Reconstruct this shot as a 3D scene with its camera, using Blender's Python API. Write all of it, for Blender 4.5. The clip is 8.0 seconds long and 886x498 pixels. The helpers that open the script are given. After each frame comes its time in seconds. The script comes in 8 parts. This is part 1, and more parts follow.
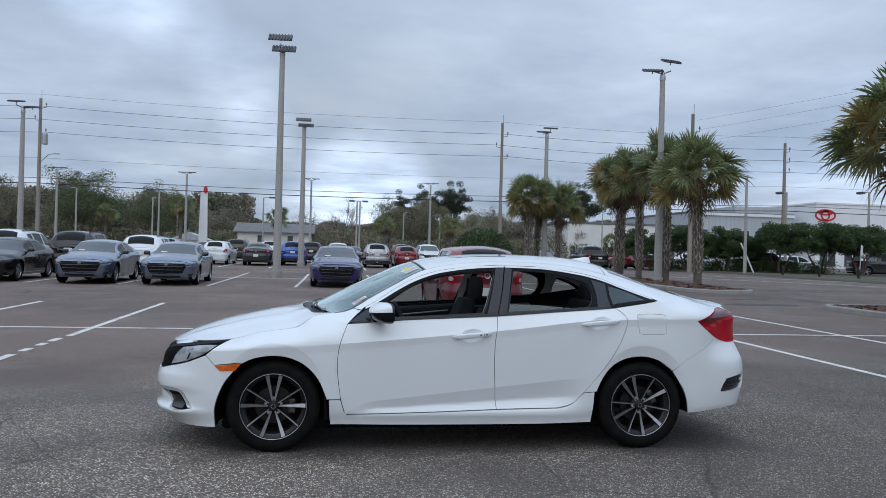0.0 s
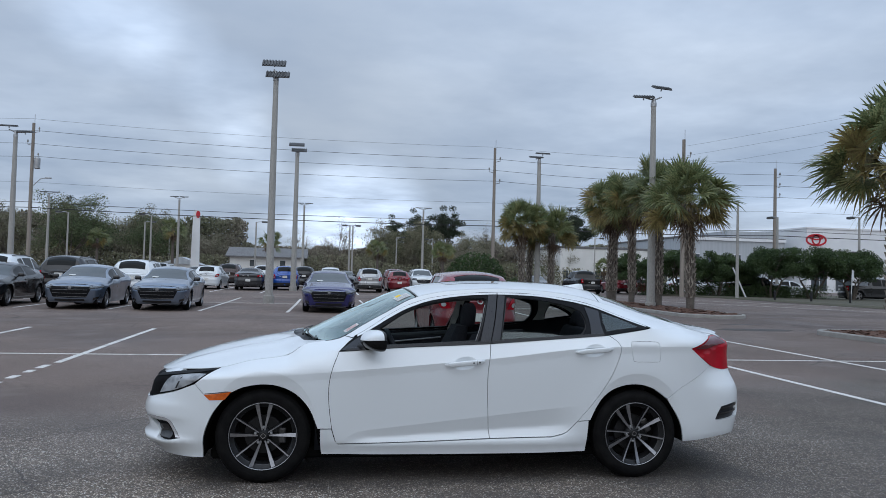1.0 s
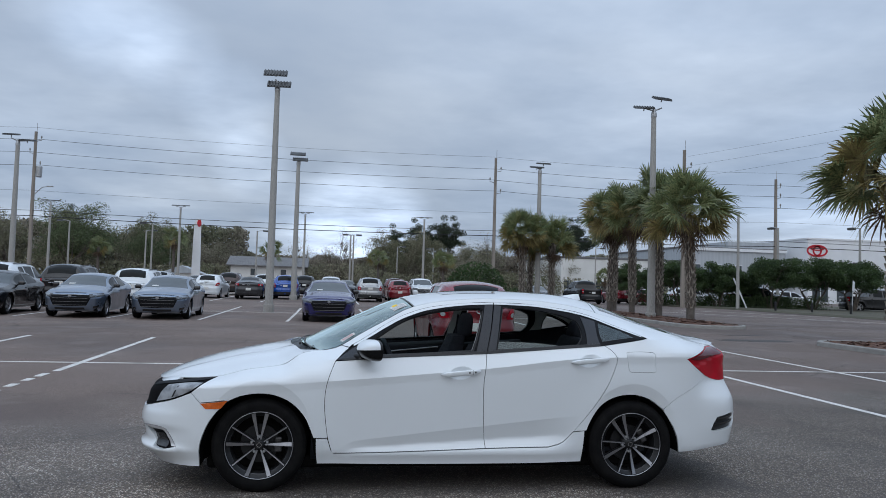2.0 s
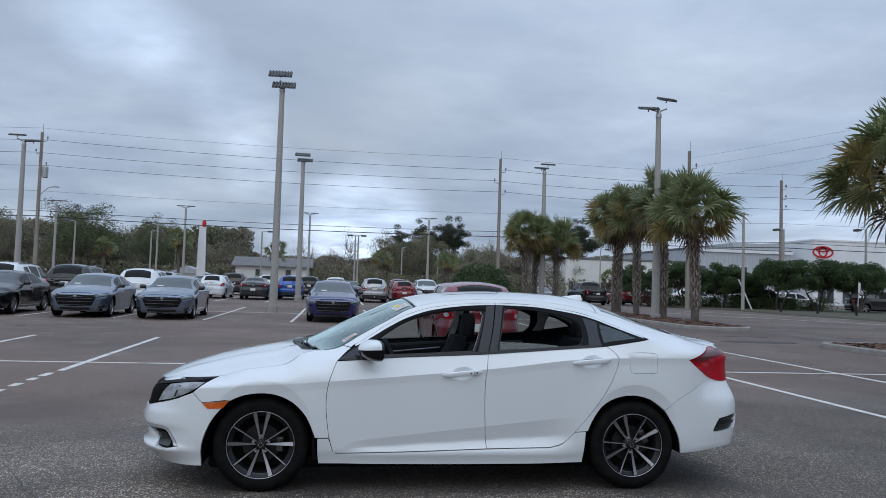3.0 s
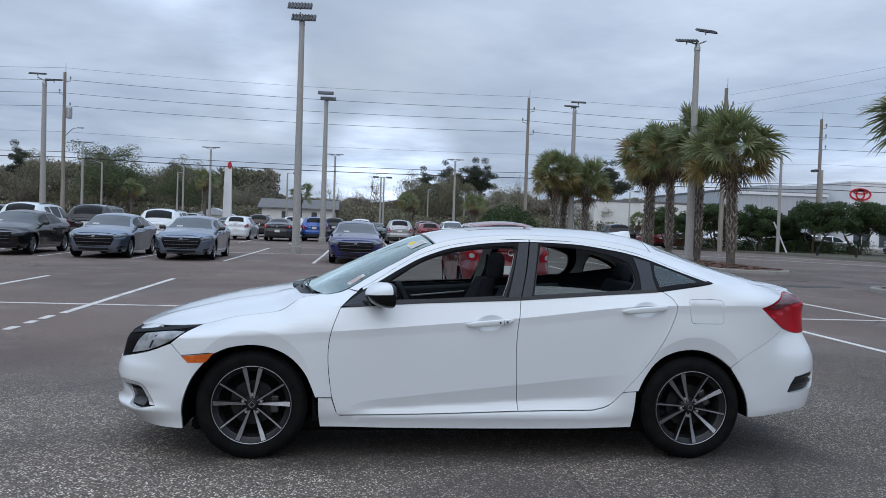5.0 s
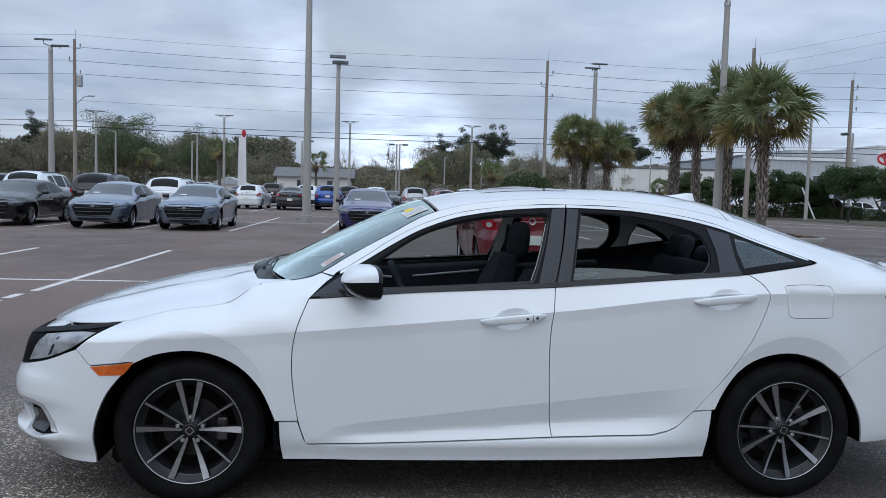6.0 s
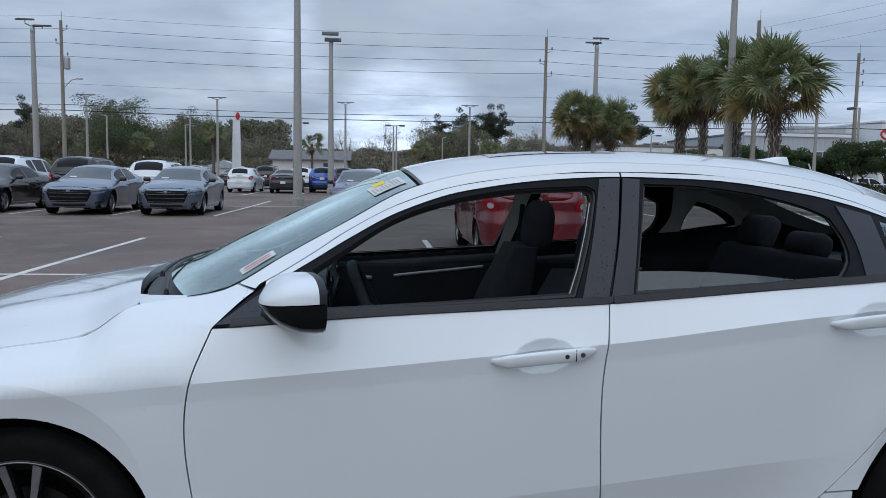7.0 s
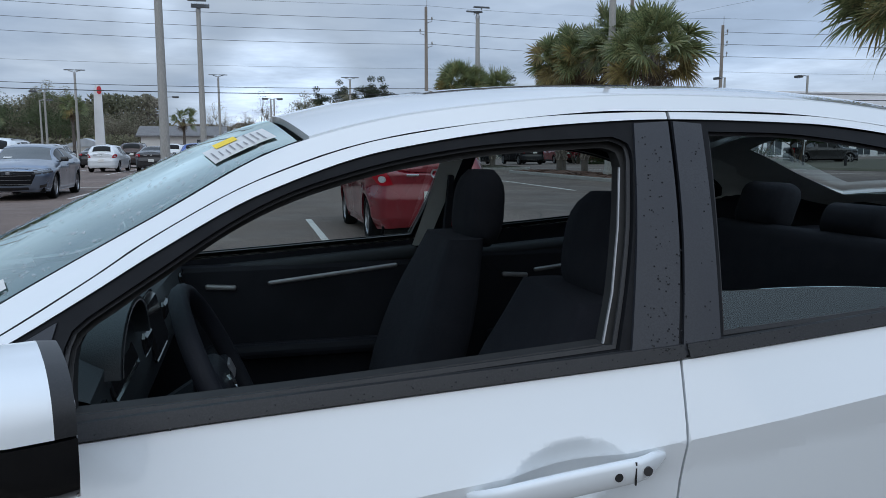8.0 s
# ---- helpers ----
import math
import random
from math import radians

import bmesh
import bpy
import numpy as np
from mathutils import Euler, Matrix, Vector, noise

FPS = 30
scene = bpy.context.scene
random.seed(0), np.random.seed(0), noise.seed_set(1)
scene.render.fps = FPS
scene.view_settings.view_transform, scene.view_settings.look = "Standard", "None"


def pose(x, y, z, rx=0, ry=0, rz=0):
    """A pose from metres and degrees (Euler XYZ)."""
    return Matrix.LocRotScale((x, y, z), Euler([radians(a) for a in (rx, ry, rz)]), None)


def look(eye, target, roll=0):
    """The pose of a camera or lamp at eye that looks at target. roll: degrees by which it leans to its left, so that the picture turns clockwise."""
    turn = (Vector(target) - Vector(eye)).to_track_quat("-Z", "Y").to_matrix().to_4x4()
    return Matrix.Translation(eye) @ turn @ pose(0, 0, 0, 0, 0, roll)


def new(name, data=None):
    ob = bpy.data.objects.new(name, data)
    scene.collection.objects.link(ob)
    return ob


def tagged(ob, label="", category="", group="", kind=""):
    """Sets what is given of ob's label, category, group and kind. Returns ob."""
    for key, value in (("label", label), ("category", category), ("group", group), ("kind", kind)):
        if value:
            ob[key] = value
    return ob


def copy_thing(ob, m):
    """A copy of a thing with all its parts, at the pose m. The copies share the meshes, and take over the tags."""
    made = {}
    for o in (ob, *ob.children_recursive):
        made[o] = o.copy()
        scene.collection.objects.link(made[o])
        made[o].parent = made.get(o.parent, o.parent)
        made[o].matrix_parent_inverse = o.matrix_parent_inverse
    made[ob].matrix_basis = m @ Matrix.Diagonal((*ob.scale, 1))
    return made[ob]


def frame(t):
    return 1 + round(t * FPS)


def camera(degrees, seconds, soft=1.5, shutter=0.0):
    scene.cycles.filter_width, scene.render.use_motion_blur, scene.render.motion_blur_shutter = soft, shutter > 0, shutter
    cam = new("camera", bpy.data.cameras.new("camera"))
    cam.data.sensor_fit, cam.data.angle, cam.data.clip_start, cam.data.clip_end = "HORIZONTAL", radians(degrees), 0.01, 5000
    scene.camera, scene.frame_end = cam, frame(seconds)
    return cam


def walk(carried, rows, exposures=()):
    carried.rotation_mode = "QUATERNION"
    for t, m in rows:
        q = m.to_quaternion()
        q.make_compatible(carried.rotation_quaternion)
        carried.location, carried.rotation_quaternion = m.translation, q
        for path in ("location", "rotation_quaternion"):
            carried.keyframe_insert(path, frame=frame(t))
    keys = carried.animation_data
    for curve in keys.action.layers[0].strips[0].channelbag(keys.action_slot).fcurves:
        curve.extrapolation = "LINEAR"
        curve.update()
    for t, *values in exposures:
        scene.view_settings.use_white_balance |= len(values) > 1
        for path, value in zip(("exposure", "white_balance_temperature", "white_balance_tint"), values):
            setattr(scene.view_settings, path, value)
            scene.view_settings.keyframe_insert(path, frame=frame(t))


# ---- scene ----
import mathutils

cam = camera(60.8, 8.0, soft=0.65)

PATH = [
    (0, (-0.976, -5.343, 1.434), (-0.684, -3.365, 1.442), 1.5),
    (0.5, (-0.976, -5.318, 1.451), (-0.675, -3.341, 1.492), 1.5),
    (1, (-0.97, -5.314, 1.453), (-0.661, -3.339, 1.526), 1.5),
    (1.5, (-0.957, -5.329, 1.457), (-0.647, -3.355, 1.551), 1.6),
    (3, (-0.92, -5.352, 1.454), (-0.627, -3.376, 1.554), 1.8),
    (3.5, (-0.916, -5.349, 1.453), (-0.63, -3.371, 1.534), 1.8),
    (4, (-0.897, -5.321, 1.442), (-0.622, -3.34, 1.486), 1.9),
    (4.5, (-0.859, -4.972, 1.404), (-0.601, -2.989, 1.397), 1.9),
    (4.7, (-0.832, -4.768, 1.400), (-0.583, -2.784, 1.371), 1.9),
    (5.8, (-0.594, -3.499, 1.371), (-0.414, -1.511, 1.256), 1.9),
    (6, (-0.576, -3.233, 1.366), (-0.391, -1.246, 1.227), 1.6),
    (6.5, (-0.496, -2.601, 1.348), (-0.328, -0.615, 1.186), 1.3),
    (7, (-0.424, -1.98, 1.317), (-0.236, 0.002, 1.13), 0.9),
    (7.5, (-0.381, -1.410, 1.286), (-0.097, 0.558, 1.07), 0.3),
    (8, (-0.360, -0.905, 1.275), (0.125, 1.018, 1.022), -0.2),
]
walk(cam, [(t, look(eye, target, roll)) for t, eye, target, roll in PATH],
     [(0, .02, 6490, 11), (1.2, -.05, 6490, 11), (3.5, -.10, 6440, 11), (4.5, .0, 6490, 12), (6, .09, 6480, 12), (6.5, .03, 6440, 11), (7, -.10, 6430, 11), (7.5, -.14, 6410, 10), (8, -.03, 6400, 10)])

# ---- world and light ----
world = bpy.data.worlds.new("overcast_sky")
scene.world = world
world.use_nodes = True
SUN_UP, SUN_TURN = 29.0, 200.0


def build_sky():
    nt = world.node_tree
    nt.nodes.clear()
    N = nt.nodes.new
    L = nt.links.new

    def math_node(op, a, b=None, c=None):
        n = N("ShaderNodeMath")
        n.operation = op
        for i, v in enumerate((a, b, c)):
            if v is None:
                continue
            if hasattr(v, "links"):
                L(v, n.inputs[i])
            else:
                n.inputs[i].default_value = v
        return n.outputs[0]

    out = N("ShaderNodeOutputWorld")
    coord = N("ShaderNodeTexCoord")
    sep = N("ShaderNodeSeparateXYZ")
    L(coord.outputs["Generated"], sep.inputs[0])
    x, y, z = sep.outputs
    up = math_node("MAXIMUM", z, 0.0)
    flat = math_node("ADD", up, 0.10)
    plane = N("ShaderNodeCombineXYZ")
    L(math_node("DIVIDE", x, flat), plane.inputs[0])
    L(math_node("DIVIDE", y, flat), plane.inputs[1])
    big = N("ShaderNodeTexNoise")
    big.inputs["Scale"].default_value, big.inputs["Detail"].default_value = 0.42, 4.0
    big.inputs["Roughness"].default_value, big.inputs["Distortion"].default_value = 0.52, 0.35
    L(plane.outputs[0], big.inputs["Vector"])
    fine = N("ShaderNodeTexNoise")
    fine.inputs["Scale"].default_value, fine.inputs["Detail"].default_value = 1.1, 5.0
    fine.inputs["Roughness"].default_value = 0.58
    L(plane.outputs[0], fine.inputs["Vector"])
    both = math_node("ADD", math_node("MULTIPLY", big.outputs[0], 0.7), math_node("MULTIPLY", fine.outputs[0], 0.3))
    ramp = N("ShaderNodeValToRGB")
    el = ramp.color_ramp.elements
    el[0].position, el[0].color = 0.39, (0.345, 0.44, 0.585, 1)
    el[1].position, el[1].color = 0.62, (0.52, 0.61, 0.73, 1)
    L(both, ramp.inputs[0])
    # breaks in the cloud deck, each a soft spot towards one direction
    glow = None
    for (dx, dy, dz), wide, amount in GLOWS:
        v = Vector((dx, dy, dz)).normalized()
        dot = math_node("ADD", math_node("ADD", math_node("MULTIPLY", x, v.x), math_node("MULTIPLY", y, v.y)), math_node("MULTIPLY", z, v.z))
        near = N("ShaderNodeMapRange")
        near.interpolation_type = "SMOOTHSTEP"
        near.inputs["From Min"].default_value, near.inputs["From Max"].default_value = math.cos(radians(wide)), 1.0
        L(dot, near.inputs[0])
        lump = math_node("MULTIPLY", near.outputs[0], math_node("MULTIPLY", math_node("POWER", math_node("MAXIMUM", math_node("ADD", fine.outputs[0], 0.12), 0.0), 2.0), amount))
        glow = lump if glow is None else math_node("ADD", glow, lump)
    lift = math_node("ADD", math_node("MULTIPLY", math_node("POWER", up, 2.0), ZENITH_LIFT), 0.87)
    shade = math_node("ADD", lift, glow)
    bright = N("ShaderNodeVectorMath")
    bright.operation = "SCALE"
    L(ramp.outputs[0], bright.inputs[0])
    L(shade, bright.inputs["Scale"])
    clouds = N("ShaderNodeBackground")
    L(bright.outputs[0], clouds.inputs[0])
    clouds.inputs[1].default_value = CLOUD_STRENGTH
    sky = N("ShaderNodeTexSky")
    sky.sky_type, sky.sun_disc = "NISHITA", False
    sky.sun_elevation, sky.sun_rotation = radians(SUN_UP), radians(SUN_TURN)
    blue = N("ShaderNodeBackground")
    L(sky.outputs[0], blue.inputs[0])
    blue.inputs[1].default_value = 0.06
    mix = N("ShaderNodeMixShader")
    mix.inputs[0].default_value = 0.94
    L(blue.outputs[0], mix.inputs[1])
    L(clouds.outputs[0], mix.inputs[2])
    L(mix.outputs[0], out.inputs[0])


GLOWS = [((0.045, 1.0, 0.072), 6.0, 1.9), ((-0.02, 1.0, 0.065), 5.0, .8), ((-0.10, 1.0, 0.150), 3.4, .8), ((-0.13, 1.0, 0.225), 4.0, .7), ((-0.20, 1.0, 0.28), 4.0, .6), ((-0.27, 1.0, 0.32), 5.0, .7), ((-0.31, 1.0, 0.38), 6.0, .5), ((-0.30, 1.0, 0.13), 13.0, .45), ((0.80, 1.0, 0.06), 12.0, .7), ((0.55, 1.0, 0.32), 30.0, .5)]
ZENITH_LIFT = 1.85
CLOUD_STRENGTH = 1.0
build_sky()

sun = new("sun", bpy.data.lights.new("sun", "SUN"))
sun.data.energy, sun.data.angle, sun.data.color = 0.85, radians(95), (1.0, 0.96, 0.90)
sun.rotation_euler = Euler((radians(90 - SUN_UP), 0, radians(180 - SUN_TURN)))

# ---- materials ----


def material(name, base=(0.5, 0.5, 0.5), rough=0.5, metal=0.0, coat=0.0, second=None, scale=8.0, spread=(0.4, 0.65), bump=0.0, bump_scale=60.0,
             fine=None, fine_scale=200.0, sheen=0.0, vary=0.0, coat_rough=0.04, rough_vary=0.0, island=0.0, stretch=None, spec=0.5):
    """A procedural surface: a base colour with stains of a second colour, a finer grain, relief and a spread from object to object."""
    m = bpy.data.materials.new(name)
    m.use_nodes = True
    nt = m.node_tree
    N, L = nt.nodes.new, nt.links.new
    b = nt.nodes["Principled BSDF"]
    b.inputs["Roughness"].default_value, b.inputs["Metallic"].default_value = rough, metal
    b.inputs["Coat Weight"].default_value, b.inputs["Coat Roughness"].default_value = coat, coat_rough
    b.inputs["Specular IOR Level"].default_value = spec
    coord = N("ShaderNodeTexCoord")
    vec = coord.outputs["Object"]
    if stretch:
        mp = N("ShaderNodeMapping")
        mp.inputs["Scale"].default_value = stretch
        L(vec, mp.inputs[0])
        vec = mp.outputs[0]
    colour = None
    rgb = N("ShaderNodeRGB")
    rgb.outputs[0].default_value = (*base, 1)
    colour = rgb.outputs[0]

    def noise_tex(sc, detail=5.0):
        n = N("ShaderNodeTexNoise")
        n.inputs["Scale"].default_value, n.inputs["Detail"].default_value = sc, detail
        L(vec, n.inputs["Vector"])
        return n.outputs[0]

    def spread_of(value, lo, hi, to_lo=0.0, to_hi=1.0):
        r = N("ShaderNodeMapRange")
        r.inputs["From Min"].default_value, r.inputs["From Max"].default_value = lo, hi
        r.inputs["To Min"].default_value, r.inputs["To Max"].default_value = to_lo, to_hi
        L(value, r.inputs[0])
        return r.outputs[0]

    def blend(fac, a, other, how="MIX"):
        n = N("ShaderNodeMix")
        n.data_type, n.blend_type = "RGBA", how
        if hasattr(fac, "links"):
            L(fac, n.inputs[0])
        else:
            n.inputs[0].default_value = fac
        L(a, n.inputs[6])
        if hasattr(other, "links"):
            L(other, n.inputs[7])
        else:
            n.inputs[7].default_value = (*other, 1)
        return n.outputs[2]

    if second:
        big = noise_tex(scale)
        colour = blend(spread_of(big, *spread), colour, second)
        if rough_vary:
            L(spread_of(big, 0.35, 0.65, rough - rough_vary, rough + rough_vary), b.inputs["Roughness"])
    if fine:
        colour = blend(spread_of(noise_tex(fine_scale, 2.0), 0.42, 0.62), colour, fine)
    if vary or island:
        src = N("ShaderNodeNewGeometry").outputs["Random Per Island"] if island else N("ShaderNodeObjectInfo").outputs["Random"]
        amount = island or vary
        hsv = N("ShaderNodeHueSaturation")
        L(spread_of(src, 0, 1, 1 - amount, 1 + amount), hsv.inputs["Value"])
        L(colour, hsv.inputs["Color"])
        colour = hsv.outputs[0]
    L(colour, b.inputs["Base Color"])
    if bump:
        bp = N("ShaderNodeBump")
        bp.inputs["Strength"].default_value, bp.inputs["Distance"].default_value = bump, 0.01
        L(noise_tex(bump_scale, 4.0), bp.inputs["Height"])
        L(bp.outputs[0], b.inputs["Normal"])
    return m


def glass(name, tint=(0.9, 0.95, 0.93), clear=0.8, rough=0.01, boost=1.8, sheen=(1.0, 1.0, 1.0)):
    """A pane: clear glass thin enough that it does not bend the view."""
    m = bpy.data.materials.new(name)
    m.use_nodes = True
    nt = m.node_tree
    N, L = nt.nodes.new, nt.links.new
    nt.nodes.remove(nt.nodes["Principled BSDF"])
    out = nt.nodes["Material Output"]
    t = N("ShaderNodeBsdfTransparent")
    t.inputs[0].default_value = (*[c * clear for c in tint], 1)
    g = N("ShaderNodeBsdfGlossy")
    g.inputs["Roughness"].default_value = rough
    g.inputs["Color"].default_value = (*sheen, 1)
    face = N("ShaderNodeLayerWeight")
    face.inputs[0].default_value = 0.5
    power = N("ShaderNodeMath")
    power.operation = "POWER"
    power.inputs[1].default_value = 5.0
    L(face.outputs["Facing"], power.inputs[0])
    gain = N("ShaderNodeMath")
    gain.operation, gain.use_clamp = "MULTIPLY_ADD", True
    gain.inputs[1].default_value, gain.inputs[2].default_value = boost, 0.04 * boost
    L(power.outputs[0], gain.inputs[0])
    mix = N("ShaderNodeMixShader")
    L(gain.outputs[0], mix.inputs[0])
    L(t.outputs[0], mix.inputs[1])
    L(g.outputs[0], mix.inputs[2])
    L(mix.outputs[0], out.inputs[0])
    return m


def paint(name, base, second=None, flake=0.0, rough=0.28, coat=1.0, spec=0.5):
    return material(name, base, rough=rough, metal=flake, coat=coat, spec=spec, second=second or tuple(c * 0.93 for c in base), scale=1.5, coat_rough=0.03, rough_vary=0.04)


WHITE_PAINT = material("white_pearl_paint", (0.715, 0.755, 0.780), rough=0.28, coat=1.0, second=(0.70, 0.74, 0.765), scale=1.5, spread=(0.2, 0.8), coat_rough=0.03)
BLACK_TRIM = material("satin_black_trim", (0.012, 0.0125, 0.014), rough=0.42, second=(0.017, 0.018, 0.019), scale=12, fine=(0.02, 0.02, 0.022), fine_scale=400, spec=0.35)
FRAME_BLACK = material("matt_black_frame", (0.0055, 0.006, 0.0075), rough=0.55, second=(0.008, 0.0085, 0.010), scale=25, spec=0.12)
GRILLE_BLACK = material("deep_black_grille", (0.004, 0.004, 0.0045), rough=0.7, second=(0.007, 0.007, 0.0075), scale=60, spec=0.05)
PILLAR_GREY = material("satin_grey_pillar", (0.019, 0.021, 0.028), rough=0.38, second=(0.024, 0.026, 0.032), scale=9, fine=(0.017, 0.019, 0.024), fine_scale=350, spec=0.4)
PILLAR_TRIM = material("grey_pillar_trim", (0.54, 0.58, 0.57), rough=0.8, second=(0.47, 0.51, 0.50), scale=9, bump=0.2, bump_scale=400)
GLOSS_BLACK = material("gloss_black_plastic", (0.010, 0.010, 0.011), rough=0.12, coat=0.6, second=(0.014, 0.014, 0.015), scale=20)
RUBBER = material("tyre_rubber", (0.0045, 0.0045, 0.005), rough=0.68, second=(0.008, 0.008, 0.008), scale=14, bump=0.25, bump_scale=140, spec=0.1)
HOUSING_BLACK = material("polished_black_housing", (0.0035, 0.0038, 0.0045), rough=0.10, second=(0.005, 0.0055, 0.0065), scale=20, spec=0.28)
SEAL = material("black_rubber_seal", (0.010, 0.010, 0.010), rough=0.65, second=(0.016, 0.016, 0.016), scale=30)
DARK_VOID = material("dark_underbody", (0.0035, 0.0035, 0.0035), rough=0.9, second=(0.006, 0.0058, 0.0055), scale=9, bump=0.3, spec=0.1)
CABIN = material("dark_cabin_plastic", (0.012, 0.014, 0.019), rough=0.55, second=(0.017, 0.019, 0.025), scale=6, bump=0.25, bump_scale=500, spec=0.15)
CABIN_SOFT = material("charcoal_cabin_trim", (0.026, 0.032, 0.037), rough=0.62, second=(0.032, 0.039, 0.044), scale=5, bump=0.25, bump_scale=450, spec=0.25)
DASH_TOP = material("soft_dashboard_skin", (0.028, 0.035, 0.039), rough=0.55, second=(0.035, 0.043, 0.047), scale=5, bump=0.25, bump_scale=450)
SEAT_CLOTH = material("black_seat_cloth", (0.014, 0.016, 0.023), rough=0.9, second=(0.021, 0.023, 0.031), scale=18, bump=0.5, bump_scale=700, fine=(0.028, 0.030, 0.038), fine_scale=600, spec=0.25)
HEADLINER = material("grey_headliner", (0.44, 0.47, 0.465), rough=0.95, second=(0.39, 0.42, 0.415), scale=5, bump=0.3, bump_scale=600)
CHROME = material("chrome", (0.72, 0.73, 0.74), rough=0.12, metal=1.0, second=(0.66, 0.67, 0.68), scale=20)
MACHINED = material("machined_alloy", (0.36, 0.365, 0.385), rough=0.34, metal=0.9, second=(0.30, 0.305, 0.325), scale=40)
BARREL = material("silvered_rim_barrel", (0.10, 0.103, 0.112), rough=0.32, metal=0.75, second=(0.075, 0.078, 0.085), scale=20)
ALLOY_PALE = material("pale_brushed_metal", (0.45, 0.46, 0.47), rough=0.35, metal=0.8, second=(0.38, 0.39, 0.40), scale=30)
BRIGHT_TRIM = material("bright_silver_trim", (0.66, 0.67, 0.69), rough=0.22, metal=0.45, second=(0.58, 0.59, 0.61), scale=20)
SATIN = material("satin_silver_trim", (0.30, 0.305, 0.315), rough=0.4, metal=0.6, second=(0.25, 0.255, 0.265), scale=20)
ALLOY_DARK = material("dark_grey_alloy", (0.010, 0.0105, 0.0115), rough=0.4, metal=0.2, second=(0.016, 0.0165, 0.018), scale=20, coat=0.15, spec=0.3)
STEEL = material("bare_steel", (0.12, 0.12, 0.125), rough=0.45, metal=0.9, second=(0.08, 0.075, 0.07), scale=20)
AMBER = material("amber_lens", (0.66, 0.125, 0.008), rough=0.2, coat=0.5, second=(0.52, 0.09, 0.006), scale=40, bump=0.3, bump_scale=150)
RED_LENS = material("red_lens", (0.42, 0.006, 0.018), rough=0.18, coat=0.12, second=(0.33, 0.005, 0.014), scale=5, spec=0.15)
RED_SMOKE = material("smoked_red_lens", (0.10, 0.004, 0.010), rough=0.12, coat=0.5, second=(0.07, 0.003, 0.007), scale=9)
CLEAR_LENS = material("clear_lamp_lens", (0.55, 0.58, 0.60), rough=0.12, coat=1.0, second=(0.4, 0.42, 0.44), scale=12)
LAMP_INNER = material("headlamp_reflector", (0.34, 0.355, 0.37), rough=0.2, metal=0.3, second=(0.16, 0.168, 0.18), scale=14, coat=0.7)
PLATE = material("number_plate", (0.72, 0.72, 0.70), rough=0.5, second=(0.64, 0.65, 0.62), scale=9)
PAPER_WHITE = material("white_paper", (0.62, 0.63, 0.62), rough=0.8, second=(0.55, 0.56, 0.55), scale=20)
PAPER_YELLOW = material("yellow_paper", (0.85, 0.62, 0.05), rough=0.8, second=(0.8, 0.56, 0.04), scale=20)
INK = material("printed_ink", (0.05, 0.05, 0.06), rough=0.8, second=(0.09, 0.09, 0.1), scale=60)
INK_GREY = material("grey_print", (0.22, 0.22, 0.24), rough=0.8, second=(0.3, 0.3, 0.31), scale=60)
INK_RED = material("red_ink", (0.52, 0.16, 0.17), rough=0.8, second=(0.38, 0.03, 0.04), scale=60)
WINDSCREEN = glass("windscreen_glass", (0.66, 0.84, 0.83), 0.86, 0.03, 2.7, (0.80, 0.93, 0.90))
REAR_GLASS = glass("rear_window_glass", (0.80, 0.90, 0.88), 0.85, 0.02, 1.0)
SIDE_GLASS = glass("side_window_glass", (0.80, 0.90, 0.88), 0.75, 0.02, 2.0, (0.85, 0.95, 0.95))
WATER_BEAD = glass("clear_water_bead", (1.0, 1.0, 1.0), 0.93, 0.02, 2.0)
DARK_GLASS = glass("privacy_glass", (0.5, 0.55, 0.56), 0.35)
WATER = material("rain_water", (0.012, 0.013, 0.015), rough=0.22, coat=0.0, second=(0.02, 0.021, 0.023), scale=30, spec=0.3)

# ---- mesh helpers ----


def finish(bm, name, mat, parent=None, smooth=False, label="", angle=None):
    me = bpy.data.meshes.new(name)
    bmesh.ops.recalc_face_normals(bm, faces=bm.faces[:]) if angle == "fix" else None
    bm.to_mesh(me)
    bm.free()
    for p in me.polygons:
        p.use_smooth = smooth
    if smooth and isinstance(angle, (int, float)):
        me.set_sharp_from_angle(angle=radians(angle))
    me.materials.append(mat)
    ob = new(name, me)
    if parent is not None:
        ob.parent = parent
    if label:
        ob["label"] = label
    return ob


def part(name, bm, mat, parent, label="", smooth=False, angle=35):
    """One mesh object under a thing or under a part."""
    return finish(bm, name, mat, parent, smooth, label, angle)


def thing(name, m, label, category, group="", kind=""):
    ob = new(name)
    ob.matrix_basis = m
    return tagged(ob, label, category, group, kind)


def box(bm, size, at=(0, 0, 0), turn=None, bevel=0.0, segments=1):
    m = Matrix.Translation(at)
    if turn is not None:
        m = m @ turn
    r = bmesh.ops.create_cube(bm, size=1.0, matrix=m @ Matrix.Diagonal((*size, 1)))
    if bevel:
        edges = {e for v in r["verts"] for e in v.link_edges}
        bmesh.ops.bevel(bm, geom=list(edges), offset=bevel, segments=segments, affect="EDGES", profile=0.5)
    return bm


def boxed(size, at=(0, 0, 0), turn=None, bevel=0.0, segments=1):
    return box(bmesh.new(), size, at, turn, bevel, segments)


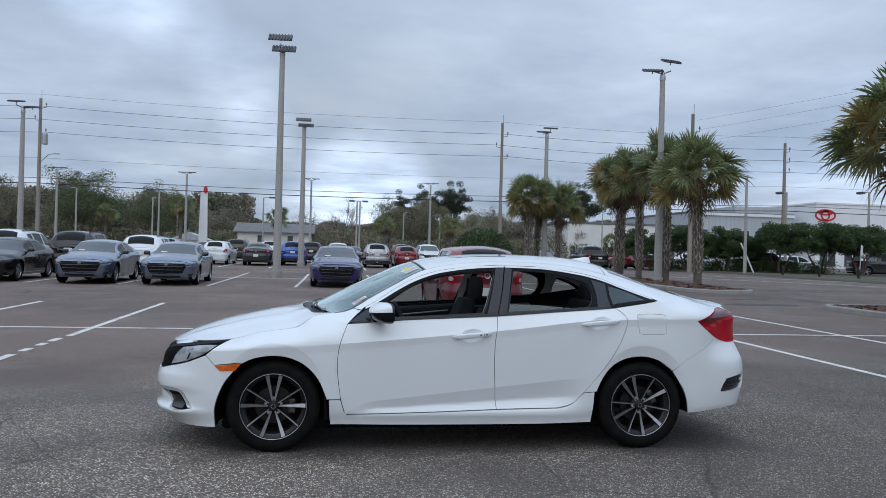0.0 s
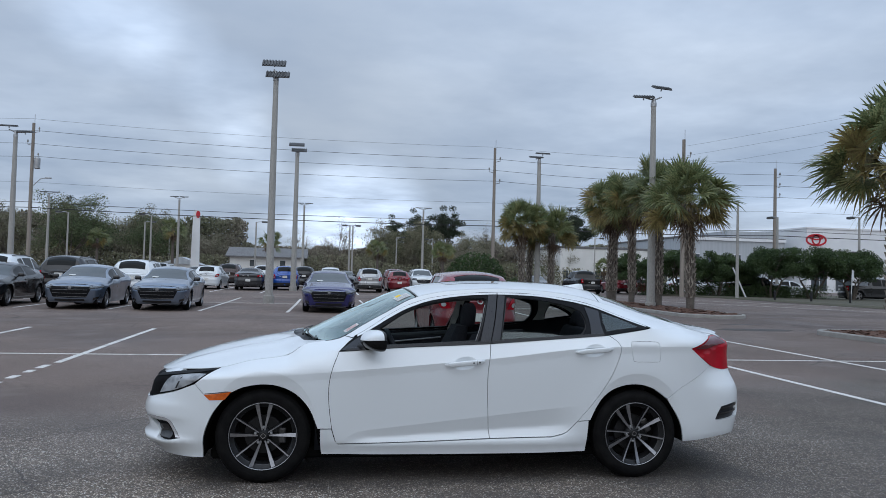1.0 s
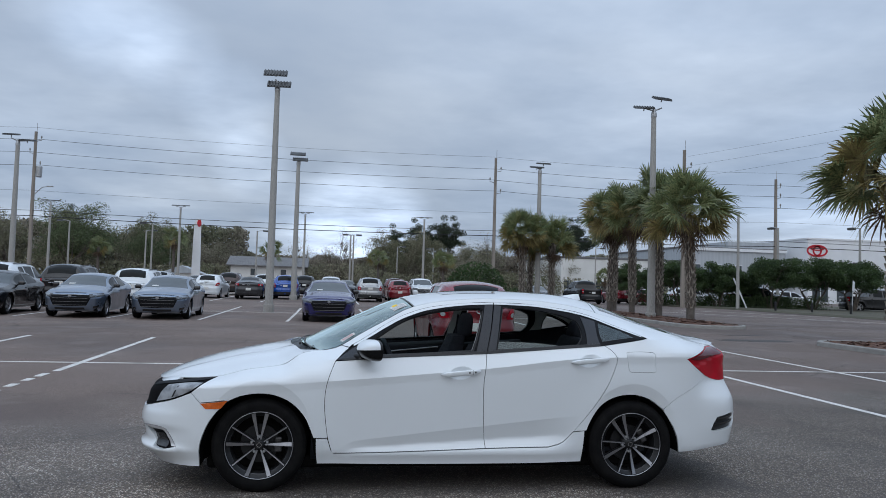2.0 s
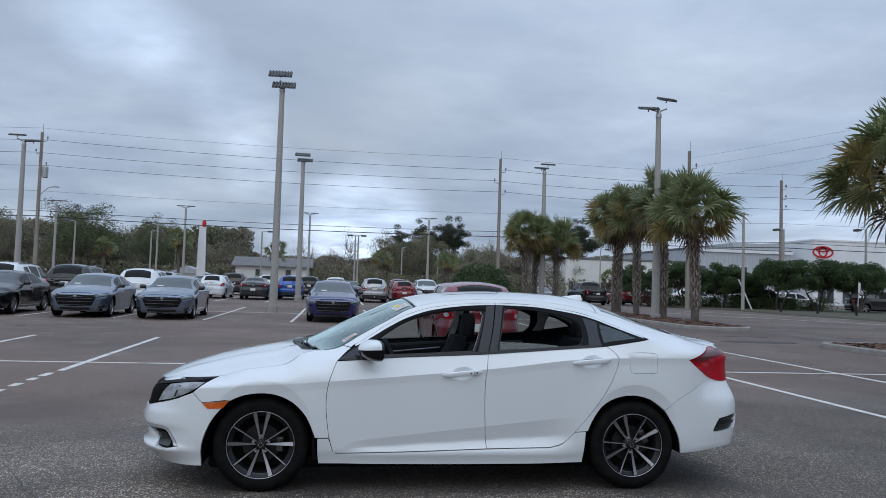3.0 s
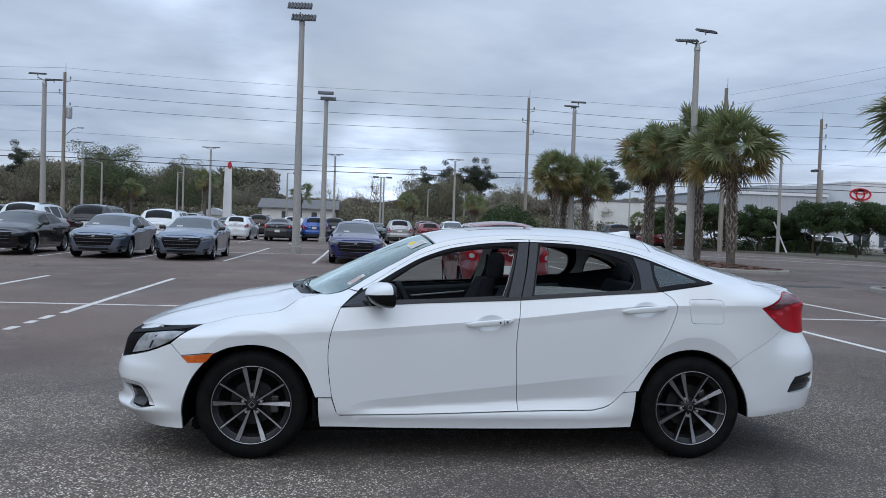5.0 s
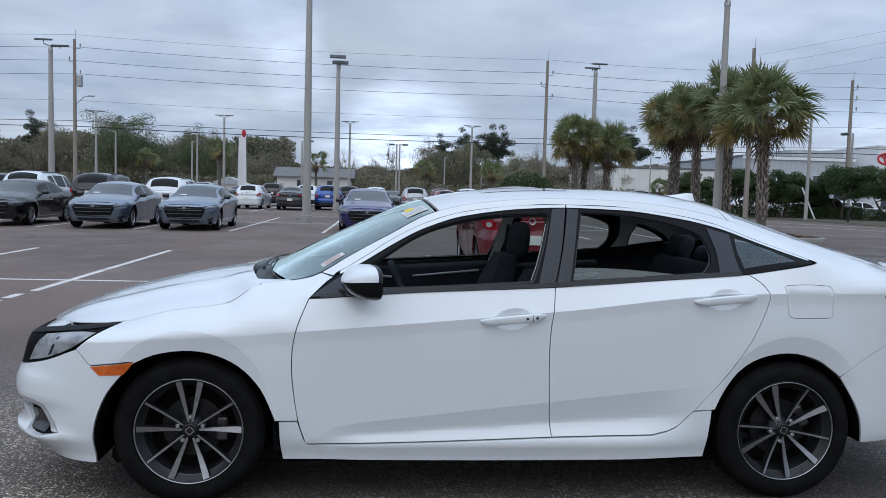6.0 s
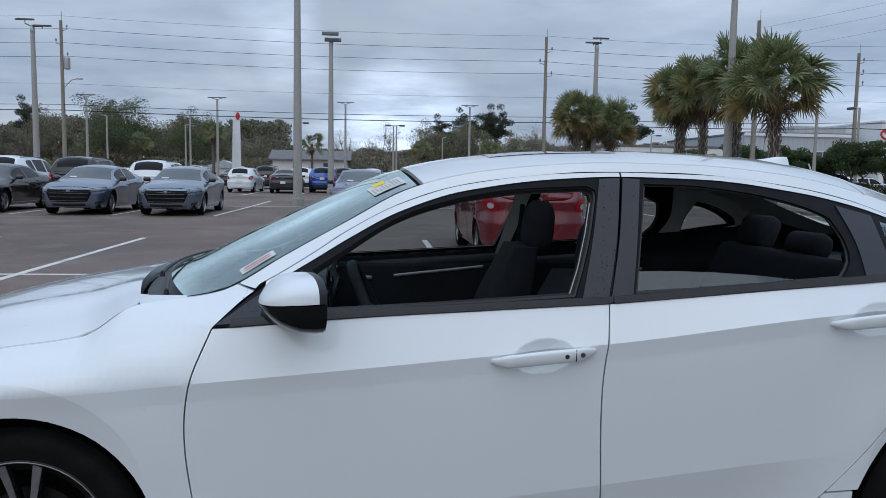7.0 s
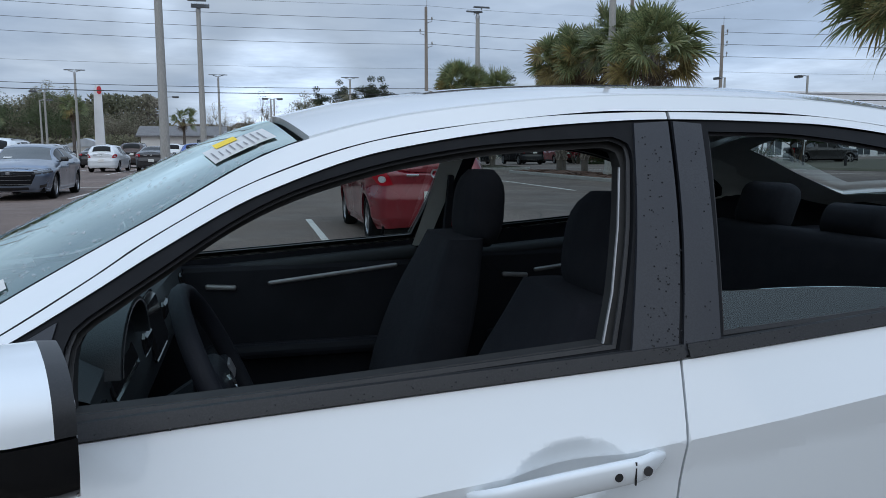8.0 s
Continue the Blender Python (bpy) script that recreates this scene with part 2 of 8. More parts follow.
def rings(bm, rows, closed=True, caps=True):
    """Skin a list of rings of equal length."""
    vs = [[bm.verts.new(p) for p in r] for r in rows]
    n = len(rows[0])
    for a, b in zip(vs, vs[1:]):
        for i in range(n if closed else n - 1):
            j = (i + 1) % n
            bm.faces.new((a[i], a[j], b[j], b[i]))
    if caps and closed:
        bm.faces.new(vs[0][::-1])
        bm.faces.new(vs[-1])
    return bm


def tube(bm, points, radii, sides=8, caps=True):
    """A round bar through points."""
    pts = [Vector(p) for p in points]
    if not isinstance(radii, (list, tuple)):
        radii = [radii] * len(pts)
    rows = []
    ref = None
    for i, p in enumerate(pts):
        d = (pts[min(i + 1, len(pts) - 1)] - pts[max(i - 1, 0)]).normalized()
        if ref is None:
            ref = d.orthogonal().normalized()
        ref = (ref - d * ref.dot(d)).normalized()
        side = d.cross(ref)
        rows.append([p + (ref * math.cos(2 * math.pi * k / sides) + side * math.sin(2 * math.pi * k / sides)) * radii[i] for k in range(sides)])
    return rings(bm, rows, True, caps)


def lathe(bm, profile, sides=32, axis="y", at=(0, 0, 0), closed_profile=False):
    """Turn a profile of (radius, along) round an axis."""
    rows = []
    for k in range(sides):
        a = 2 * math.pi * k / sides
        c, s = math.cos(a), math.sin(a)
        ring = []
        for r, h in profile:
            p = {"y": (r * c, h, r * s), "z": (r * c, r * s, h), "x": (h, r * c, r * s)}[axis]
            ring.append((p[0] + at[0], p[1] + at[1], p[2] + at[2]))
        rows.append(ring)
    vs = [[bm.verts.new(p) for p in r] for r in rows]
    n = len(profile)
    for k in range(sides):
        a, b = vs[k], vs[(k + 1) % sides]
        for i in range(n if closed_profile else n - 1):
            j = (i + 1) % n
            if profile[i][0] < 1e-6 and profile[j][0] < 1e-6:
                continue
            quad = (a[i], a[j], b[j], b[i])
            bm.faces.new(quad)
    bmesh.ops.remove_doubles(bm, verts=bm.verts[:], dist=1e-5)
    bmesh.ops.recalc_face_normals(bm, faces=bm.faces[:])
    return bm


def bend(*spans, step_len=0.03):
    """A closed outline from spans of points: smooth along each span, a corner between spans."""
    out = []
    for span in spans:
        if len(span) == 2:
            (a, b) = span
            n = max(1, int(math.dist(a, b) / step_len))
            pts = [(a[0] + (b[0] - a[0]) * i / n, a[1] + (b[1] - a[1]) * i / n) for i in range(n)]
        else:
            pts = []
            s = [(2 * span[0][0] - span[1][0], 2 * span[0][1] - span[1][1]), *span, (2 * span[-1][0] - span[-2][0], 2 * span[-1][1] - span[-2][1])]
            for k in range(1, len(s) - 2):
                p0, p1, p2, p3 = s[k - 1:k + 3]
                n = max(2, int(math.dist(p1, p2) / step_len))
                for i in range(n):
                    t = i / n
                    pts.append(tuple(0.5 * (2 * p1[c] + (p2[c] - p0[c]) * t + (2 * p0[c] - 5 * p1[c] + 4 * p2[c] - p3[c]) * t * t
                                            + (3 * p1[c] - p0[c] - 3 * p2[c] + p3[c]) * t ** 3) for c in (0, 1)))
        for p in pts:
            if not out or math.dist(p, out[-1]) > 1e-4:
                out.append(p)
    if math.dist(out[0], out[-1]) < 1e-4:
        out.pop()
    return out


def inside(p, poly):
    x, y = p
    hit = False
    j = len(poly) - 1
    for i in range(len(poly)):
        xi, yi = poly[i]
        xj, yj = poly[j]
        if (yi > y) != (yj > y) and x < (xj - xi) * (y - yi) / (yj - yi) + xi:
            hit = not hit
        j = i
    return hit


def panel(name, outline, surface, mat, parent, holes=(), grid=0.04, fold=0.012, label="", side=1, lines=(), dense=()):
    """A sheet cut from a surface: an outline in the surface's own two coordinates, less its holes, with its rims folded inwards.
    surface(a, b, sunk) gives the place; side -1 mirrors it across the car; lines are creases that the sheet keeps sharp."""
    loops = [outline, *holes]
    pts, edges = [], []
    for loop in loops:
        k = len(pts)
        pts += [Vector(p) for p in loop]
        edges += [(k + i, k + (i + 1) % len(loop)) for i in range(len(loop))]
    for row in lines:
        row = [p for p in row if inside(p, outline) and min((p[0] - q[0]) ** 2 + (p[1] - q[1]) ** 2 for q in outline) > (grid * .3) ** 2 and not any(inside(p, h) for h in holes)]
        k = len(pts)
        pts += [Vector(p) for p in row]
        edges += [(k + i, k + i + 1) for i in range(len(row) - 1) if math.dist(row[i], row[i + 1]) < .12]
    xs, ys = [p[0] for p in outline], [p[1] for p in outline]
    border = np.array([tuple(p) for p in pts])
    gx = np.arange(min(xs) + grid / 2, max(xs), grid)
    gy = np.arange(min(ys) + grid / 2, max(ys), grid)
    for i, a in enumerate(gx):
        for b in gy:
            p = (float(a), float(b))
            if np.min((border[:, 0] - p[0]) ** 2 + (border[:, 1] - p[1]) ** 2) < (grid * 0.45) ** 2:
                continue
            if inside(p, outline) and not any(inside(p, h) for h in holes):
                pts.append(Vector(p))
    for cx, cy, slope in dense:
        for i in range(-14, 15):
            for j in range(-8, 9):
                p = (cx + i * .0071 + .0011, cy + j * .0071 + i * .0071 * slope + .0007)
                if inside(p, outline) and all((p[0] - q.x) ** 2 + (p[1] - q.y) ** 2 > .0045 ** 2 for q in pts):
                    pts.append(Vector(p))
    v2, _, faces, *_ = mathutils.geometry.delaunay_2d_cdt(pts, edges, [], 0, 1e-6)
    flat = [tuple(v) for v in v2]
    tris = []
    for f in faces:
        c = (sum(flat[i][0] for i in f) / 3, sum(flat[i][1] for i in f) / 3)
        if inside(c, outline) and not any(inside(c, h) for h in holes):
            (ax, ay), (bx, by), (cx, cy) = (flat[i] for i in f)
            ccw = (bx - ax) * (cy - ay) - (by - ay) * (cx - ax) > 0
            tris.append(tuple(f) if ccw else tuple(f)[::-1])
    verts, normals = [], []
    for a, b in flat:
        p = Vector(surface(a, b, 0.0))
        e = 0.004
        da = Vector(surface(a + e, b, 0.0)) - Vector(surface(a - e, b, 0.0))
        db = Vector(surface(a, b + e, 0.0)) - Vector(surface(a, b - e, 0.0))
        n = da.cross(db)
        n = n.normalized() if n.length > 1e-12 else Vector((0, 0, 1))
        verts.append(p)
        normals.append(n)
    count = len(verts)
    if fold:
        seen = {}
        for f in tris:
            for i in range(3):
                e = (f[i], f[(i + 1) % 3])
                seen[e] = seen.get(e, 0) + 1
        rims = [e for e in seen if (e[1], e[0]) not in seen]
        made = {}

        def low(i):
            if i not in made:
                a, b = flat[i]
                verts.append(verts[i].copy())
                verts.append(Vector(surface(a, b, fold)))
                normals.extend((normals[i], normals[i]))
                made[i] = len(verts) - 2
            return made[i]
        for i, j in rims:
            a, b = low(i), low(j)
            tris.append((b, a, a + 1, b + 1))
    if side < 0:
        verts = [Vector((p.x, -p.y, p.z)) for p in verts]
        normals = [Vector((n.x, -n.y, n.z)) for n in normals]
        tris = [f[::-1] for f in tris]
    me = bpy.data.meshes.new(name)
    me.from_pydata([tuple(v) for v in verts], [], tris)
    me.materials.append(mat)
    for p in me.polygons:
        p.use_smooth = len(p.vertices) == 3
    me.update()
    loop_normals = []
    for p, f in zip(me.polygons, tris):
        if len(f) == 4:
            loop_normals += [(0, 0, 0)] * 4
            continue
        if not lines:
            loop_normals += [tuple(normals[vi]) for vi in f]
            continue
        ca, cb = sum(flat[i][0] for i in f) / 3, sum(flat[i][1] for i in f) / 3
        for vi in f:
            a, b = flat[vi]
            a, b = a + (ca - a) * .3, b + (cb - b) * .3
            e = .0012
            n = (Vector(surface(a + e, b, 0.0)) - Vector(surface(a - e, b, 0.0))).cross(Vector(surface(a, b + e, 0.0)) - Vector(surface(a, b - e, 0.0)))
            n = n.normalized()
            loop_normals.append((n.x, -n.y if side < 0 else n.y, n.z))
    me.normals_split_custom_set(loop_normals)
    ob = new(name, me)
    ob.parent = parent
    if label:
        ob["label"] = label
    return ob


def curve(pts):
    """A smooth function through the (x, value) pairs, flat beyond its ends."""
    xs = [p[0] for p in pts]
    ys = [p[1] for p in pts]
    n = len(xs)
    sec = [(ys[i + 1] - ys[i]) / (xs[i + 1] - xs[i]) for i in range(n - 1)]
    tan = [sec[0]] + [0.0 if sec[i - 1] * sec[i] <= 0 else 2 * sec[i - 1] * sec[i] / (sec[i - 1] + sec[i])
                      for i in range(1, n - 1)] + [sec[-1]]

    def at(x):
        if x <= xs[0]:
            return ys[0]
        if x >= xs[-1]:
            return ys[-1]
        i = 0
        while xs[i + 1] < x:
            i += 1
        h = xs[i + 1] - xs[i]
        t = (x - xs[i]) / h
        return ((1 + 2 * t) * (1 - t) ** 2 * ys[i] + t * (1 - t) ** 2 * h * tan[i]
                + t * t * (3 - 2 * t) * ys[i + 1] + t * t * (t - 1) * h * tan[i + 1])
    return at


def step(a, b, x):
    t = min(1.0, max(0.0, (x - a) / (b - a)))
    return t * t * (3 - 2 * t)


class Outline:
    """A car's plan outline, one half, as arc length u -> point and outward normal; u equals x in the straight middle."""

    def __init__(self, front, rear, half, shoulder_f, shoulder_r, power=(4.2, 4.6)):
        rows = []
        n = 160
        for i in range(n + 1):
            a = math.pi / 2 * (1 - i / n)
            rows.append((shoulder_f - (shoulder_f - front) * math.sin(a) ** (2 / power[0]), -half * math.cos(a) ** (2 / power[0]) if i else 0.0))
        for i in range(n + 1):
            a = math.pi / 2 * i / n
            rows.append((shoulder_r + (rear - shoulder_r) * math.sin(a) ** (2 / power[1]), -half * math.cos(a) ** (2 / power[1]) if i < n else 0.0))
        us = [0.0]
        for (x0, y0), (x1, y1) in zip(rows, rows[1:]):
            us.append(us[-1] + math.hypot(x1 - x0, y1 - y0))
        shift = shoulder_f - us[n]
        self.us = [u + shift for u in us]
        self.rows = rows
        self.first, self.last = self.us[0], self.us[-1]

    def raw(self, u):
        us, rows = self.us, self.rows
        u = min(max(u, us[0]), us[-1])
        lo, hi = 0, len(us) - 1
        while hi - lo > 1:
            mid = (lo + hi) // 2
            if us[mid] <= u:
                lo = mid
            else:
                hi = mid
        t = (u - us[lo]) / max(1e-9, us[hi] - us[lo])
        return (rows[lo][0] + t * (rows[hi][0] - rows[lo][0]), rows[lo][1] + t * (rows[hi][1] - rows[lo][1]))

    def at(self, u):
        x, y = self.raw(u)
        a, b = self.raw(u - 0.03), self.raw(u + 0.03)
        if u - 0.03 < self.first:
            a = (a[0], -b[1])
        if u + 0.03 > self.last:
            b = (b[0], -a[1])
        dx, dy = b[0] - a[0], b[1] - a[1]
        s = math.hypot(dx, dy) or 1.0
        return x, y, dy / s, -dx / s


# the white sedan: measures in metres, front towards -x, near side towards -y, wheels at x = -1.35 and 1.35
HUB_Z = 0.322
sedan_plan = Outline(-2.235, 2.40, 0.90, -1.0, 1.0)
crease_z = curve([(-2.6, .66), (-1.6, .72), (-.88, .772), (.23, .872), (1.12, .965), (1.85, .975), (2.6, .955)])
belt_z = curve([(-2.3, .76), (-1.9, .79), (-1.4, .87), (-1.08, .905), (-.85, .915), (-.47, .938), (.25, .985), (1.14, 1.053), (1.45, 1.10), (1.8, 1.09), (2.3, 1.05)])
edge_z = curve([(-3.0, .70), (-2.4, .735), (-2.05, .757), (-1.69, .780), (-1.46, .834), (-1.21, .872), (-1.08, .952), (-1.0, .966), (-.93, .972), (-.85, .988), (-.80, 1.010), (-.71, 1.067), (-.5, 1.185),
                (-.3, 1.290), (-.09, 1.340), (.18, 1.367), (.31, 1.372), (.58, 1.368), (.85, 1.345), (1.04, 1.312), (1.25, 1.255), (1.54, 1.165), (1.8, 1.105), (2.0, 1.078), (2.25, 1.05), (2.6, 1.04)])
edge_in = curve([(-2.6, .05), (-2.0, .12), (-1.69, .15), (-1.2, .15), (-1.08, .17), (-.93, .20), (-.71, .235), (-.5, .275), (-.3, .295), (-.09, .285), (.31, .272), (.85, .285),
                 (1.04, .30), (1.25, .305), (1.54, .26), (1.8, .18), (2.0, .13), (2.25, .10), (2.6, .05)])
low_z = curve([(-.9, .26), (-.84, .28), (-.71, .35), (-.4, .39), (.23, .46), (.9, .53), (1.2, .55)])
nose_in = curve([(.12, .12), (.18, .065), (.22, .032), (.26, -.008), (.283, -.030), (.31, -.002), (.34, .024), (.40, .018), (.45, -.004), (.51, .0), (.55, .018), (.60, .033), (.66, .048), (.74, .078), (.8, .115)])
tail_in = curve([(.18, .07), (.24, .04), (.32, .015), (.45, 0), (.56, .004), (.64, .018), (.70, .05), (.80, .10), (.95, .115), (1.03, .11), (1.06, .14), (1.1, .2)])


def brow(a):
    """The crescent's radius at an angle from straight up."""
    return .366 + .085 * max(0.0, math.cos(min(abs(a) * 1.35, math.pi / 2))) ** .8


def sedan_in(u, z):
    """How far the white sedan's side lies inside its plan outline."""
    zc, zb, ze, de = crease_z(u), belt_z(u), edge_z(u), edge_in(u)
    house = step(-1.0, -.78, u) * (1 - step(1.35, 1.75, u))
    if z >= zc:
        t = (z - zc) / max(.02, ze - zc)
        plain = de * max(0, t) ** 2.0
        db = .052
        if z < zb:
            two = db * ((z - zc) / max(.02, zb - zc))
        else:
            s = (z - zb) / max(.03, ze - zb)
            two = db + (max(de, db) - db) * (.86 * s + .14 * s * s)
        d = plain + (two - plain) * house
    else:
        s = zc - z
        zl = low_z(u)
        amp = step(-.88, -.55, u) * (1 - step(.55, 1.05, u))
        d = .030 * step(0, .75, s) + (.006 * min(1, s / .05) + .022 * s) * step(-1.55, -.95, u)
        if z < zl:
            q = (zl - z) / max(.03, zl - .25)
            d += amp * (zl - .25) * (.11 * min(1, q / .5) - .24 * step(.42, 1.0, q))
        d += .03 * step(.30, .18, z)
    # wheel arches: a soft swell that breaks along a crescent above each opening
    for hub in (-1.35, 1.35):
        r = math.hypot(u - hub, z - HUB_Z)
        rim = brow(math.atan2(u - hub, z - HUB_Z))
        d -= (.014 * math.exp(-((r - rim) / .12) ** 2) if r > rim else .014 - .20 * (rim - r)) * step(.25, .4, z)
    d += nose_in(z) * step(-1.75, -2.15, u) + tail_in(z) * step(1.75, 2.15, u)
    return d


def sedan_side(u, z, sunk=0.0):
    x, y, nx, ny = sedan_plan.at(u)
    d = sedan_in(u, z) + sunk
    return (x - nx * d, y - ny * d, z)

# ---- the white sedan ----
_top_x = curve([(-2.06, -2.185), (-1.9, -2.02), (-1.69, -1.80), (-1.46, -1.57), (-1.21, -1.34), (-1.08, -1.22), (-.93, -1.10), (-.71, -.845), (-.5, -.605), (-.3, -.365), (-.09, -.12),
                (.18, .17), (.58, .58), (1.25, 1.25), (1.54, 1.54), (1.8, 1.82), (2.0, 2.03), (2.28, 2.305), (2.4, 2.39)])
_top_z = curve([(-2.06, .705), (-1.9, .785), (-1.69, .858), (-1.46, .915), (-1.21, .957), (-1.08, .977), (-.94, 1.0), (-.71, 1.125), (-.5, 1.238), (-.3, 1.340), (-.09, 1.394),
                (.18, 1.419), (.58, 1.428), (.85, 1.420), (1.04, 1.402), (1.25, 1.361), (1.54, 1.262), (1.8, 1.167), (2.0, 1.117), (2.28, 1.068), (2.4, 1.04)])


def sedan_top(w, v, sunk=0.0):
    """The upper skin: w runs along the car's upper edge, v across it from the near edge (0) over the middle (1) to the far edge (2)."""
    a = v if v <= 1 else 2 - v
    a = max(a, -.2)
    x0, y0, z0 = sedan_side(w, edge_z(w))
    g = 1 - (1 - a) ** 2
    f = 1 - abs(1 - a) ** 2.3
    y = y0 * (1 - a)
    ridge = .012 * math.exp(-((a - .38) / .10) ** 2) * step(-.95, -1.15, w) * step(-2.06, -1.8, w)
    return (x0 + (_top_x(w) - x0) * g, y if v <= 1 else -y, z0 + (_top_z(w) - z0) * f + ridge - sunk)


HANDLES = [(0.045, 0.838, 0.098), (1.008, 0.938, 0.098)]


def sedan_skin(u, z, sunk=0.0):
    """The side with the hollows behind the door handles."""
    dip = 0.0
    for hx, hz, slope in HANDLES:
        q = ((u - hx) / .088) ** 2 + ((z - hz - (u - hx) * slope) / .047) ** 2
        if q < 1:
            dip = .020 * (1 - q) ** 1.2
    return sedan_side(u, z, sunk + dip)


def shrink(poly, d):
    area = sum(a[0] * b[1] - b[0] * a[1] for a, b in zip(poly, poly[1:] + poly[:1]))
    s = 1 if area > 0 else -1
    out = []
    n = len(poly)
    for i in range(n):
        a, p, b = poly[i - 1], poly[i], poly[(i + 1) % n]
        e1, e2 = (p[0] - a[0], p[1] - a[1]), (b[0] - p[0], b[1] - p[1])
        l1, l2 = math.hypot(*e1) or 1, math.hypot(*e2) or 1
        nx, ny = -(e1[1] / l1 + e2[1] / l2) * s, (e1[0] / l1 + e2[0] / l2) * s
        l = math.hypot(nx, ny)
        if l < .2:
            out.append(p)
            continue
        k = d * 2 / l / l
        k = min(k, 2.2 * d / l)
        out.append((p[0] + nx * k, p[1] + ny * k))
    return out


def weld(ob):
    """Joins a panel's face with its folded rim into one surface."""
    bm = bmesh.new()
    bm.from_mesh(ob.data)
    bmesh.ops.remove_doubles(bm, verts=bm.verts[:], dist=.0003)
    bm.to_mesh(ob.data)
    bm.free()


def along_edge(a, b, n=24):
    return [(a + (b - a) * i / n, edge_z(a + (b - a) * i / n)) for i in range(n + 1)]


FRONT_ARCH = [(-1.757, .177), (-1.748, .326), (-1.690, .483), (-1.602, .598), (-1.489, .663), (-1.372, .682), (-1.256, .671), (-1.139, .618), (-1.045, .519), (-.988, .393), (-.962, .262), (-.955, .192)]
REAR_ARCH = [(.972, .192), (.980, .336), (1.025, .499), (1.096, .605), (1.197, .668), (1.335, .691), (1.472, .662), (1.597, .578), (1.675, .46), (1.715, .37), (1.742, .262)]
DOOR_FRONT = [(-.848, .907), (-.892, .79), (-.911, .69), (-.912, .59), (-.902, .49), (-.884, .376), (-.856, .285)]
DOOR_MID = [(.237, .9755), (.214, .75), (.223, .492), (.242, .300)]
DOOR_REAR = [(1.132, 1.048), (1.178, 1.017), (1.212, .969), (1.206, .904), (1.146, .76), (1.047, .603), (.900, .419), (.815, .338), (.709, .309)]
BELT = [(-.850, .907), (-.474, .936), (-.1, .957), (.246, .976), (.7, 1.013), (1.132, 1.048), (1.40, 1.094), (1.462, 1.107)]
DLO_TOP = [(-.850, .907), (-.740, .996), (-.688, 1.022), (-.577, 1.086), (-.498, 1.134), (-.342, 1.217), (-.149, 1.280), (.141, 1.320), (.330, 1.329), (.580, 1.324), (.883, 1.289), (1.067, 1.250), (1.255, 1.183), (1.42, 1.121), (1.462, 1.107)]
ROOF_GAP = [(-.735, 1.012), (-.690, 1.036), (-.577, 1.105), (-.499, 1.156), (-.342, 1.238), (-.146, 1.299), (.145, 1.336), (.334, 1.342), (.590, 1.338), (.883, 1.304), (1.067, 1.265), (1.255, 1.195), (1.42, 1.131), (1.462, 1.111)]
FRONT_OPENING = bend([(-.600, .944), (-.25, .964), (.146, .990)], [(.146, .990), (.176, 1.064), (.210, 1.16), (.238, 1.262)], [(.238, 1.262), (.237, 1.288), (.212, 1.300)],
                     [(.212, 1.300), (.032, 1.290), (-.078, 1.276), (-.178, 1.256), (-.298, 1.220), (-.391, 1.176), (-.490, 1.114), (-.560, 1.070)], [(-.560, 1.070), (-.598, 1.042), (-.606, 1.00), (-.600, .944)], step_len=.025)
FRONT_SEAL = bend([(-.588, .950), (-.25, .969), (.136, .995)], [(.136, .995), (.166, 1.064), (.199, 1.16), (.225, 1.250)], [(.225, 1.250), (.223, 1.274), (.200, 1.282)],
                  [(.200, 1.282), (.032, 1.272), (-.078, 1.258), (-.178, 1.239), (-.298, 1.203), (-.391, 1.160), (-.482, 1.102), (-.548, 1.058)], [(-.548, 1.058), (-.586, 1.032), (-.594, 1.00), (-.588, .950)], step_len=.025)
REAR_OPENING = bend([(.316, .999), (.65, 1.022), (.93, 1.045)], [(.93, 1.045), (.972, 1.09), (.982, 1.15), (.962, 1.214)], [(.962, 1.214), (.90, 1.243), (.764, 1.278), (.569, 1.304), (.390, 1.309)],
                    [(.390, 1.309), (.353, 1.157), (.316, .999)], step_len=.025)
QUARTER_OPENING = bend([(1.125, 1.075), (1.25, 1.095), (1.375, 1.112)], [(1.375, 1.112), (1.30, 1.150), (1.22, 1.182), (1.135, 1.207)], [(1.135, 1.207), (1.12, 1.15), (1.125, 1.075)], step_len=.025)
FOG = bend([(-2.30, .430), (-2.16, .443), (-2.045, .440)], [(-2.045, .440), (-2.0, .425), (-1.965, .375), (-1.915, .308)], [(-1.915, .308), (-2.02, .288), (-2.10, .300)], [(-2.10, .300), (-2.14, .37), (-2.30, .430)])
VENT = bend([(2.028, .425), (2.05, .412), (2.207, .420), (2.33, .43)], [(2.33, .43), (2.40, .47), (2.41, .54)], [(2.41, .54), (2.286, .541), (2.085, .517)], [(2.085, .517), (2.05, .47), (2.028, .425)])
LAMP = bend([(-2.31, .556), (-2.147, .585), (-1.97, .624), (-1.823, .682), (-1.738, .745), (-1.672, .777)], [(-1.672, .777), (-1.803, .767), (-2.0, .748), (-2.288, .721)], [(-2.288, .721), (-2.34, .66), (-2.31, .556)])
LENS = bend([(-2.13, .600), (-1.97, .633), (-1.832, .688), (-1.750, .746)], [(-1.750, .746), (-1.86, .742), (-2.05, .718)], [(-2.05, .718), (-2.10, .660), (-2.13, .600)])
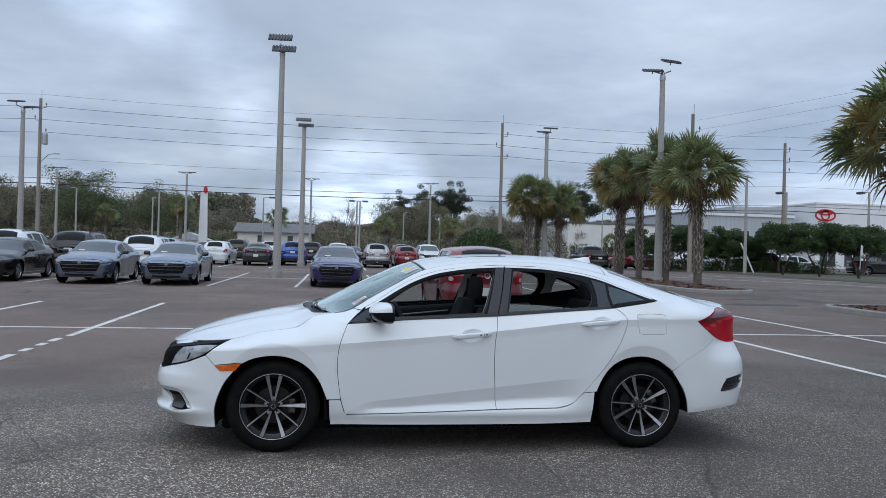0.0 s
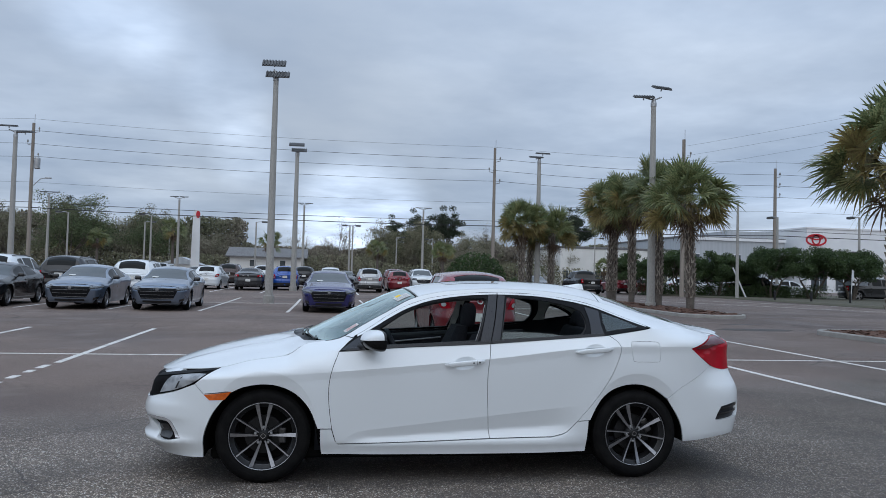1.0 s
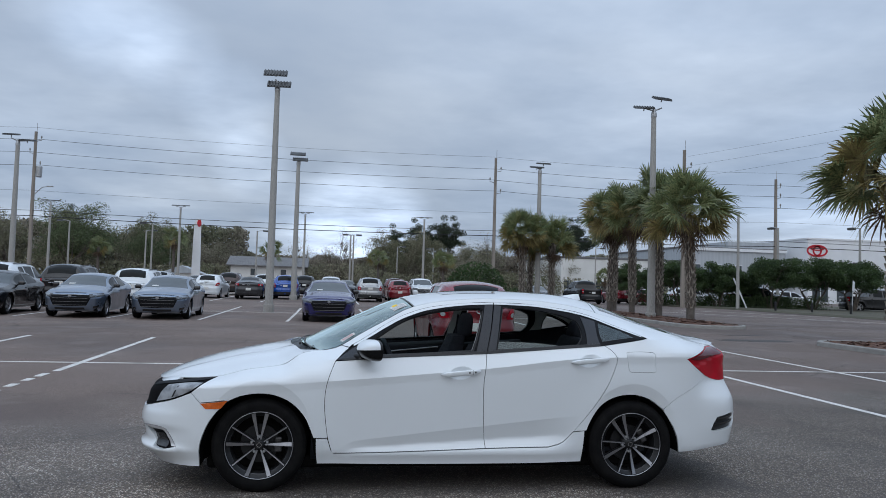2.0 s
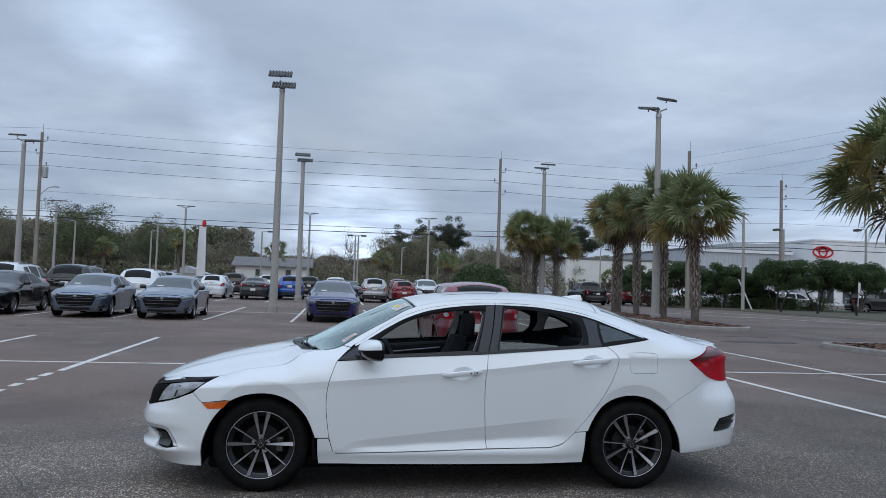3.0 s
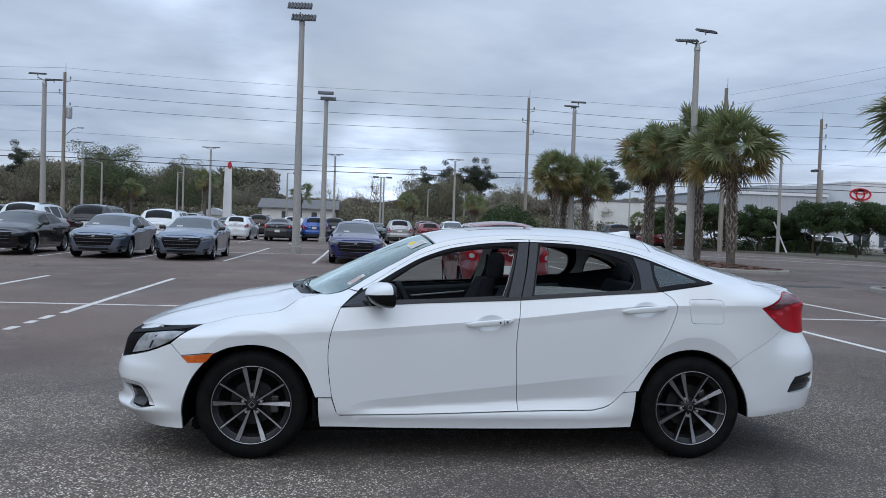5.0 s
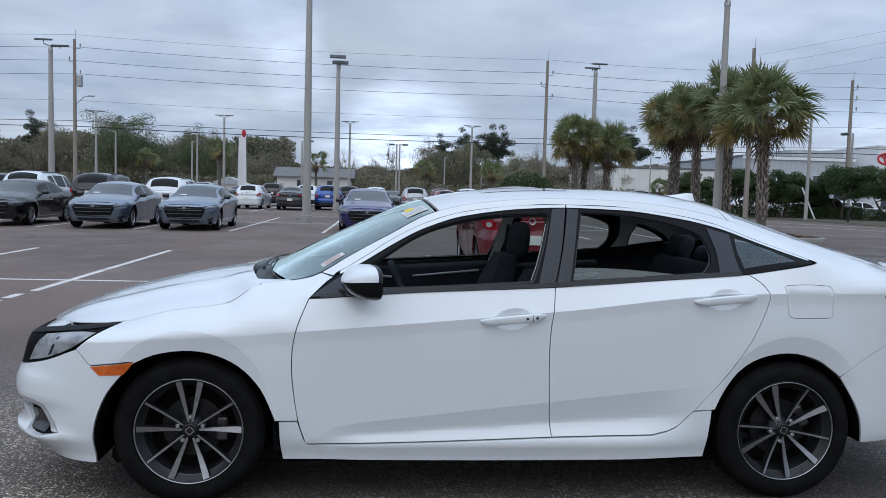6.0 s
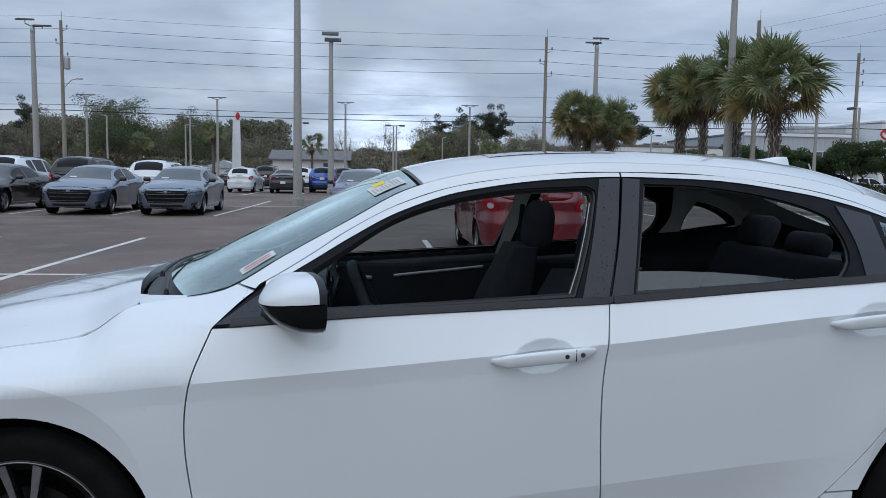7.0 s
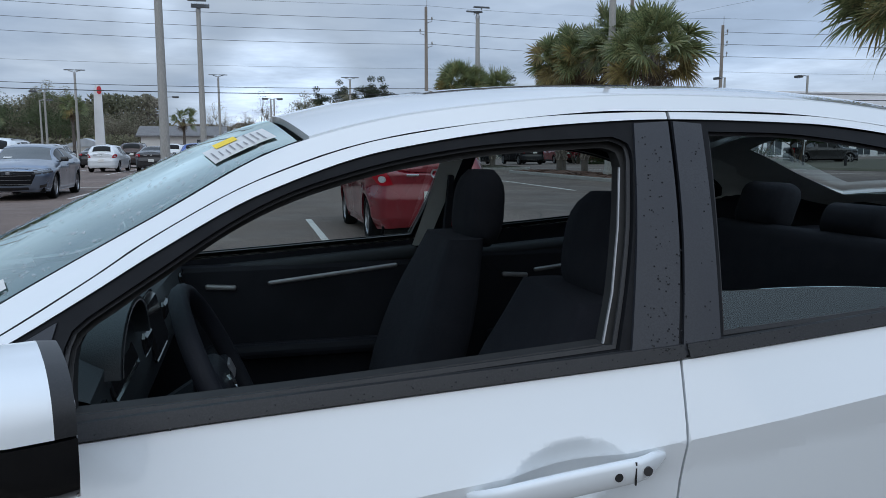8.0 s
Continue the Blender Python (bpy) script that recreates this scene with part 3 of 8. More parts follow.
TAIL = bend([(1.778, .960), (1.868, .896), (2.007, .823), (2.16, .790), (2.36, .786)], [(2.36, .786), (2.385, .88), (2.36, 1.0)], [(2.36, 1.0), (2.28, 1.046)], [(2.28, 1.046), (2.16, 1.044), (2.030, 1.032), (1.778, .960)])
MARKER = bend([(-1.752, .611), (-1.66, .622), (-1.566, .634)], [(-1.566, .634), (-1.604, .585), (-1.618, .577)], [(-1.618, .577), (-1.711, .574)], [(-1.711, .574), (-1.752, .611)])
FUEL = bend([(1.302, 1.005), (1.40, 1.010), (1.496, 1.006)], [(1.496, 1.006), (1.508, .998), (1.512, .985)], [(1.512, .985), (1.520, .885)], [(1.520, .885), (1.518, .867), (1.50, .860)],
            [(1.50, .860), (1.335, .860)], [(1.335, .860), (1.315, .866), (1.308, .882)], [(1.308, .882), (1.292, .985)], [(1.292, .985), (1.292, .999), (1.302, 1.005)])


def arch_between(rows, a, b):
    return [p for p in rows if a <= p[0] <= b]


def _closed(bm):
    bmesh.ops.recalc_face_normals(bm, faces=bm.faces[:])
    return bm


SPOKES = ((2, True), (34, False), (78, True), (102, True), (146, False), (178, True), (218, False), (250, True), (290, True), (322, False))


def alloy_wheel(parent, x, side, rolled=0.0):
    """An alloy wheel of six broad machined spokes and four slim ones, with its tyre, brake and nuts, rolled on by some degrees."""
    R, half = .3236, .107
    hub = new("wheel")
    hub.parent = parent
    hub.matrix_basis = Matrix.Translation((x, -side * (.90 - .035 - half), HUB_Z)) @ (Matrix.Identity(4) if side > 0 else Matrix.Rotation(math.pi, 4, "Z")) @ Matrix.Rotation(radians(-rolled), 4, "Y")
    # tyre, outer face at y = -half
    prof = [(.232, -.085), (.240, -.100), (.266, -.1065), (.292, -.104), (.309, -.092), (.3175, -.078), (.3205, -.076), (.321, -.072), (.3236, -.066), (.3236, -.03), (.318, -.028), (.318, -.020), (.3236, -.018),
            (.3236, .018), (.318, .020), (.318, .028), (.3236, .03), (.3236, .066), (.309, .092), (.262, .1065), (.232, .085)]
    part("tyre", lathe(bmesh.new(), prof, 64), RUBBER, hub, smooth=True, angle=40)
    part("rim", lathe(bmesh.new(), [(.2340, -.088), (.2355, -.0935), (.2300, -.0955), (.226, -.091), (.221, -.084), (.200, -.066), (.197, .0), (.205, .09), (.222, .088)], 64), ALLOY_DARK, hub, smooth=True, angle=30)
    part("rim_lip", lathe(bmesh.new(), [(.2268, -.0945), (.2292, -.0965), (.2312, -.0960), (.2300, -.0930)], 64), MACHINED, hub, smooth=True, angle=40)
    part("barrel", lathe(bmesh.new(), [(.2190, -.0815), (.199, -.0645), (.194, .0), (.192, .07)], 48), BARREL, hub, smooth=True)
    part("brake_disc", lathe(bmesh.new(), [(.05, -.005), (.05, -.012), (.132, -.012), (.134, .008), (.05, .010)], 40), ALLOY_DARK, hub, smooth=True, angle=30)
    part("wheel_back", lathe(bmesh.new(), [(0, .02), (.192, .02), (.192, .04), (0, .04)], 32), DARK_VOID, hub)
    for deg, broad in SPOKES:
        # each spoke dishes inwards to the hub; its machined face lies over a dark body
        aa = radians(deg)
        cr, sr = math.cos(aa), math.sin(aa)
        tang = Vector((-sr, 0, cr))
        w0, w1 = (.0055, .0175) if broad else (.0055, .0090)
        face, body = bmesh.new(), bmesh.new()
        fr, br = [], []
        for q in range(7):
            t = q / 6
            c = Vector(((.030 + .192 * t) * cr, -.064 - .024 * t + .006 * math.sin(math.pi * t), (.030 + .192 * t) * sr))
            w = w0 + (w1 - w0) * t
            m = (.80 * w if broad else .0034 + .0012 * t)
            lean = .004 * t if broad else 0.0
            fr.append([c + tang * e * m + Vector((0, d + lean * e, 0)) for e, d in ((-1, -.003), (1, -.003), (1, .001), (-1, .001))])
            br.append([c + tang * e * w + Vector((0, d, 0)) for e, d in ((-.8, .0005), (.8, .0005), (1.0, .008), (.75, .036), (-.75, .036), (-1.0, .008))])
        sp = part("spoke", _closed(rings(body, br)), ALLOY_DARK, hub)
        part("spoke_face", _closed(rings(face, fr)), MACHINED, sp, "machined spoke face")
    part("hub_centre", lathe(bmesh.new(), [(0, -.076), (.030, -.076), (.034, -.070), (.048, -.058), (.060, -.040), (.058, -.01), (0, -.01)], 36), ALLOY_DARK, hub, smooth=True, angle=28)
    part("centre_cap", lathe(bmesh.new(), [(0, -.080), (.026, -.079), (.030, -.076), (.030, -.070), (0, -.070)], 28), ALLOY_DARK, hub, smooth=True, angle=30)
    bm = bmesh.new()
    for q in range(4):
        box(bm, (.030, .003, .0028), (0, 0, 0), Matrix.Rotation(radians(45 + 90 * q), 4, "Y") @ Matrix.Translation((0, -.0805, .0135)))
    part("emblem", bm, CHROME, hub, "plain chrome emblem")
    for k in range(5):
        a = math.pi * (.5 + 2 * k / 5)
        part("wheel_nut", lathe(bmesh.new(), [(0, -.074), (.007, -.074), (.0105, -.069), (.0105, -.045), (0, -.045)], 8, at=(.056 * math.cos(a), 0, .056 * math.sin(a))), ALLOY_PALE, hub)
    bm = bmesh.new()
    tube(bm, [(.0, -.088, -.203), (.0, -.098, -.200)], .003, 6)
    part("valve", bm, SEAL, hub)
    bm = boxed((.055, .05, .11), (.125, .0, -.01), bevel=.012, segments=2)
    part("brake_caliper", bm, STEEL, hub)
    return hub


def seat_shape(bm, width, depth, height, lean):
    """A padded bucket seat with bolsters; the occupant faces -x."""
    rows = []
    for k in range(9):
        t = k / 8
        z = .06 + t * height
        x = t * height * math.sin(lean)
        w = width / 2 * (.86 + .18 * math.sin(math.pi * min(1, t * 1.15)) - .26 * t ** 4)
        th = .055 + .035 * math.sin(math.pi * t)
        ring = []
        for q in range(16):
            a = 2 * math.pi * q / 16
            c, s = math.cos(a), math.sin(a)
            yy = w * math.copysign(abs(c) ** .55, c)
            xx = th * math.copysign(abs(s) ** .7, s)
            if s < 0:
                xx -= .030 * abs(yy / w) ** 3
            ring.append((x + xx, yy, z))
        rows.append(ring)
    rings(bm, rows)
    return bm


def front_seat(car, x, y, z):
    s = new("front_seat")
    s.parent = car
    s.matrix_basis = Matrix.Translation((x, y, z))
    bm = bmesh.new()
    rows = []
    for k in range(8):
        t = k / 7
        xx = -.52 * (1 - t) + .02 * t
        ring = []
        for q in range(14):
            a = 2 * math.pi * q / 14
            c, sn = math.cos(a), math.sin(a)
            yy = .26 * math.copysign(abs(c) ** .5, c)
            zz = .075 * math.copysign(abs(sn) ** .6, sn) * (.75 + .25 * math.sin(math.pi * t))
            if sn > 0:
                zz += .025 * abs(yy / .26) ** 3
            ring.append((xx, yy, .10 + zz + .05 * (1 - t)))
        rows.append(ring)
    rings(bm, rows)
    part("cushion", bm, SEAT_CLOTH, s, smooth=True, angle=60)
    bm = bmesh.new()
    seat_shape(bm, .56, .12, .64, radians(20))
    part("backrest", bm, SEAT_CLOTH, s, smooth=True, angle=60)
    bm = bmesh.new()
    rows = []
    for k in range(11):
        t = k / 10
        z = .672 + .222 * t
        w = .158 * (1 - .16 * t) * (1 - .36 * abs(2 * t - .92) ** 3.4)
        th = .058 * (1 - .50 * abs(2 * t - 1) ** 4.0)
        rows.append([(.275 + .02 * t + th * math.copysign(abs(math.sin(a)) ** .7, math.sin(a)), w * math.copysign(abs(math.cos(a)) ** .6, math.cos(a)), z) for a in [2 * math.pi * q / 14 for q in range(14)]])
    rings(bm, rows)
    part("headrest", bm, SEAT_CLOTH, s, smooth=True, angle=60)
    for dy in (-.055, .055):
        part("headrest_post", tube(bmesh.new(), [(.255, dy, .68), (.275, dy, .76)], .006, 8), STEEL, s)
    part("seat_rail", boxed((.5, .42, .14), (-.22, 0, .005), bevel=.02), CABIN, s)
    return s


def droplets(name, parent, surface, spots, mat):
    """Rain beads on a surface, too small and many to count."""
    bm = bmesh.new()
    for a, b, r in spots:
        p = Vector(surface(a, b, 0.0))
        e = .003
        n = (Vector(surface(a + e, b, 0)) - Vector(surface(a - e, b, 0))).cross(Vector(surface(a, b + e, 0)) - Vector(surface(a, b - e, 0))).normalized()
        t = n.orthogonal().normalized()
        s = n.cross(t)
        base = [bm.verts.new(p + (t * math.cos(k * math.pi / 3) + s * math.sin(k * math.pi / 3)) * r) for k in range(6)]
        mid = [bm.verts.new(p + (t * math.cos(k * math.pi / 3) + s * math.sin(k * math.pi / 3)) * r * .7 + n * r * .4) for k in range(6)]
        tip = bm.verts.new(p + n * r * .55)
        for k in range(6):
            j = (k + 1) % 6
            bm.faces.new((base[k], base[j], mid[j], mid[k]))
            bm.faces.new((mid[k], mid[j], tip))
    ob = part(name, bm, mat, parent, smooth=True, angle=80)
    return tagged(ob, kind="stuff")


def door_mirror(car, side):
    m = new("door_mirror")
    m.parent = car
    m.matrix_basis = Matrix.Translation((-.640, -side * .965, .985)) @ Matrix.Rotation(radians(18 * side), 4, "Z")
    m.scale = (1, side, 1)

    # sections along the car from the pointed front to the flat glass: x, width, upper height, lower depth, drop of the seam
    stations = ((-.066, .16, .10, .08, .006), (-.059, .40, .26, .20, .005), (-.046, .62, .48, .40, .004), (-.027, .82, .72, .62, .002), (-.002, .96, .92, .80, .0), (.022, 1.0, 1.0, .92, .0), (.060, .99, 1.0, .99, .0), (.080, .965, .97, .98, .0))

    def ring(x, fy, fu, fl, drop, upper):
        pts = []
        for q in range(17):
            a = math.pi * q / 16 if upper else math.pi + math.pi * q / 16
            c, sn = math.cos(a), math.sin(a)
            yy = .112 * fy * math.copysign(abs(c) ** .55, c) - .012 * (1 - fy)
            zz = (.062 * fu if upper else .084 * fl) * math.copysign(abs(sn) ** .62, sn)
            zz *= 1 - .16 * max(0.0, -c) * (1 if upper else .4)
            pts.append((x, yy, zz + (.022 if upper else .019) - drop))
        return pts

    split = .068
    part("cap", rings(bmesh.new(), [ring(*q, True) for q in stations if q[0] < split]), WHITE_PAINT, m, "white painted upper cap", smooth=True, angle=50)
    part("lower_housing", rings(bmesh.new(), [ring(*q, False) for q in stations if q[0] < split + .03]), HOUSING_BLACK, m, "gloss black lower housing", smooth=True, angle=50)
    part("mirror_frame", rings(bmesh.new(), [ring(*q, True) for q in stations if q[0] > .05]), BLACK_TRIM, m, smooth=True, angle=40)
    part("mirror_glass", boxed((.004, .180, .100), (.0795, 0, .002), bevel=.001), CHROME, m)
    part("mirror_foot", tube(bmesh.new(), [(.005, .07, -.030), (.0, .115, -.040), (-.01, .165, -.046)], [.028, .022, .026], 12), BLACK_TRIM, m, smooth=True)
    return m


def door_handle(door, hx, hz, slope, side, keyed):
    n = 22
    rows = []
    for k in range(n):
        t = k / (n - 1)
        u = hx - .146 + .288 * t
        z = hz + (u - hx) * slope + .002
        swell = min(1, .30 + 5 * t) * min(1, .35 + 6 * (1 - t))
        hz_ = (.0165 + .003 * math.sin(math.pi * t)) * swell
        out = .006 + .030 * min(1, 7 * t) ** .8 * min(1, 6 * (1 - t)) ** .8
        p = Vector(sedan_side(u, z))
        q = Vector(sedan_side(u, z + .01)) - p
        nrm = Vector((0, -1, 0))
        up = q.normalized()
        c = p + nrm * (out - .010)
        rows.append([c + up * hz_ * math.copysign(abs(math.sin(a)) ** .6, math.sin(a)) + nrm * .010 * math.copysign(abs(math.cos(a)) ** .8, math.cos(a)) for a in [2 * math.pi * j / 14 for j in range(14)]])
    if side < 0:
        rows = [[Vector((p.x, -p.y, p.z)) for p in r][::-1] for r in rows]
    h = part("door_handle", rings(bmesh.new(), rows), WHITE_PAINT, door, "white painted pull handle", smooth=True, angle=50)
    if keyed and side > 0:
        for du, r, mat, nm in ((.055, .006, SEAL, "sensor_dot"), (.098, .0065, STEEL, "lock_cylinder")):
            u = hx + du
            z = hz + du * slope + .002
            p = Vector(sedan_side(u, z))
            part(nm, lathe(bmesh.new(), [(0, -.0370), (r, -.0370), (r, -.030), (0, -.030)], 14, at=tuple(p)), mat, h)
        u = hx + .080
        p = Vector(sedan_side(u, hz + .08 * slope + .002))
        part("handle_joint", boxed((.0022, .0022, .032), (p.x, p.y - .0355, p.z)), SEAL, h)
    return h


def steering_wheel(car):
    w = new("steering_wheel")
    w.parent = car
    w.matrix_basis = Matrix.Translation((-.415, -.45, .872)) @ Matrix.Rotation(radians(-24), 4, "Y")
    R = .178
    rows = []
    for k in range(40):
        a = 2 * math.pi * k / 40
        rr = .0155
        c = Vector((0, R * math.cos(a), R * math.sin(a)))
        rad = Vector((0, math.cos(a), math.sin(a)))
        rows.append([c + rad * rr * math.cos(b) + Vector((1, 0, 0)) * rr * 1.15 * math.sin(b) for b in [2 * math.pi * j / 12 for j in range(12)]])
    part("wheel_rim", rings(bmesh.new(), rows + rows[:1], caps=False), CABIN, w, smooth=True, angle=60)
    part("airbag_pad", boxed((.05, .16, .12), (-.02, 0, -.012), bevel=.022, segments=3), CABIN, w, smooth=True, angle=60)
    for sy in (-1, 1):
        part("spoke", boxed((.022, .10, .045), (-.01, sy * .115, -.008), bevel=.008, segments=2), CABIN, w)
        part("spoke_trim", boxed((.006, .055, .030), (.003, sy * .112, -.006), bevel=.003), SATIN, w, "satin silver spoke trim")
    part("lower_spoke", boxed((.02, .06, .10), (-.01, 0, -.115), bevel=.008), CABIN, w)
    part("wheel_emblem", boxed((.004, .035, .028), (.007, 0, .0), bevel=.008), CHROME, w)
    part("column", tube(bmesh.new(), [(-.03, 0, -.01), (-.25, 0, -.05)], [.045, .055], 12), CABIN, w)
    part("stalk", tube(bmesh.new(), [(-.06, -.05, -.01), (-.05, -.19, .015)], [.010, .008], 8), CABIN, w)
    return w


CREASES = [[(-.93 + .02 * k, crease_z(-.93 + .02 * k)) for k in range(150)], [(-.80 + .02 * k, low_z(-.80 + .02 * k)) for k in range(95)]]


FENDER_CREASE = [[(-1.72 + .02 * k, crease_z(-1.72 + .02 * k)) for k in range(41)]]
BROWS = [[(hub + brow(radians(a)) * math.sin(radians(a)), HUB_Z + brow(radians(a)) * math.cos(radians(a))) for a in range(-60, 61, 4)] for hub in (-1.35, 1.35)]


def build_sedan():
    car = thing("sedan", Matrix.Translation((0, .9, 0)), "white four-door sedan with open front window standing on damp asphalt", "car")
    u0, u1 = sedan_plan.first, sedan_plan.last
    door_f = bend(DOOR_FRONT, [DOOR_FRONT[-1], (-.853, .272), (-.835, .268)], [(-.835, .268), (-.3, .281), (.242, .300)], DOOR_MID[::-1], [(.237, .9755), (-.1, .957), (-.474, .936), (-.848, .907)], step_len=.028)
    door_r = bend([(.242, .300), (.5, .306), (.709, .309)], DOOR_REAR[::-1], [(1.132, 1.048), (.7, 1.013), (.237, .9755)], DOOR_MID, step_len=.028)
    fender = bend([(-1.820, .680), (-1.805, .668), (-1.753, .615)], [(-1.753, .615), (-1.66, .626), (-1.562, .638)], [(-1.562, .630)] + arch_between(FRONT_ARCH, -1.50, -.985) + [(-.984, .378)],
                  [(-.984, .378), (-.884, .376)], DOOR_FRONT[:-1][::-1], [(-.848, .907), (-.79, .962), (-.748, .9945)], [(-.748, .9945), (-.795, 1.004), (-.808, edge_z(-.808))], along_edge(-.808, -1.672), [(-1.672, edge_z(-1.672)), (-1.738, .747), (-1.820, .680)], step_len=.03)
    quarter = bend([(.900, .419), (.984, .428)], [(.996, .428)] + arch_between(REAR_ARCH, 1.0, 1.50) + [(1.592, .583)], [(1.592, .583), (1.673, .651), (1.765, .705), (1.959, .806), (2.004, .824)], [(2.004, .824), (1.868, .897), (1.776, .961)],
                   [(1.776, .961), (2.030, 1.033), (2.20, 1.047)], [(2.20, 1.047), (2.215, edge_z(2.215))], along_edge(2.215, -.806, 60), [(-.806, edge_z(-.806)), (-.793, 1.004), (-.746, .998)], [(-.746, .998)] + [(a, b - .0004) for a, b in ROOF_GAP], [(1.462, 1.114), (1.475, 1.107), (1.462, 1.104)], [(1.462, 1.104), (1.40, 1.092), (1.132, 1.048)], DOOR_REAR[:-2], step_len=.03)
    rocker = bend([(-.966, .374), (-.886, .373)], [(-.886, .373), (-.872, .33), (-.856, .283), (-.835, .265)], [(-.835, .265), (-.3, .278), (.242, .297)], [(.242, .297), (.5, .303), (.709, .306)], [(.709, .306), (.815, .335), (.900, .417)], [(.900, .417), (.982, .426)],
                  [(.982, .426), (.979, .336), (.972, .192)], [(.972, .192), (0, .186), (-.952, .190)], [(-.952, .190), (-.962, .262), (-.966, .374)], step_len=.03)
    front_low = bend([(-1.820, .678), (-1.97, .622), (-2.147, .583), (-2.312, .553), (-2.5, .546), (u0 - .003, .545)], [(u0 - .003, .545), (u0 - .003, .165)], [(u0 - .003, .165), (-2.33, .168), (-2.18, .165), (-1.95, .172), (-1.757, .177)],
                     [(-1.757, .177), (-1.748, .326), (-1.690, .483), (-1.604, .595), (-1.562, .634)], [(-1.562, .634), (-1.66, .622), (-1.753, .612)], [(-1.753, .612), (-1.805, .666), (-1.820, .678)], step_len=.03)
    rear_low = bend([(1.594, .580), (1.675, .46), (1.715, .37), (1.742, .262)], [(1.742, .262), (1.875, .268), (2.132, .290), (2.41, .30), (u1 + .003, .30)], [(u1 + .003, .30), (u1 + .003, .780)], [(u1 + .003, .780), (2.36, .7855), (2.16, .7895), (2.004, .8238), (1.959, .8058), (1.765, .7048), (1.673, .6518), (1.594, .5838)], step_len=.03)
    hood = bend([(-2.055, 0), (-2.055, .5), (-2.055, 1), (-2.055, 1.5), (-2.055, 2)], [(-2.055, 2), (-1.07, 2)], [(-1.07, 2), (-1.055, 1.9), (-1.045, 1.5), (-1.045, 1), (-1.045, .5), (-1.055, .1), (-1.07, 0)], [(-1.07, 0), (-2.055, 0)], step_len=.05)
    for s in (1, -1):
        doors = []
        g = .0020
        # the far front opening reaches a little closer to the middle pillar
        aft = 0.0 if s > 0 else .040
        front_hole = [(a + aft * step(-.15, .14, a), b - .12 * aft * step(1.03, .98, b)) for a, b in FRONT_OPENING]
        front_lip = [(a + aft * step(-.15, .14, a), b - .12 * aft * step(1.03, .98, b)) for a, b in FRONT_SEAL]
        panel("front_fender", shrink(fender, g), sedan_skin, WHITE_PAINT, car, grid=.025, fold=.02, side=s, lines=FENDER_CREASE + BROWS[:1])
        doors.append(panel("front_door", shrink(door_f, g), sedan_skin, WHITE_PAINT, car, grid=.022, side=s, lines=CREASES, dense=HANDLES))
        doors.append(panel("rear_door", shrink(door_r, g), sedan_skin, WHITE_PAINT, car, grid=.022, side=s, lines=CREASES, dense=HANDLES))
        panel("body_side_frame", shrink(quarter, g), sedan_skin, WHITE_PAINT, car, grid=.03, side=s, holes=[shrink(FUEL, -g * .5)], lines=CREASES[:1] + BROWS[1:])
        panel("fuel_flap", shrink(FUEL, g * .1), sedan_skin, WHITE_PAINT, car, grid=.03, side=s)
        panel("sill", shrink(rocker, g), sedan_skin, WHITE_PAINT, car, side=s, fold=.05)
        panel("front_bumper", shrink(front_low, g * .3), sedan_skin, WHITE_PAINT, car, side=s, holes=[FOG], fold=.03)
        panel("rear_bumper", shrink(rear_low, g * .3), sedan_skin, WHITE_PAINT, car, side=s, holes=[VENT], fold=.03)
        for door, (hx, hz, sl), keyed in zip(doors, HANDLES, (True, False)):
            door_handle(door, hx, hz, sl, s, keyed)
        # lamps, grille and vents
        lamp = panel("headlamp", shrink(LAMP, g), lambda a, b, k: sedan_side(a, b, k + .004), GRILLE_BLACK, car, side=s, label="headlamp with black brow and clear lens")
        panel("lamp_brow", bend([(-2.300, .698), (-2.0, .732), (-1.80, .755), (-1.690, .772)], [(-1.690, .771), (-1.680, .776)], [(-1.680, .776), (-1.803, .767), (-2.0, .748), (-2.285, .721)], [(-2.285, .721), (-2.300, .672)]), lambda a, b, k: sedan_side(a, b, k - .002), FRAME_BLACK, lamp, grid=.04, side=s, label="black brow strip")
        panel("lens_divider", bend([(-1.975, .640), (-1.960, .644)], [(-1.960, .644), (-1.925, .722)], [(-1.925, .722), (-1.940, .718)], [(-1.940, .718), (-1.975, .640)]), lambda a, b, k: sedan_side(a, b, k - .004), BLACK_TRIM, lamp, grid=.04, side=s)
        panel("lens", LENS, lambda a, b, k: sedan_side(a, b, k - .0015), LAMP_INNER, lamp, grid=.022, side=s)
        panel("nose_band", bend([(u0 - .003, .690), (-2.35, .70)], [(-2.35, .70), (-2.05, .738)], [(-2.05, .738), (-2.05, .772)], [(-2.05, .772), (-2.35, .756), (u0 - .003, .745)], [(u0 - .003, .745), (u0 - .003, .690)]), lambda a, b, k: sedan_side(a, b, k + .010), WHITE_PAINT, car, side=s)
        panel("grille", bend([(u0, .55), (-2.31, .560)], [(-2.31, .560), (-2.342, .66), (-2.29, .722)], [(-2.29, .722), (u0, .705)], [(u0, .705), (u0, .55)]), lambda a, b, k: sedan_side(a, b, k + .006 + .040 * step(.565, .61, b) * (1 - step(.665, .70, b))), GRILLE_BLACK, car, grid=.02, side=s)
        panel("side_marker", shrink(MARKER, .001), lambda a, b, k: sedan_side(a, b, k - .003), AMBER, car, side=s, grid=.02, label="amber side marker lens")
        fog = panel("fog_lamp_recess", shrink(FOG, -.004), lambda a, b, k: sedan_side(a, b, k + .028), FRAME_BLACK, car, side=s)
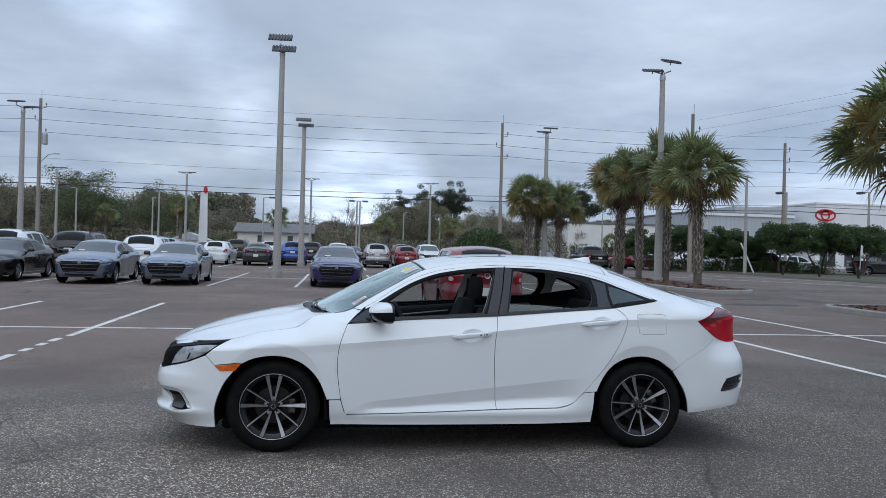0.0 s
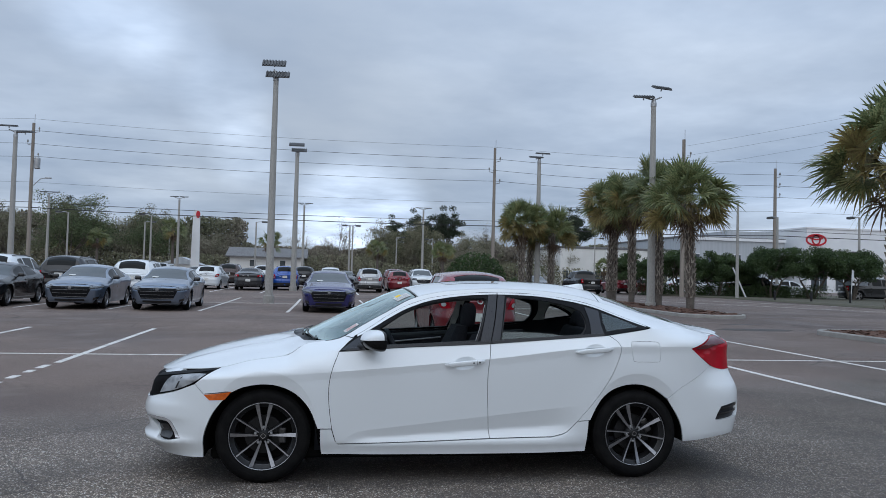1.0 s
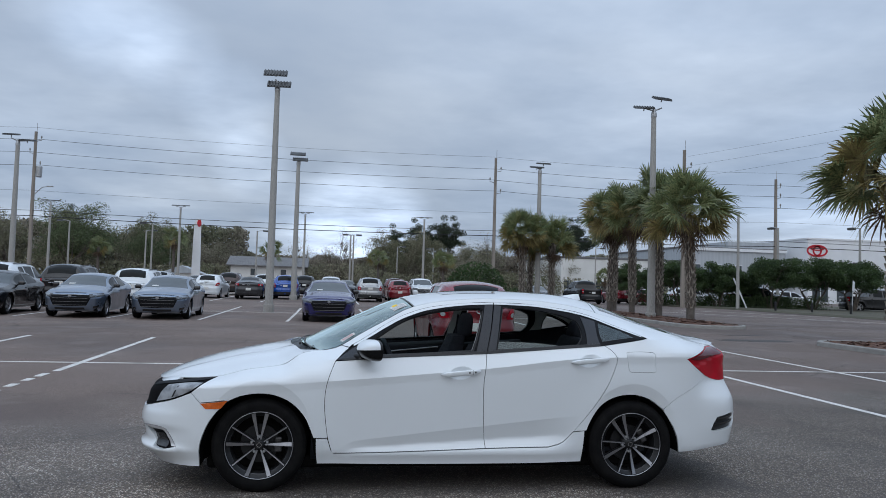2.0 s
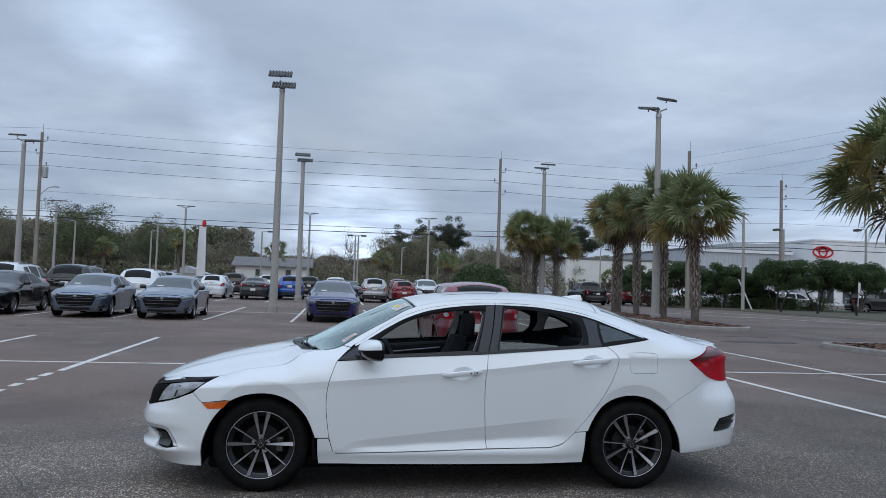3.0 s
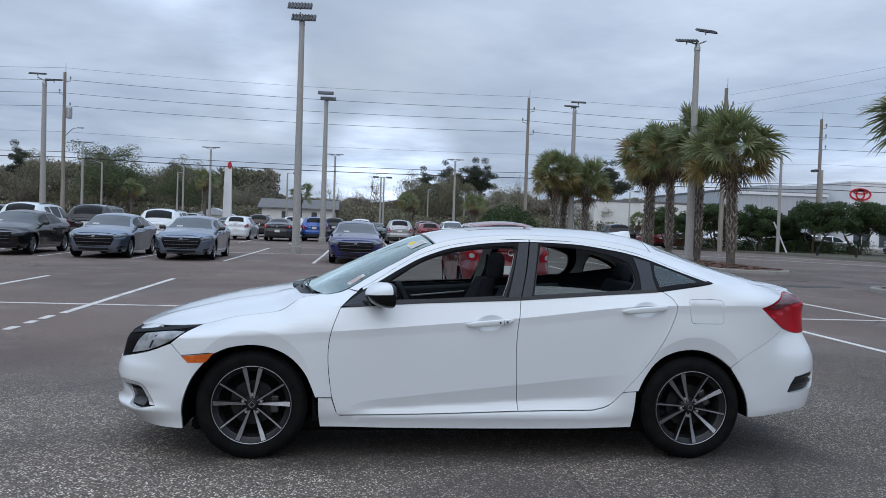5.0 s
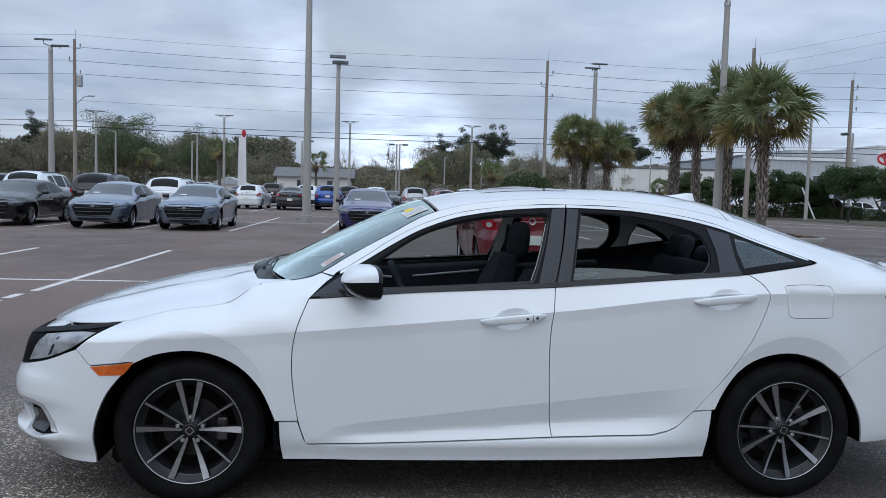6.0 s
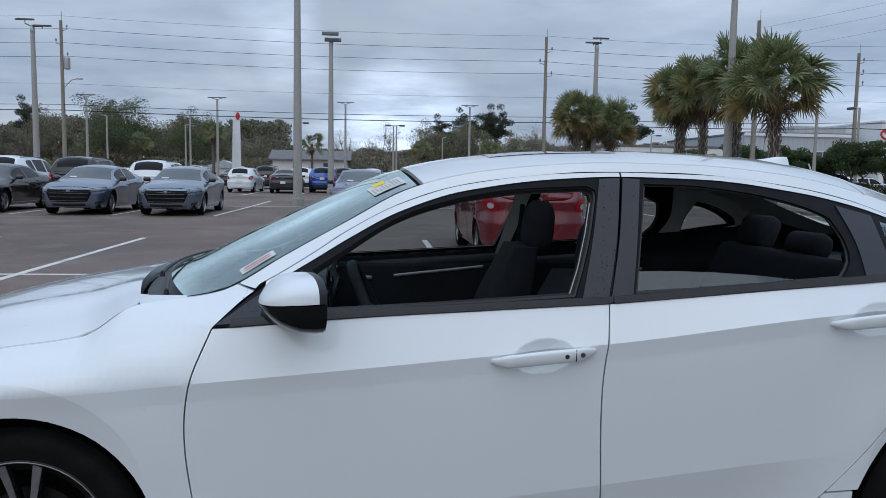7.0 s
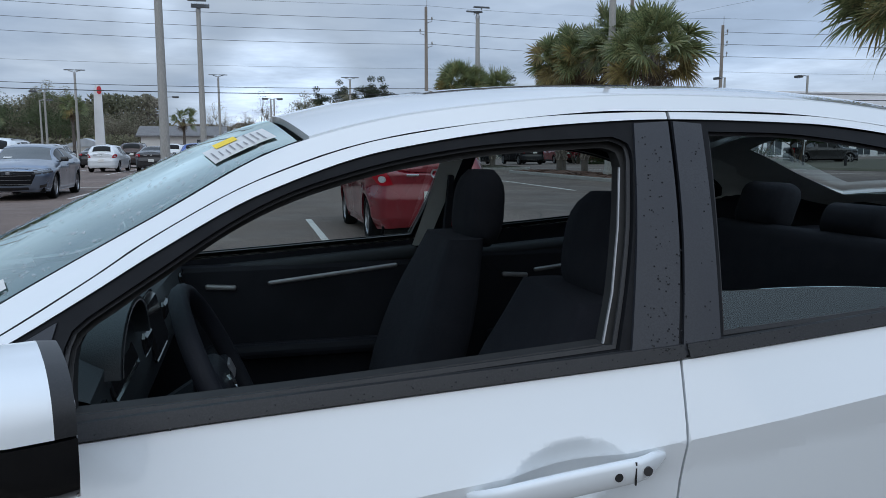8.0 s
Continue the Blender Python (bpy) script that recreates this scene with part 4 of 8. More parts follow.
        panel("chrome_trim", bend([(-2.292, .428), (-2.16, .441), (-2.045, .438)], [(-2.045, .438), (-2.004, .425), (-1.97, .375), (-1.918, .309)], [(-1.918, .309), (-1.95, .312)], [(-1.95, .312), (-1.99, .37), (-2.02, .408), (-2.06, .417), (-2.16, .417), (-2.292, .428)]),
              lambda a, b, k: sedan_side(a, b, k - .002), BRIGHT_TRIM, fog, side=s, label="bright silver fog lamp trim")
        panel("fog_lens", bend([(-2.12, .31), (-2.00, .30)], [(-2.00, .30), (-1.99, .33), (-2.04, .39)], [(-2.04, .39), (-2.14, .385)], [(-2.14, .385), (-2.12, .31)]), lambda a, b, k: sedan_side(a, b, k + .016), GLOSS_BLACK, fog, side=s)
        vent = panel("bumper_vent", shrink(VENT, -.004), lambda a, b, k: sedan_side(a, b, k + .025), BLACK_TRIM, car, side=s)
        for q in range(2):
            z = .455 + .04 * q
            panel("vent_slat", bend([(2.05, z - .004), (2.38, z + .014)], [(2.38, z + .014), (2.38, z + .026)], [(2.38, z + .026), (2.05, z + .008)], [(2.05, z + .008), (2.05, z - .004)]), lambda a, b, k: sedan_side(a, b, k + .010), GLOSS_BLACK, vent, side=s)
        tail = panel("tail_lamp", shrink(TAIL, g), lambda a, b, k: sedan_side(a, b, k - .004 + .012 * step(.92 + .25 * (a - 2.0), .95 + .25 * (a - 2.0), b)), RED_LENS, car, side=s, grid=.025, label="red wrap-around tail lamp")
        panel("smoked_band", bend([(1.80, .960), (1.93, .955), (2.06, .975), (2.30, .995)], [(2.30, .995), (2.275, 1.040)], [(2.275, 1.040), (2.16, 1.040), (2.032, 1.028), (1.80, .960)]), lambda a, b, k: sedan_side(a, b, k - .0055), RED_SMOKE, tail, grid=.03, fold=.004, side=s, label="smoked dark red upper band")
        panel("reversing_lens", bend([(2.27, .86), (2.335, .84)], [(2.335, .84), (2.37, .90), (2.345, .96)], [(2.345, .96), (2.30, .965)], [(2.30, .965), (2.27, .86)]), lambda a, b, k: sedan_side(a, b, k - .002), CLEAR_LENS, tail, side=s)
        panel("trunk_rear", bend([(2.368, .788), (u1, .786)], [(u1, .786), (u1, 1.05)], [(u1, 1.05), (2.30, 1.05)], [(2.30, 1.05), (2.366, 1.0), (2.392, .88), (2.368, .788)]), sedan_side, WHITE_PAINT, car, side=s)
        # window surrounds
        low_f, low_r = [p for p in DLO_TOP if p[0] < .3], [p for p in DLO_TOP if p[0] > .35]
        front_trim = bend([(-.850, .909), *[(a, b - .0015) for a, b in low_f[1:]], (.318, 1.327)], [(.318, 1.327), (.285, 1.15), (.243, .979)], [(.243, .979), (-.1, .960), (-.474, .939), (-.850, .909)], step_len=.025)
        rear_trim = bend([(.325, 1.327), *[(a, b - .0015) for a, b in low_r[:-1]], (1.458, 1.106)], [(1.458, 1.106), (1.40, 1.097), (1.132, 1.051), (.7, 1.016), (.250, .979)], [(.250, .979), (.292, 1.15), (.325, 1.327)], step_len=.025)
        panel("window_frame", front_trim, lambda a, b, k: sedan_side(a, b, k + .005), FRAME_BLACK, doors[0], holes=[front_hole], grid=.03, fold=.03, side=s, label="matt black window frame")
        panel("window_frame", rear_trim, lambda a, b, k: sedan_side(a, b, k + .005), FRAME_BLACK, doors[1], holes=[REAR_OPENING, QUARTER_OPENING], grid=.03, fold=.03, side=s, label="matt black window frame")
        panel("window_seal", shrink(front_hole, -.004), lambda a, b, k: sedan_side(a, b, k + .030), SEAL, doors[0], holes=[front_lip], grid=.03, fold=.03, side=s)
        for lip in (panel("seal_lip", shrink(front_hole, .001), lambda a, b, k: sedan_side(a, b, k + .014), BLACK_TRIM, doors[0], holes=[shrink(front_hole, .007)], grid=.03, fold=.004, side=s),
                    panel("seal_lip", shrink(REAR_OPENING, .001), lambda a, b, k: sedan_side(a, b, k + .014), BLACK_TRIM, doors[1], holes=[shrink(REAR_OPENING, .007)], grid=.03, fold=.004, side=s)):
            weld(lip)
        panel("pillar_cover", bend([(.161 + aft, .983), (.234, .980)], [(.234, .980), (.281, 1.15), (.317, 1.326)], [(.317, 1.326), (.254 + aft, 1.322)], [(.254 + aft, 1.322), (.214 + aft, 1.16), (.161 + aft, .983)]), lambda a, b, k: sedan_side(a, b, k - .001), PILLAR_GREY, doors[0], grid=.02, fold=.006, side=s, label="satin dark grey pillar cover beaded with rain")
        panel("pillar_cover", bend([(.242, .980), (.304, .984)], [(.304, .984), (.343, 1.157), (.378, 1.322)], [(.378, 1.322), (.326, 1.326)], [(.326, 1.326), (.289, 1.15), (.242, .980)]), lambda a, b, k: sedan_side(a, b, k - .001), PILLAR_GREY, doors[1], grid=.02, fold=.006, side=s, label="satin dark grey pillar cover beaded with rain")
        panel("pillar_cover", bend([(1.0, 1.046), (1.10, 1.058)], [(1.10, 1.058), (1.095, 1.12), (1.11, 1.222)], [(1.11, 1.222), (1.0, 1.252)], [(1.0, 1.252), (1.012, 1.15), (1.0, 1.046)]), lambda a, b, k: sedan_side(a, b, k - .001), PILLAR_GREY, doors[1], grid=.03, fold=.006, side=s)
        panel("sail_panel", bend([(-.84, .916), (-.62, .934)], [(-.62, .934), (-.625, 1.00), (-.618, 1.052)], [(-.618, 1.052), (-.69, 1.012), (-.745, .980), (-.84, .914)]), lambda a, b, k: sedan_side(a, b, k + .001), PILLAR_GREY, doors[0], grid=.03, fold=.006, side=s)
        cut = .3215
        for lo, hi, door in ((-.72, cut - .003, doors[0]), (cut + .003, 1.44, doors[1])):
            dl, dg = curve(DLO_TOP), curve(ROOF_GAP)
            n = 40
            us = [lo + (hi - lo) * i / n for i in range(n + 1)]
            strip = [(u, dl(u) + .0005) for u in us] + [(u, max(dl(u) + .003, dg(u) - .0004)) for u in us[::-1]]
            panel("frame_strip", strip, lambda a, b, k: sedan_side(a, b, k + .001), WHITE_PAINT, door, grid=.03, fold=.008, side=s, label="white painted door frame strip")
        panel("quarter_glass", shrink(QUARTER_OPENING, -.002), lambda a, b, k: sedan_side(a, b, k + .006), SIDE_GLASS, doors[1], side=s, fold=0)
        # belt moulding, a raised lip under the windows
        for a, b, door in ((-.80, .243, doors[0]), (.250, 1.10, doors[1])):
            lo = curve(BELT)
            n = 24
            strip = [(a + (b - a) * i / n, lo(a + (b - a) * i / n) + .002 - .12 * aft) for i in range(n + 1)] + [(b - (b - a) * i / n, lo(b - (b - a) * i / n) + .020 - .12 * aft) for i in range(n + 1)]
            panel("belt_moulding", strip, lambda p, q, k: sedan_side(p, q, k - .006), BLACK_TRIM, door, grid=.03, fold=.01, side=s)
        panel("run_channel", [(a + aft, b) for a, b in ((.134, .996), (.164, 1.064), (.197, 1.16), (.223, 1.250), (.2205, 1.250), (.1945, 1.16), (.1615, 1.064), (.1315, .996))], lambda a, b, k: sedan_side(a, b, k + .026), SATIN, doors[0], grid=.03, fold=.004, side=s, label="pale metal glass channel")
        if s > 0:
            panel("window_glass", bend([(.326, .99), (.7, 1.015), (.90, 1.03)], [(.90, 1.03), (.80, 1.040), (.66, 1.052), (.50, 1.060), (.334, 1.060)], [(.334, 1.060), (.326, .99)]), lambda a, b, k: sedan_side(a, b, k + .022), SIDE_GLASS, doors[1], side=s, fold=.004, label="side window glass, wound down")
        if s < 0:
            for hole, door in ((front_hole, doors[0]), (REAR_OPENING, doors[1])):
                pane = panel("window_glass", shrink(hole, -.004), lambda a, b, k: sedan_side(a, b, k + .034), SIDE_GLASS, door, grid=.05, fold=0, side=s, label="tinted side window glass, shut")
                pane.visible_shadow = False
        # inner shell with the same openings
        shell = bend([(-1.0, .20), (.975, .20)], [(.975, .20), (1.03, .52), (1.20, .69), (1.34, .715), (1.50, .69), (1.66, .56), (1.72, .45)], [(1.72, .45), (2.2, .45)], [(2.2, .45), (2.2, 1.02)], along_edge(2.2, -1.0, 50), [(-1.0, edge_z(-1.0)), (-1.0, .20)], step_len=.04)
        panel("inner_side", shell, lambda a, b, k: sedan_side(a, min(b, edge_z(a)), k + .050 + .03 * step(1.05, .85, b)), CABIN, car, holes=[shrink(front_hole, -.006), shrink(REAR_OPENING, -.006), shrink(QUARTER_OPENING, -.006)], grid=.05, fold=0, side=s)
        seam = bend([(-1.64, .70), (-1.55, .655), (-1.37, .70), (-1.15, .65), (-1.03, .52), (-.97, .25)], [(-.97, .25), (.96, .25)], [(.96, .25), (1.03, .52), (1.20, .69), (1.34, .71), (1.50, .68), (1.60, .60)], [(1.60, .60), (1.99, .80)], [(1.99, .80), (1.80, .955)], [(1.80, .955), (1.45, 1.07)], [(1.45, 1.07), (1.1, 1.02), (.25, .95), (-.84, .88)], [(-.84, .88), (-1.1, .84), (-1.64, .70)], step_len=.04)
        panel("seam_backing", seam, lambda a, b, k: sedan_side(a, b, k + .022), DARK_VOID, car, grid=.05, fold=0, side=s)
        # wheel houses
        for hx in (-1.35, 1.35):
            # the liner starts just inside the rim of the arch and runs inwards over the tyre
            bm = bmesh.new()
            rows = []
            for u, z in bend(FRONT_ARCH if hx < 0 else REAR_ARCH, step_len=.04) + [(FRONT_ARCH if hx < 0 else REAR_ARCH)[-1]]:
                r = math.hypot(u - hx, z - HUB_Z)
                u, z = hx + (u - hx) * (1 - .005 / r), HUB_Z + (z - HUB_Z) * (1 - .005 / r)
                x, y, _ = sedan_side(u, z, .004)
                rows.append([(x, s * y, z), (x, s * -.60, z), (hx + (x - hx) * .9, s * -.57, HUB_Z + (z - HUB_Z) * .9)])
            rings(bm, rows, closed=False)
            part("wheel_house", bm, DARK_VOID, car, smooth=True)
            alloy_wheel(car, hx, s, 28 if hx > 0 else 0)
        door_mirror(car, s)
    top = lambda a, b, k: sedan_top(a, b, k)
    panel("hood", shrink(hood, .0045), top, WHITE_PAINT, car, grid=.05, fold=.035, label="white hood with two raised ridges beaded with rain")
    for s in (1, -1):
        pts = [sedan_top(-2.0 + .94 * k / 30, .004, .009) for k in range(31)]
        part("hood_joint", tube(bmesh.new(), [(p[0], s * p[1], p[2]) for p in pts], .0055, 6), DARK_VOID, car, smooth=True)
    cowl = bend([(-1.04, .10), (-1.03, .5), (-1.03, 1), (-1.03, 1.5), (-1.04, 1.90)], [(-1.04, 1.90), (-.925, 1.95)], [(-.925, 1.95), (-.935, 1.5), (-.94, 1), (-.935, .5), (-.925, .05)], [(-.925, .05), (-1.04, .10)], step_len=.05)
    panel("cowl", cowl, lambda a, b, k: sedan_top(a, b, k + .030), BLACK_TRIM, car, grid=.04, label="black plastic cowl below the windscreen")
    for lo, hi in ((-.004, .17), (2.004, 1.83)):
        corner = [(-1.067, lo), (-1.0, lo), (-.942, lo)] + [(u, lo + (hi - lo) * f) for u, f in ((-.942, .20), (-.960, .27), (-.985, .38), (-1.010, .52), (-1.032, .68), (-1.048, .86), (-1.058, .98), (-1.064, .70), (-1.066, .35))]
        panel("cowl_corner", corner if lo < 1 else corner[::-1], lambda a, b, k: sedan_top(a, b, k + .001), WHITE_PAINT, car, grid=.03, fold=.015)
    screen = bend([(-.945, .03), (-.95, .5), (-.952, 1), (-.95, 1.5), (-.945, 1.97)], [(-.945, 1.97), (-.6, 1.985), (-.285, 1.97)], [(-.285, 1.97), (-.275, 1.5), (-.272, 1), (-.275, .5), (-.285, .03)], [(-.285, .03), (-.6, .015), (-.945, .03)], step_len=.05)
    ws = panel("windscreen", screen, lambda a, b, k: sedan_top(a, b, k + .004), WINDSCREEN, car, grid=.06, fold=0, label="greenish windscreen flecked with rain")
    roof = bend([(-.270, .012), (-.262, .5), (-.26, 1), (-.262, 1.5), (-.270, 1.988)], [(-.270, 1.988), (.4, 1.99), (1.14, 1.99)], [(1.14, 1.99), (1.17, 1.5), (1.175, 1), (1.17, .5), (1.14, .01)], [(1.14, .01), (.4, .01), (-.270, .012)], step_len=.05)
    sun_roof = bend([(-.02, .42), (-.015, 1), (-.02, 1.58)], [(-.02, 1.58), (.40, 1.58)], [(.40, 1.58), (.40, .42)], [(.40, .42), (-.02, .42)], step_len=.05)
    panel("roof", shrink(roof, .001), top, WHITE_PAINT, car, holes=[sun_roof], grid=.06)
    sr = panel("sunroof", shrink(sun_roof, .002), lambda a, b, k: sedan_top(a, b, k - .002), DARK_GLASS, car, grid=.06, label="dark glass sunroof")
    rear_glass = bend([(1.21, .15), (1.20, .6), (1.195, 1), (1.20, 1.4), (1.21, 1.85)], [(1.21, 1.85), (1.5, 1.86), (1.80, 1.84)], [(1.80, 1.84), (1.83, 1.4), (1.835, 1), (1.83, .6), (1.80, .16)], [(1.80, .16), (1.5, .14), (1.21, .15)], step_len=.05)
    lining_hole = bend([(1.262, .30), (1.245, .6), (1.238, 1), (1.245, 1.4), (1.262, 1.70)], [(1.262, 1.70), (1.5, 1.74), (1.76, 1.76)], [(1.76, 1.76), (1.79, 1.4), (1.795, 1), (1.79, .6), (1.76, .24)], [(1.76, .24), (1.5, .26), (1.262, .30)], step_len=.05)
    deck = bend([(1.146, .01), (1.176, .5), (1.181, 1), (1.176, 1.5), (1.146, 1.99)], [(1.146, 1.99), (1.25, 2.006), (1.86, 2.006)], [(1.86, 2.006), (1.875, 1.5), (1.88, 1), (1.875, .5), (1.86, -.006)], [(1.86, -.006), (1.25, -.006), (1.146, .01)], step_len=.05)
    panel("rear_deck", shrink(deck, .001), top, WHITE_PAINT, car, holes=[rear_glass], grid=.06)
    rw = panel("rear_window", shrink(rear_glass, .003), lambda a, b, k: sedan_top(a, b, k + .003), REAR_GLASS, car, grid=.07, fold=0, label="rear window with rain streaks")
    lid = bend([(1.866, .03), (1.882, .5), (1.886, 1), (1.882, 1.5), (1.866, 1.97)], [(1.866, 1.97), (2.30, 1.97)], [(2.30, 1.97), (2.33, 1.5), (2.34, 1), (2.33, .5), (2.30, .03)], [(2.30, .03), (1.866, .03)], step_len=.05)
    panel("trunk_lid", lid, top, WHITE_PAINT, car, grid=.06)
    ws.visible_shadow = rw.visible_shadow = sr.visible_shadow = False
    panel("headliner", shrink(roof, .03), lambda a, b, k: sedan_top(a, b, k + .035), HEADLINER, car, holes=[shrink(sun_roof, -.01)], grid=.1, fold=0)
    panel("rear_lining", shrink(deck, .006), lambda a, b, k: sedan_top(a, b, k + .030), HEADLINER, car, holes=[lining_hole], grid=.08, fold=0, label="grey lining round the rear window")
    # antenna fin
    rows = []
    for k in range(7):
        t = k / 6
        x0, x1 = 1.02 + .150 * t ** .8, 1.225 - .012 * t
        rows.append([(x0 + (x1 - x0) * q[0], q[1] * .030 * (1 - .80 * t), sedan_top(1.0 + .22 * q[0], 1)[2] * (1 - t) + sedan_top(1.13, 1)[2] * t - .006 + .040 * t) for q in ((0, 0), (.2, -.7), (.6, -1), (1, -.7), (1, .7), (.6, 1), (.2, .7))])
    part("antenna_fin", rings(bmesh.new(), rows), WHITE_PAINT, car, smooth=True, angle=60)
    # wipers
    for ws, we in (((-.985, .55), (-.90, 1.35)), ((-.985, .12), (-.91, .92))):
        pts = []
        for k in range(9):
            t = k / 8
            p = sedan_top(ws[0] + (we[0] - ws[0]) * t, ws[1] + (we[1] - ws[1]) * t)
            pts.append((p[0], p[1], p[2] + .003 + .006 * math.sin(math.pi * t)))
        w = part("wiper", tube(bmesh.new(), pts, [.007] * 3 + [.0045] * 6, 6), BLACK_TRIM, car)
        part("wiper_pivot", lathe(bmesh.new(), [(0, .004), (.007, .003), (.009, -.012)], 14, "z", pts[0]), BLACK_TRIM, w)
    # underside and floor
    part("underbody", boxed((3.3, 1.50, .08), (-.06, 0, .185), bevel=.02), DARK_VOID, car)
    part("engine_cover", boxed((.95, 1.10, .40), (-1.52, 0, .45), bevel=.05), DARK_VOID, car)
    part("firewall", boxed((.04, 1.45, .70), (-.98, 0, .58)), CABIN, car)
    part("cabin_floor", boxed((2.5, 1.50, .03), (.25, 0, .27)), CABIN, car)
    part("rear_shelf", boxed((.36, 1.20, .03), (1.60, 0, .985), bevel=.01), CABIN, car)
    part("trunk_wall", boxed((.03, 1.40, .62), (1.47, 0, .66)), CABIN, car)
    # dashboard
    rows = []
    for k in range(15):
        t = -1 + 2 * k / 14
        y = .72 * t
        hump = .035 * math.exp(-((y + .42) / .17) ** 2)
        mid = .012 * math.exp(-(y / .16) ** 2)
        rows.append([(-.97, y, .95), (-.80, y, .968 + hump * .5), (-.66, y, .962 + hump), (-.605 + .02 * abs(t), y, .935 + hump), (-.59, y, .90), (-.575 - mid, y, .84), (-.60, y, .74), (-.66, y, .62), (-.97, y, .60)])
    dash = part("dashboard", rings(bmesh.new(), rows, closed=False), DASH_TOP, car, smooth=True, angle=50, label="grey soft-touch dashboard")
    part("dash_screen", boxed((.012, .20, .12), (-.588, .02, .885), Matrix.Rotation(radians(-14), 4, "Y"), bevel=.006), GLOSS_BLACK, dash, "dark display screen")
    part("screen_bezel", boxed((.010, .215, .135), (-.592, .02, .884), Matrix.Rotation(radians(-14), 4, "Y"), bevel=.008), GLOSS_BLACK, dash)
    part("instrument_panel", boxed((.012, .26, .10), (-.60, -.42, .925), Matrix.Rotation(radians(-20), 4, "Y"), bevel=.01), GLOSS_BLACK, dash)
    part("trim_strip", boxed((.012, .34, .022), (-.578, .42, .85), bevel=.005), CABIN_SOFT, dash)
    part("trim_strip", boxed((.014, .19, .024), (-.580, -.60, .842), bevel=.005), SATIN, dash, "satin silver dash trim")
    for yy in (-.66, .19, -.15, .66):
        part("air_vent", boxed((.014, .10, .05), (-.585, yy, .885), bevel=.01), GLOSS_BLACK, dash)
    part("centre_console", boxed((1.0, .22, .26), (-.12, 0, .42), bevel=.03, segments=2), CABIN, car)
    part("armrest", boxed((.32, .17, .07), (.18, 0, .60), bevel=.025, segments=2), CABIN_SOFT, car)
    part("gear_lever", tube(bmesh.new(), [(-.30, 0, .54), (-.32, 0, .68)], [.014, .024], 10), CABIN, car)
    rows = []
    for x, k in ((-.80, .55), (-.70, .92), (-.60, 1.0), (-.565, 1.0), (-.565, .93), (-.62, .90)):
        rows.append([(x, -.42 + .175 * k * math.cos(a), .930 + .095 * k * math.sin(a)) for a in [math.pi * q / 14 for q in range(15)]])
    part("instrument_hood", rings(bmesh.new(), rows, closed=False), DASH_TOP, dash, smooth=True, angle=50, label="arched hood over the instruments")
    rows = [[(x, -.42 + r * math.cos(a), .930 + r * .543 * math.sin(a)) for a in [math.pi * q / 14 for q in range(15)]] for x, r in ((-.563, .166), (-.562, .161))]
    part("hood_rim", rings(bmesh.new(), rows, closed=False), SATIN, dash, smooth=True)
    steering_wheel(car)
    front_seat(car, .055, -.40, .30)
    front_seat(car, .02, .40, .33)
    # rear bench
    bench = new("rear_bench")
    bench.parent = car
    bench.matrix_basis = Matrix.Translation((.98, 0, .295))
    part("cushion", boxed((.50, 1.26, .16), (-.10, 0, .14), Matrix.Rotation(radians(-8), 4, "Y"), bevel=.05, segments=3), SEAT_CLOTH, bench, smooth=True, angle=50)
    part("backrest", boxed((.14, 1.26, .60), (.22, 0, .46), Matrix.Rotation(radians(24), 4, "Y"), bevel=.05, segments=3), SEAT_CLOTH, bench, smooth=True, angle=50)
    for yy in (-.40, 0, .40):
        part("headrest", boxed((.09, .24, .16 if yy else .11), (.345, yy, .80 if yy else .775), Matrix.Rotation(radians(20), 4, "Y"), bevel=.04, segments=3), SEAT_CLOTH, bench, smooth=True, angle=50)
    # far and near door cards
    for s in (1, -1):
        for a, b, zz in ((-.72, .20, .60), (.30, .92, .62)):
            card = part("door_card", boxed((b - a, .05, .62), ((a + b) / 2, -s * .775, zz), bevel=.02, segments=2), CABIN, car)
            part("door_armrest", boxed(((b - a) * .7, .07, .05), ((a + b) / 2 + .05, -s * .735, .62), bevel=.02, segments=2), CABIN, card)
            part("card_top", boxed((b - a, .06, .05), ((a + b) / 2, -s * .785, .915 + .03 * (a > 0) - .016 * (s < 0)), Matrix.Rotation(radians(-4), 4, "Y"), bevel=.022, segments=3), CABIN_SOFT, card, smooth=True, angle=50)
            part("card_trim", boxed(((b - a) * .48, .012, .015), ((a + b) / 2 + .16, -s * .744, .868), Matrix.Rotation(radians(-6), 4, "Y"), bevel=.005), SATIN, card, "satin silver trim strip")
            part("inner_handle", boxed((.10, .016, .018), (a + .25, -s * .744, .838), Matrix.Rotation(radians(4), 4, "Y"), bevel=.007, segments=2), SATIN, card)
    for s in (1, -1):
        panel("pillar_trim", [(a + (.05 if a < .22 else 0), b) for a, b in bend([(.128, .95), (.235, .955)], [(.235, .955), (.295, 1.16), (.335, 1.31)], [(.335, 1.31), (.200, 1.29)], [(.200, 1.29), (.180, 1.17), (.156, 1.06), (.128, .95)])], lambda a, b, k: sedan_side(a, b, .084 - k), PILLAR_TRIM, car, grid=.05, fold=0, side=s, label="grey inner pillar trim")
        panel("rear_pillar_trim", bend([(1.0, 1.06), (1.46, 1.10)], [(1.46, 1.10), (1.60, 1.125)], along_edge(1.58, .98, 14), [(.98, edge_z(.98)), (1.03, 1.15), (1.0, 1.06)]), lambda a, b, k: sedan_side(a, b, .062 - k), PILLAR_TRIM, car, holes=[shrink(QUARTER_OPENING, -.008)], grid=.05, fold=0, side=s, label="grey inner rear pillar trim")
